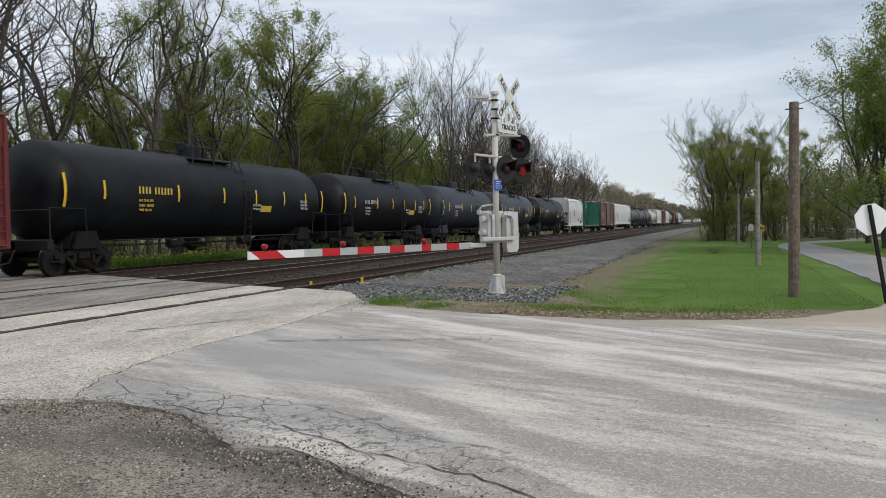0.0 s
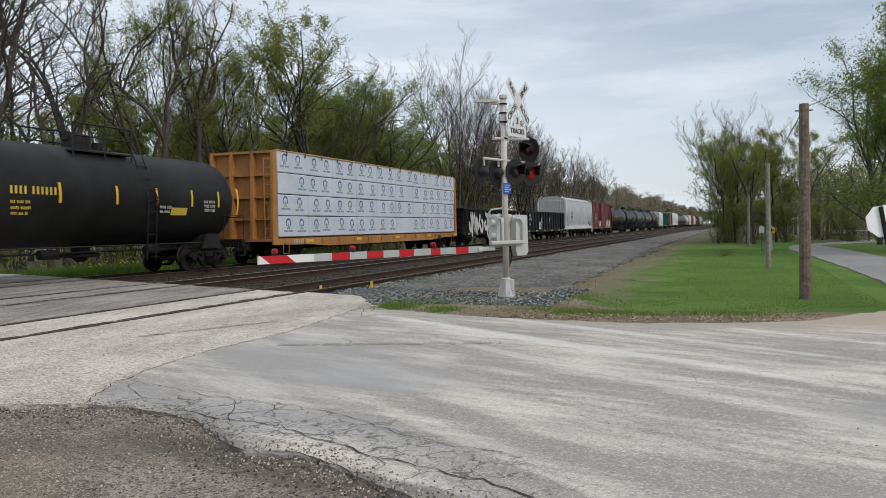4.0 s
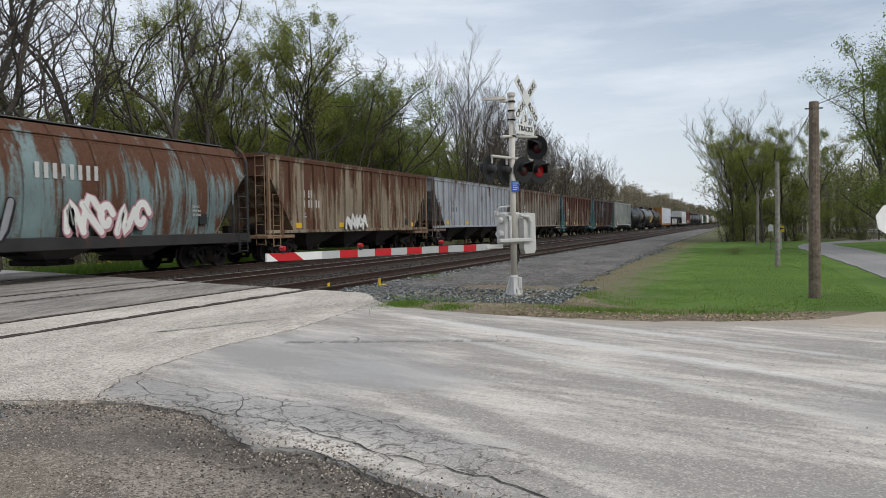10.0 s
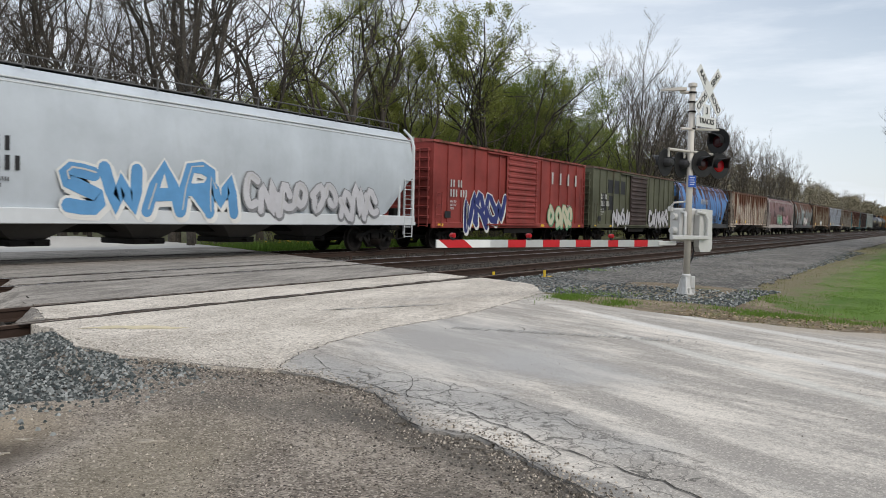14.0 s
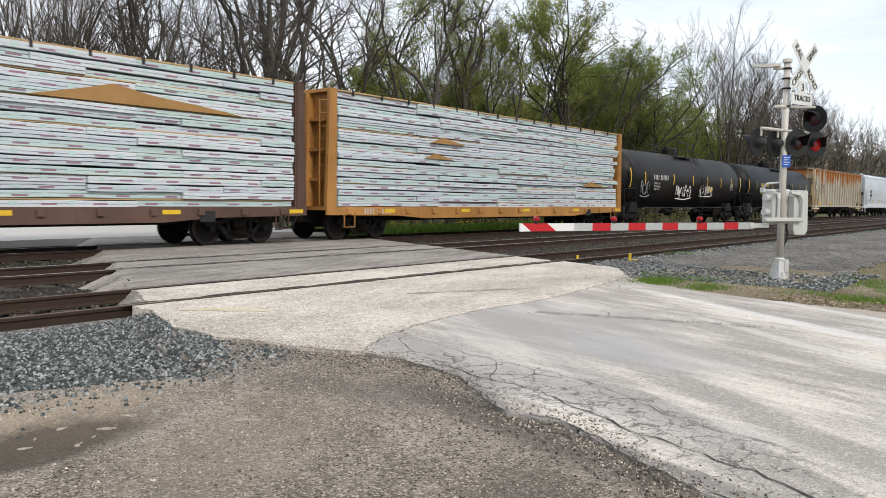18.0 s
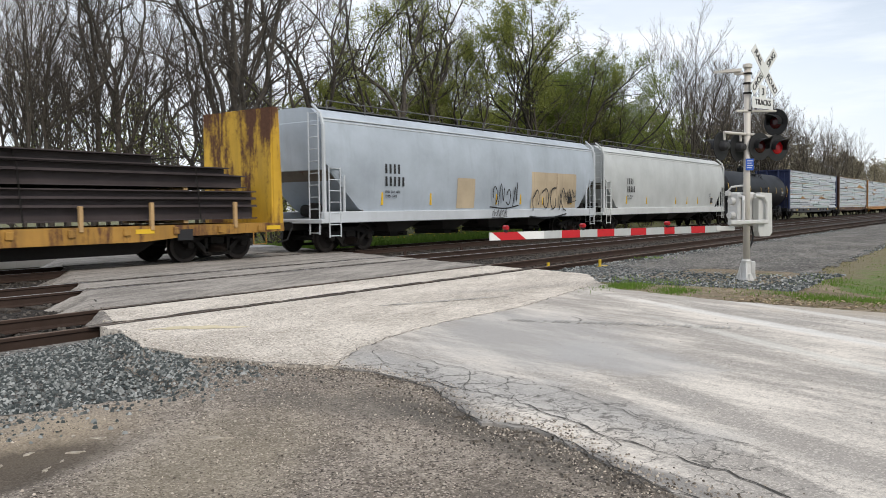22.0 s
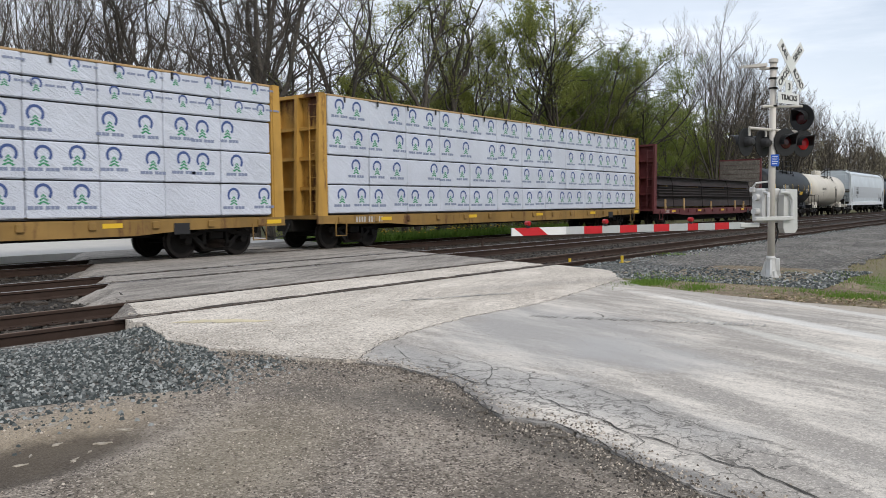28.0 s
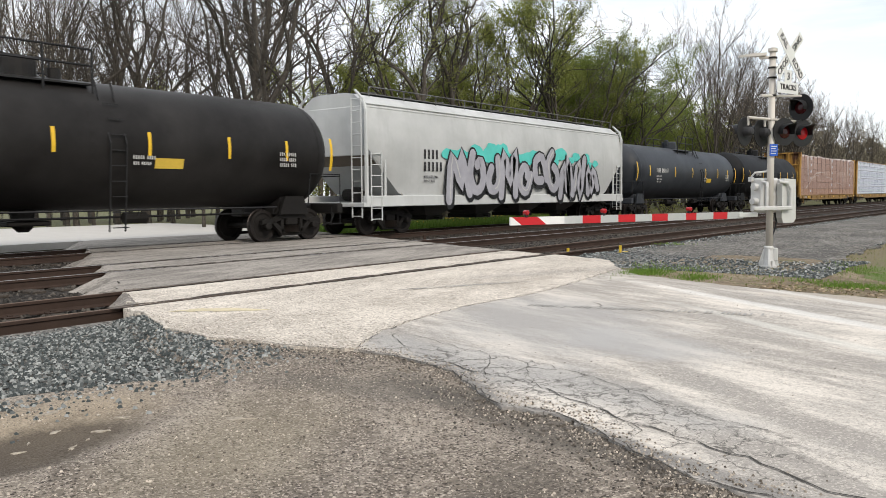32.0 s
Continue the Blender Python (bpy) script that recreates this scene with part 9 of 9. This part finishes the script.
def utility_pole(x, y, hgt, rad, label, top_tilt=0.0):
    p = thing("utility_pole", label, "utility pole", "poles")
    p.matrix_basis = pose(x, y, ground_height(x, y) - 0.05)
    part("pole", Shape().tube([(0, 0, 0), (top_tilt * 0.5, 0, hgt / 2), (top_tilt, 0, hgt), (top_tilt, 0, hgt + 0.01)], [rad * 1.15, rad * 1.02, rad * 0.9, rad * 0.8], 12), M_WOOD if rad > 0.09 else M_GREYWOOD, p)
    part("top_bolt", Shape().tube([(top_tilt, -rad * 1.6, hgt - 0.12), (top_tilt, rad * 1.6, hgt - 0.12)], 0.012, 6), M_IRON, p)
    return p


POLES = [(16.7, -1.2, 3.74, 0.098), (27.9, -0.92, 3.40, 0.075), (53.0, -0.63, 3.15, 0.08)]
for k, (x, y, hgt, rad) in enumerate(POLES):
    utility_pole(x, y, hgt, rad, "weathered brown wooden pole standing in the lawn" if k < 1 else "thin grey weathered wooden pole in the lawn", 0.0 if k == 0 else -0.1)


def catenary(name, a, b, sag, label):
    pts = [tuple(Vector(a).lerp(Vector(b), u) - Vector((0, 0, sag * 4 * u * (1 - u)))) for u in (k / 12 for k in range(13))]
    solid(name, Shape().tube(pts, 0.009, 4), M_BLACK, label, "cable")


catenary("overhead_cable", (16.7, -1.2, 3.46), (27.8, -0.92, 3.15), 0.12, "thin black cable strung between the poles")
catenary("overhead_cable", (16.7, -1.2, 3.46), (23.0, -8.8, 7.6), 0.2, "thin black cable rising from the pole")


def stop_sign(x, y, face):
    s = thing("stop_sign", "stop sign seen from its bare white back on a dark post", "road sign")
    s.matrix_basis = pose(x, y, ground_height(x, y) - 0.03, 0, 0, 0) @ pose(0, 0, 0, -9, 0, 0) @ pose(0, 0, 0, 0, 0, face)
    octo = [(0.27 * math.cos(radians(22.5 + 45 * k)), 0.27 * math.sin(radians(22.5 + 45 * k))) for k in range(8)]
    part("post", Shape().prism([(-0.03, 0), (0.03, 0), (0.03, 0.02), (-0.03, 0.02)], 0, 0.01).box(-0.02, 0.02, -0.03, 0.03, 0, 1.74, 0.006), M_IRON, s)
    part("sign_plate", Shape().loft([[(x_, y_, 1.50 + z_) for y_, z_ in octo] for x_ in (-0.035, -0.025)]), plain("sign_white", (0.84, 0.85, 0.84), 0.5, 0, 0.08, 6), s, "pale octagonal plate")
    for z in (1.33, 1.66):
        part("bolt", Shape().tube([(-0.04, 0, z), (0.03, 0, z)], 0.012, 6), M_IRON, s)


stop_sign(14.6, -2.44, 196)
board_ = thing("chevron_sign", "small yellow road sign with a black arrow by the lane", "road sign")
board_.matrix_basis = pose(45.0, -1.65, ground_height(45.0, -1.65) - 0.03, 0, 0, 190) @ Matrix.Diagonal((0.8, 0.8, 0.92, 1))
part("post", Shape().box(-0.03, 0.03, -0.03, 0.03, 0, 1.4, 0.008), M_STEEL, board_)
part("sign_plate", Shape().box(0.03, 0.04, -0.20, 0.20, 0.98, 1.34), M_YELLOW, board_)
part("arrow", Shape().loft([[(x_, y_, z_) for y_, z_ in ((-0.15, 1.17), (0.0, 1.07), (0.0, 1.14), (0.15, 1.14), (0.15, 1.2), (0.0, 1.2), (0.0, 1.27))] for x_ in (0.042, 0.048)]), M_BLACK, board_)
mail = thing("mailbox", "grey metal mailbox on a post by the lane", "mailbox")
mail.matrix_basis = pose(44.6, -1.15, ground_height(44.6, -1.15) - 0.03) @ Matrix.Diagonal((0.62, 0.62, 0.95, 1))
part("post", Shape().box(-0.04, 0.04, -0.04, 0.04, 0, 1.0, 0.01), M_WOOD, mail)
part("box", Shape().prism([(-0.2, 1.0), (0.2, 1.0), (0.2, 1.22), (0.14, 1.33), (0, 1.38), (-0.14, 1.33), (-0.2, 1.22)], -0.35, 0.35), M_STEEL, mail)
guard = thing("guard_rail", "low grey steel guard rail at the bend of the lane", "guard rail")
part("rail", Shape().prism([(-0.04, 0.45), (0.02, 0.52), (-0.04, 0.6), (0.02, 0.68), (-0.04, 0.75), (-0.06, 0.75), (-0.06, 0.45)], -4.1, 4.1), M_STEEL, guard)
for k in range(4):
    part("post", Shape().box(-3.9 + 2.5 * k, -3.8 + 2.5 * k, -0.02, 0.08, 0, 0.72), M_WOOD, guard)
guard.matrix_basis = pose(66.0, -7.65, -0.15, 0, 0, 13)

# yellow clamps on the near track, and a plate on the far side
for xx, yy, zz in ((17.25, 9.5, -0.17), (16.85, 7.95, -0.03)):
    d = thing("track_marker", "bright yellow metal marker plate beside the rail", "track marker")
    d.matrix_basis = pose(xx, yy, zz)
    part("plate", Shape().plate([(-0.05, 0), (0.05, 0), (0.05, 0.17), (-0.05, 0.17)], -0.012, 0.012), M_YELLOW, d)
    part("foot", Shape().box(-0.05, 0.34, -0.05, 0.05, 0, 0.02), M_YELLOW, d)
for xx in (20.3, 23.5, 26.0):
    d = thing("track_marker", "rusty bracket beside the middle track", "track marker")
    d.matrix_basis = pose(xx, 16.4, -0.18)
    part("plate", Shape().plate([(-0.06, 0), (0.06, 0), (0.06, 0.2), (-0.06, 0.2)], -0.012, 0.012), M_RAIL, d)
    part("foot", Shape().box(-0.06, 0.2, -0.05, 0.05, 0, 0.02), M_RAIL, d)

# ---- stones and grass ----
M_CHIP = random_tint("lot_chip", (0.075, 0.062, 0.05), (0.58, 0.51, 0.43), 0.85, True, 0.0, 1.7)


def patchy(x, y):
    """How well the grass has taken here, -1 to 1."""
    return math.sin(1.7 * x + 0.8 * y) * math.sin(2.9 * y - 0.6 * x) + 0.35 * math.sin(6.1 * x + 1.3) * math.sin(7.7 * y)


def scatter_stones(name, spots, mat, label, seed, sizes):
    r = random.Random(seed)
    s = Shape()
    for x, y, z in spots:
        a = r.uniform(*sizes)
        ring = []
        ph = r.uniform(0, 6)
        base = [(x + a * r.uniform(0.7, 1.1) * math.cos(ph + math.tau * k / 5), y + a * r.uniform(0.7, 1.1) * math.sin(ph + math.tau * k / 5), z - a * 0.3 + a * r.uniform(-0.1, 0.2)) for k in range(5)]
        up = [(x + a * r.uniform(0.3, 0.6) * math.cos(ph + 0.4 + math.tau * k / 4), y + a * r.uniform(0.3, 0.6) * math.sin(ph + 0.4 + math.tau * k / 4), z + a * r.uniform(0.35, 0.75)) for k in range(4)]
        s.add(base + up, [(0, 1, 6, 5), (1, 2, 6), (2, 3, 7, 6), (3, 4, 8, 7), (4, 0, 5, 8), (5, 6, 7, 8)])
    return solid(name, s, mat, label, "gravel", "stuff")


r = random.Random(5)


def inside(x, y, poly):
    hit = False
    for (x0, y0), (x1, y1) in zip(poly, poly[1:] + poly[:1]):
        if (y0 > y) != (y1 > y) and x < (x1 - x0) * (y - y0) / (y1 - y0) + x0:
            hit = not hit
    return hit


BED = [(-3.0, 5.5), (2.4, 5.65), (3.4, 5.25), (4.1, 5.55), (4.65, 6.6), (5.2, 8.3), (5.2, 8.7), (-3.0, 8.7)]
spots = [(x, y, max(-0.095 - 0.05 * max(0, (y - 8.0)), lot_height(x, y) + 0.008)) for x, y in ((r.uniform(-3, 5.3), r.uniform(5.2, 8.7)) for _ in range(34000)) if inside(x, y, BED)]
spots += [(x, y, lot_height(x, y) + 0.003) for x, y in [(2.0 + r.uniform(-4, 2.6), 5.5 - abs(r.gauss(0, 0.30))) for _ in range(1300)] + [(4.2 + r.gauss(0.1, 0.35), r.uniform(5.3, 6.6)) for _ in range(400)]]
scatter_stones("ballast_stones", spots, M_STONE, "angular grey crushed stones by the near track", 1, (0.006, 0.025))
scatter_stones("ballast_stones", [(x, y, -0.17) for x, y in ((r.uniform(-6, left_edge(y_) - 0.2), y_) for y_ in (r.uniform(9.0, 18.0) for _ in range(5000)))], M_SHADE_STONE, "angular grey stones between the rails", 2, (0.02, 0.045))
scatter_stones("ballast_stones", [(13.4 + 36 * u * u, 3.0 + 5.4 * v, shoulder_height(13.4 + 36 * u * u, 3.0 + 5.4 * v) - 0.008) for u, v in ((r.random(), r.random()) for _ in range(17000)) if 3.0 + 5.4 * v > 3.9 or u < 0.35], M_STONE, "grey ballast stones on the shoulder", 3, (0.016, 0.045))
scatter_stones("loose_chips", [(x, y, lot_height(x, y) + 0.0005) for x, y in ((-2.5 + 7.1 * r.random() ** 0.8, r.uniform(-0.5, 5.5)) for _ in range(47000)) if x < 4.5 - 0.12 * abs(y - 4) and ((x - 1.95) / 0.8) ** 2 + ((y - 4.47) / 0.40) ** 2 > 1], M_CHIP, "small pale stone chips on the gravelly lot", 4, (0.0018, 0.0062))
scatter_stones("loose_chips", [(x, y, 0.002) for x, y in ((r.uniform(4.9, 13.5), r.uniform(-2, 8.4)) for _ in range(900))], M_CHIP, "scattered stone chips on the pavement", 5, (0.003, 0.008))
scatter_stones("track_stones", [(x, y, -0.175) for x, y in ((16 + 40 * r.random() ** 1.6, r.uniform(8.2, 17.8)) for _ in range(8000))], M_SHADE_STONE, "dark stones between the sleepers", 6, (0.02, 0.045))
edge_spots = []
for (x0, y0), (x1, y1) in zip(LOT_EDGE[:12], LOT_EDGE[1:13]):
    for _ in range(150):
        u = r.random()
        ex, ey = x0 + (x1 - x0) * u + -abs(r.gauss(-0.05, 0.26)), y0 + (y1 - y0) * u + r.gauss(0, 0.08)
        edge_spots.append((ex, ey, lot_height(ex, ey) + 0.002))
spill = []
for (x0, y0), (x1, y1) in zip(LOT_EDGE[:12], LOT_EDGE[1:13]):
    for _ in range(330):
        u, off = r.random(), r.gauss(0.0, 0.12)
        ex, ey = x0 + (x1 - x0) * u + off, y0 + (y1 - y0) * u + r.gauss(0, 0.06)
        spill.append((ex, ey, 0.003 if off > 0.04 else lot_height(ex, ey) + 0.004))
scatter_stones("loose_chips", spill, M_CHIP, "gravel spilled over the broken edge of the pavement", 17, (0.003, 0.010))
scatter_stones("loose_chips", [(x, y, lot_height(x, y) + 0.002) for x, y in ((r.uniform(-1.5, 4.2), r.uniform(0.5, 5.4)) for _ in range(3500)) if ((x - 1.95) / 0.85) ** 2 + ((y - 4.47) / 0.45) ** 2 > 1 and patchy(x, y) > r.uniform(-0.8, 0.8) and x < 4.3 - 0.12 * abs(y - 4)], M_CHIP, "coarser stones strewn on the gravelly lot", 18, (0.005, 0.012))
scatter_stones("edge_rubble", edge_spots, M_GRIT, "dark crumbled asphalt along the pavement's broken edge", 7, (0.003, 0.013))
for k, (xx, yy, w, turn) in enumerate(((2.34, 4.98, 0.09, 0.2), (2.17, 4.35, 0.05, 0.6), (2.99, 3.99, 0.11, -0.9), (2.42, 4.5, 0.07, -0.7), (2.25, 4.7, 0.05, 0.1), (2.55, 4.75, 0.035, 1.0), (1.95, 4.5, 0.04, -0.3), (2.3, 4.42, 0.03, 0.5), (2.06, 4.62, 0.025, 0.9), (2.62, 4.62, 0.06, -0.8), (1.9, 4.93, 0.05, 0.3), (1.78, 4.9, 0.06, 0.0), (2.0, 4.97, 0.03, 0.8))):
    rr = random.Random(k)
    ring = []
    for j in range(11):
        a, q = math.tau * (j + rr.uniform(-0.3, 0.3)) / 11, w * rr.uniform(0.45, 1.3)
        u, v = q * math.cos(a), 0.34 * q * math.sin(a)
        ring.append((xx + u * math.cos(turn) - v * math.sin(turn), yy + u * math.sin(turn) + v * math.cos(turn)))
    z0 = lot_height(xx, yy)
    solid("stone_flake", Shape().loft([[(x, y, z0 - 0.006) for x, y in ring], [(xx + 0.86 * (x - xx), yy + 0.86 * (y - yy), z0 + 0.004 + 0.003 * rr.random()) for x, y in ring]]), M_FLAKE, "flat pale stone flake lying in the mud", "stone")

r = random.Random(21)
crumbs = Shape()
for (x0, y0), (x1, y1) in zip(LOT_EDGE[1:12], LOT_EDGE[2:13]):
    for _ in range(9):
        u, w = r.random(), 0.010 + 0.035 * r.random() ** 2
        cx, cy, tilt = x0 + (x1 - x0) * u - abs(r.gauss(0.02, 0.12)), y0 + (y1 - y0) * u + r.gauss(0, 0.08), r.uniform(0, math.tau)
        zz = lot_height(cx, cy) - 0.004
        ring = [(cx + w * r.uniform(0.6, 1.2) * math.cos(tilt + a), cy + w * r.uniform(0.6, 1.2) * math.sin(tilt + a)) for a in (math.tau * j / 6 for j in range(6))]
        dx, dy = r.uniform(-0.08, 0.08), r.uniform(-0.08, 0.08)
        crumbs.loft([[(x, y, zz) for x, y in ring], [(x * 0.94 + cx * 0.06, y * 0.94 + cy * 0.06, zz + 0.018 + (x - cx) * dx + (y - cy) * dy) for x, y in ring]])
solid("pavement_crumbs", crumbs, M_LOT, "broken pieces of asphalt along the pavement's edge", "rubble", "stuff")


def blades(name, spots, mat, label, seed, size, wide=0.006):
    r = random.Random(seed)
    s = Shape()
    for x, y, z in spots:
        hgt, a = r.uniform(*size), r.uniform(0, math.tau)
        bx, by, w = 0.5 * hgt * r.uniform(-1, 1), 0.5 * hgt * r.uniform(-1, 1), wide * r.uniform(0.7, 1.5)
        dx, dy = w * math.cos(a), w * math.sin(a)
        s.add([(x - dx, y - dy, z), (x + dx, y + dy, z), (x + bx * 0.4 + dx * 0.6, y + by * 0.4 + dy * 0.6, z + hgt * 0.6), (x + bx, y + by, z + hgt), (x + bx * 0.4 - dx * 0.6, y + by * 0.4 - dy * 0.6, z + hgt * 0.6)], [(0, 1, 2, 4), (4, 2, 3)])
    return solid(name, s, mat, label, "grass", "stuff")


r = random.Random(9)
TUFTS = [(12.7, 5.6, 0.9, 0.35, 1900), (13.6, 4.9, 0.7, 0.5, 260), (12.4, 4.6, 0.5, 0.3, 700), (12.7, 2.9, 0.6, 0.5, 1500), (13.1, 2.2, 0.8, 0.6, 700), (12.6, 1.5, 0.7, 0.8, 900), (13.2, 0.8, 0.8, 0.7, 500), (12.9, 0.0, 0.6, 0.4, 300), (13.6, 5.2, 0.5, 0.3, 120), (14.0, 6.0, 0.6, 0.3, 200), (14.6, 2.4, 0.9, 0.5, 600), (15.6, 3.0, 1.2, 0.4, 500), (20.2, 8.0, 0.4, 0.4, 260)]
spots = []
for cx, cy, rx, ry, many in TUFTS:
    for _ in range(many):
        x, y = cx + r.gauss(0, rx * 0.5), cy + r.gauss(0, ry * 0.6)
        if patchy(x, y) > r.uniform(-0.9, 0.3):
            spots.append((x, y, verge_height(x, y) - 0.005))
blades("grass_tufts", spots, M_BLADE, "ragged green grass tufts on the verge", 1, (0.02, 0.07))
blades("dry_grass", [(x, y, verge_height(x, y) - 0.004) for x, y in ((r.uniform(11.3, 14.6), r.uniform(-1.2, 5.4)) for _ in range(3600)) if patchy(x, y) < r.uniform(-0.2, 0.6)], M_BLADE_DRY, "dry straw on the verge", 2, (0.008, 0.028), 0.012)
litter = Shape()
for _ in range(900):
    y = r.uniform(-0.9, 3.4)
    x, a, w = 11.25 + abs(r.gauss(0, 0.55)) + 0.25 * abs(y - 1.2) * 0.3, r.uniform(0, math.tau), r.uniform(0.012, 0.034)
    z, t1, t2 = verge_height(x, y) + 0.004, r.uniform(-0.4, 0.4), r.uniform(-0.4, 0.4)
    litter.add([(x + w * k * math.cos(a + q), y + w * k * math.sin(a + q), z + 0.012 + w * k * (t1 * math.cos(a + q) + t2 * math.sin(a + q))) for q, k in ((0, 1.3), (1.3, 0.6), (2.3, 0.8), (3.5, 1.0), (4.9, 0.6))], [(0, 1, 2, 3, 4)])
solid("leaf_litter", litter, random_tint("dead_leaf", (0.13, 0.09, 0.05), (0.46, 0.36, 0.24), 0.85, True, 0.2), "dead tan leaves and bark chips along the pavement", "leaf litter", "stuff")
spots = []
for _ in range(90000):
    x, y = 13.5 + 34 * r.random() ** 1.7, r.uniform(-4.0, 4.6)
    if (y < -2.4 and x > 15) or (x < 15 and y < -1.2):
        continue
    worn = 0.42 * y - 0.0105 * x - 0.15 + 0.55 * r.random()
    if x < 16.0:
        worn += 0.55 * (16.0 - x)
    if worn > 0.75 + 0.5 * patchy(x, y):
        continue
    spots.append((x, y, ground_height(x, y) - 0.008))
blades("dry_grass", [(x, y, shoulder_height(x, y) - 0.03) for x, y in ((16 + 44 * r.random() ** 1.5, 4.3 + r.gauss(0, 0.5)) for _ in range(5000))], M_BLADE_DRY, "straw and weeds along the edge of the ballast", 7, (0.015, 0.05), 0.010)
blades("lawn_grass", spots, M_BLADE, "mown bright green lawn grass", 3, (0.010, 0.030), 0.009)
spots = [(x, y, -0.28) for x, y in ((r.uniform(6, 46), 22.8 + abs(r.gauss(0, 1.6))) for _ in range(26000)) if not (9.6 + (y - 23.4) * 0.3 < x < 21.4 + (y - 23.4) * 0.3)]
blades("tall_grass", spots, M_BLADE, "tall weedy grass beyond the tracks", 4, (0.15, 0.5), 0.012)
flowers = Shape()
for _ in range(60):
    x, y, z = r.uniform(23.5, 38), 23.4 + abs(r.gauss(0, 0.8)), r.uniform(0.0, 0.25)
    flowers.box(x - 0.035, x + 0.035, y - 0.035, y + 0.035, z, z + 0.05, 0.015)
solid("wild_flowers", flowers, M_YELLOW, "small yellow wild flowers in the weeds", "flowers", "stuff")


# ---- what moves ----
def motions():
    for ob, u0 in MOVERS:
        walk(ob, [(0.0, pose(u0, YC, 0)), (16.0, pose(u0 + SPEED * 16, YC, 0)), (32.0, pose(u0 + SPEED * 32, YC, 0))])


motions()
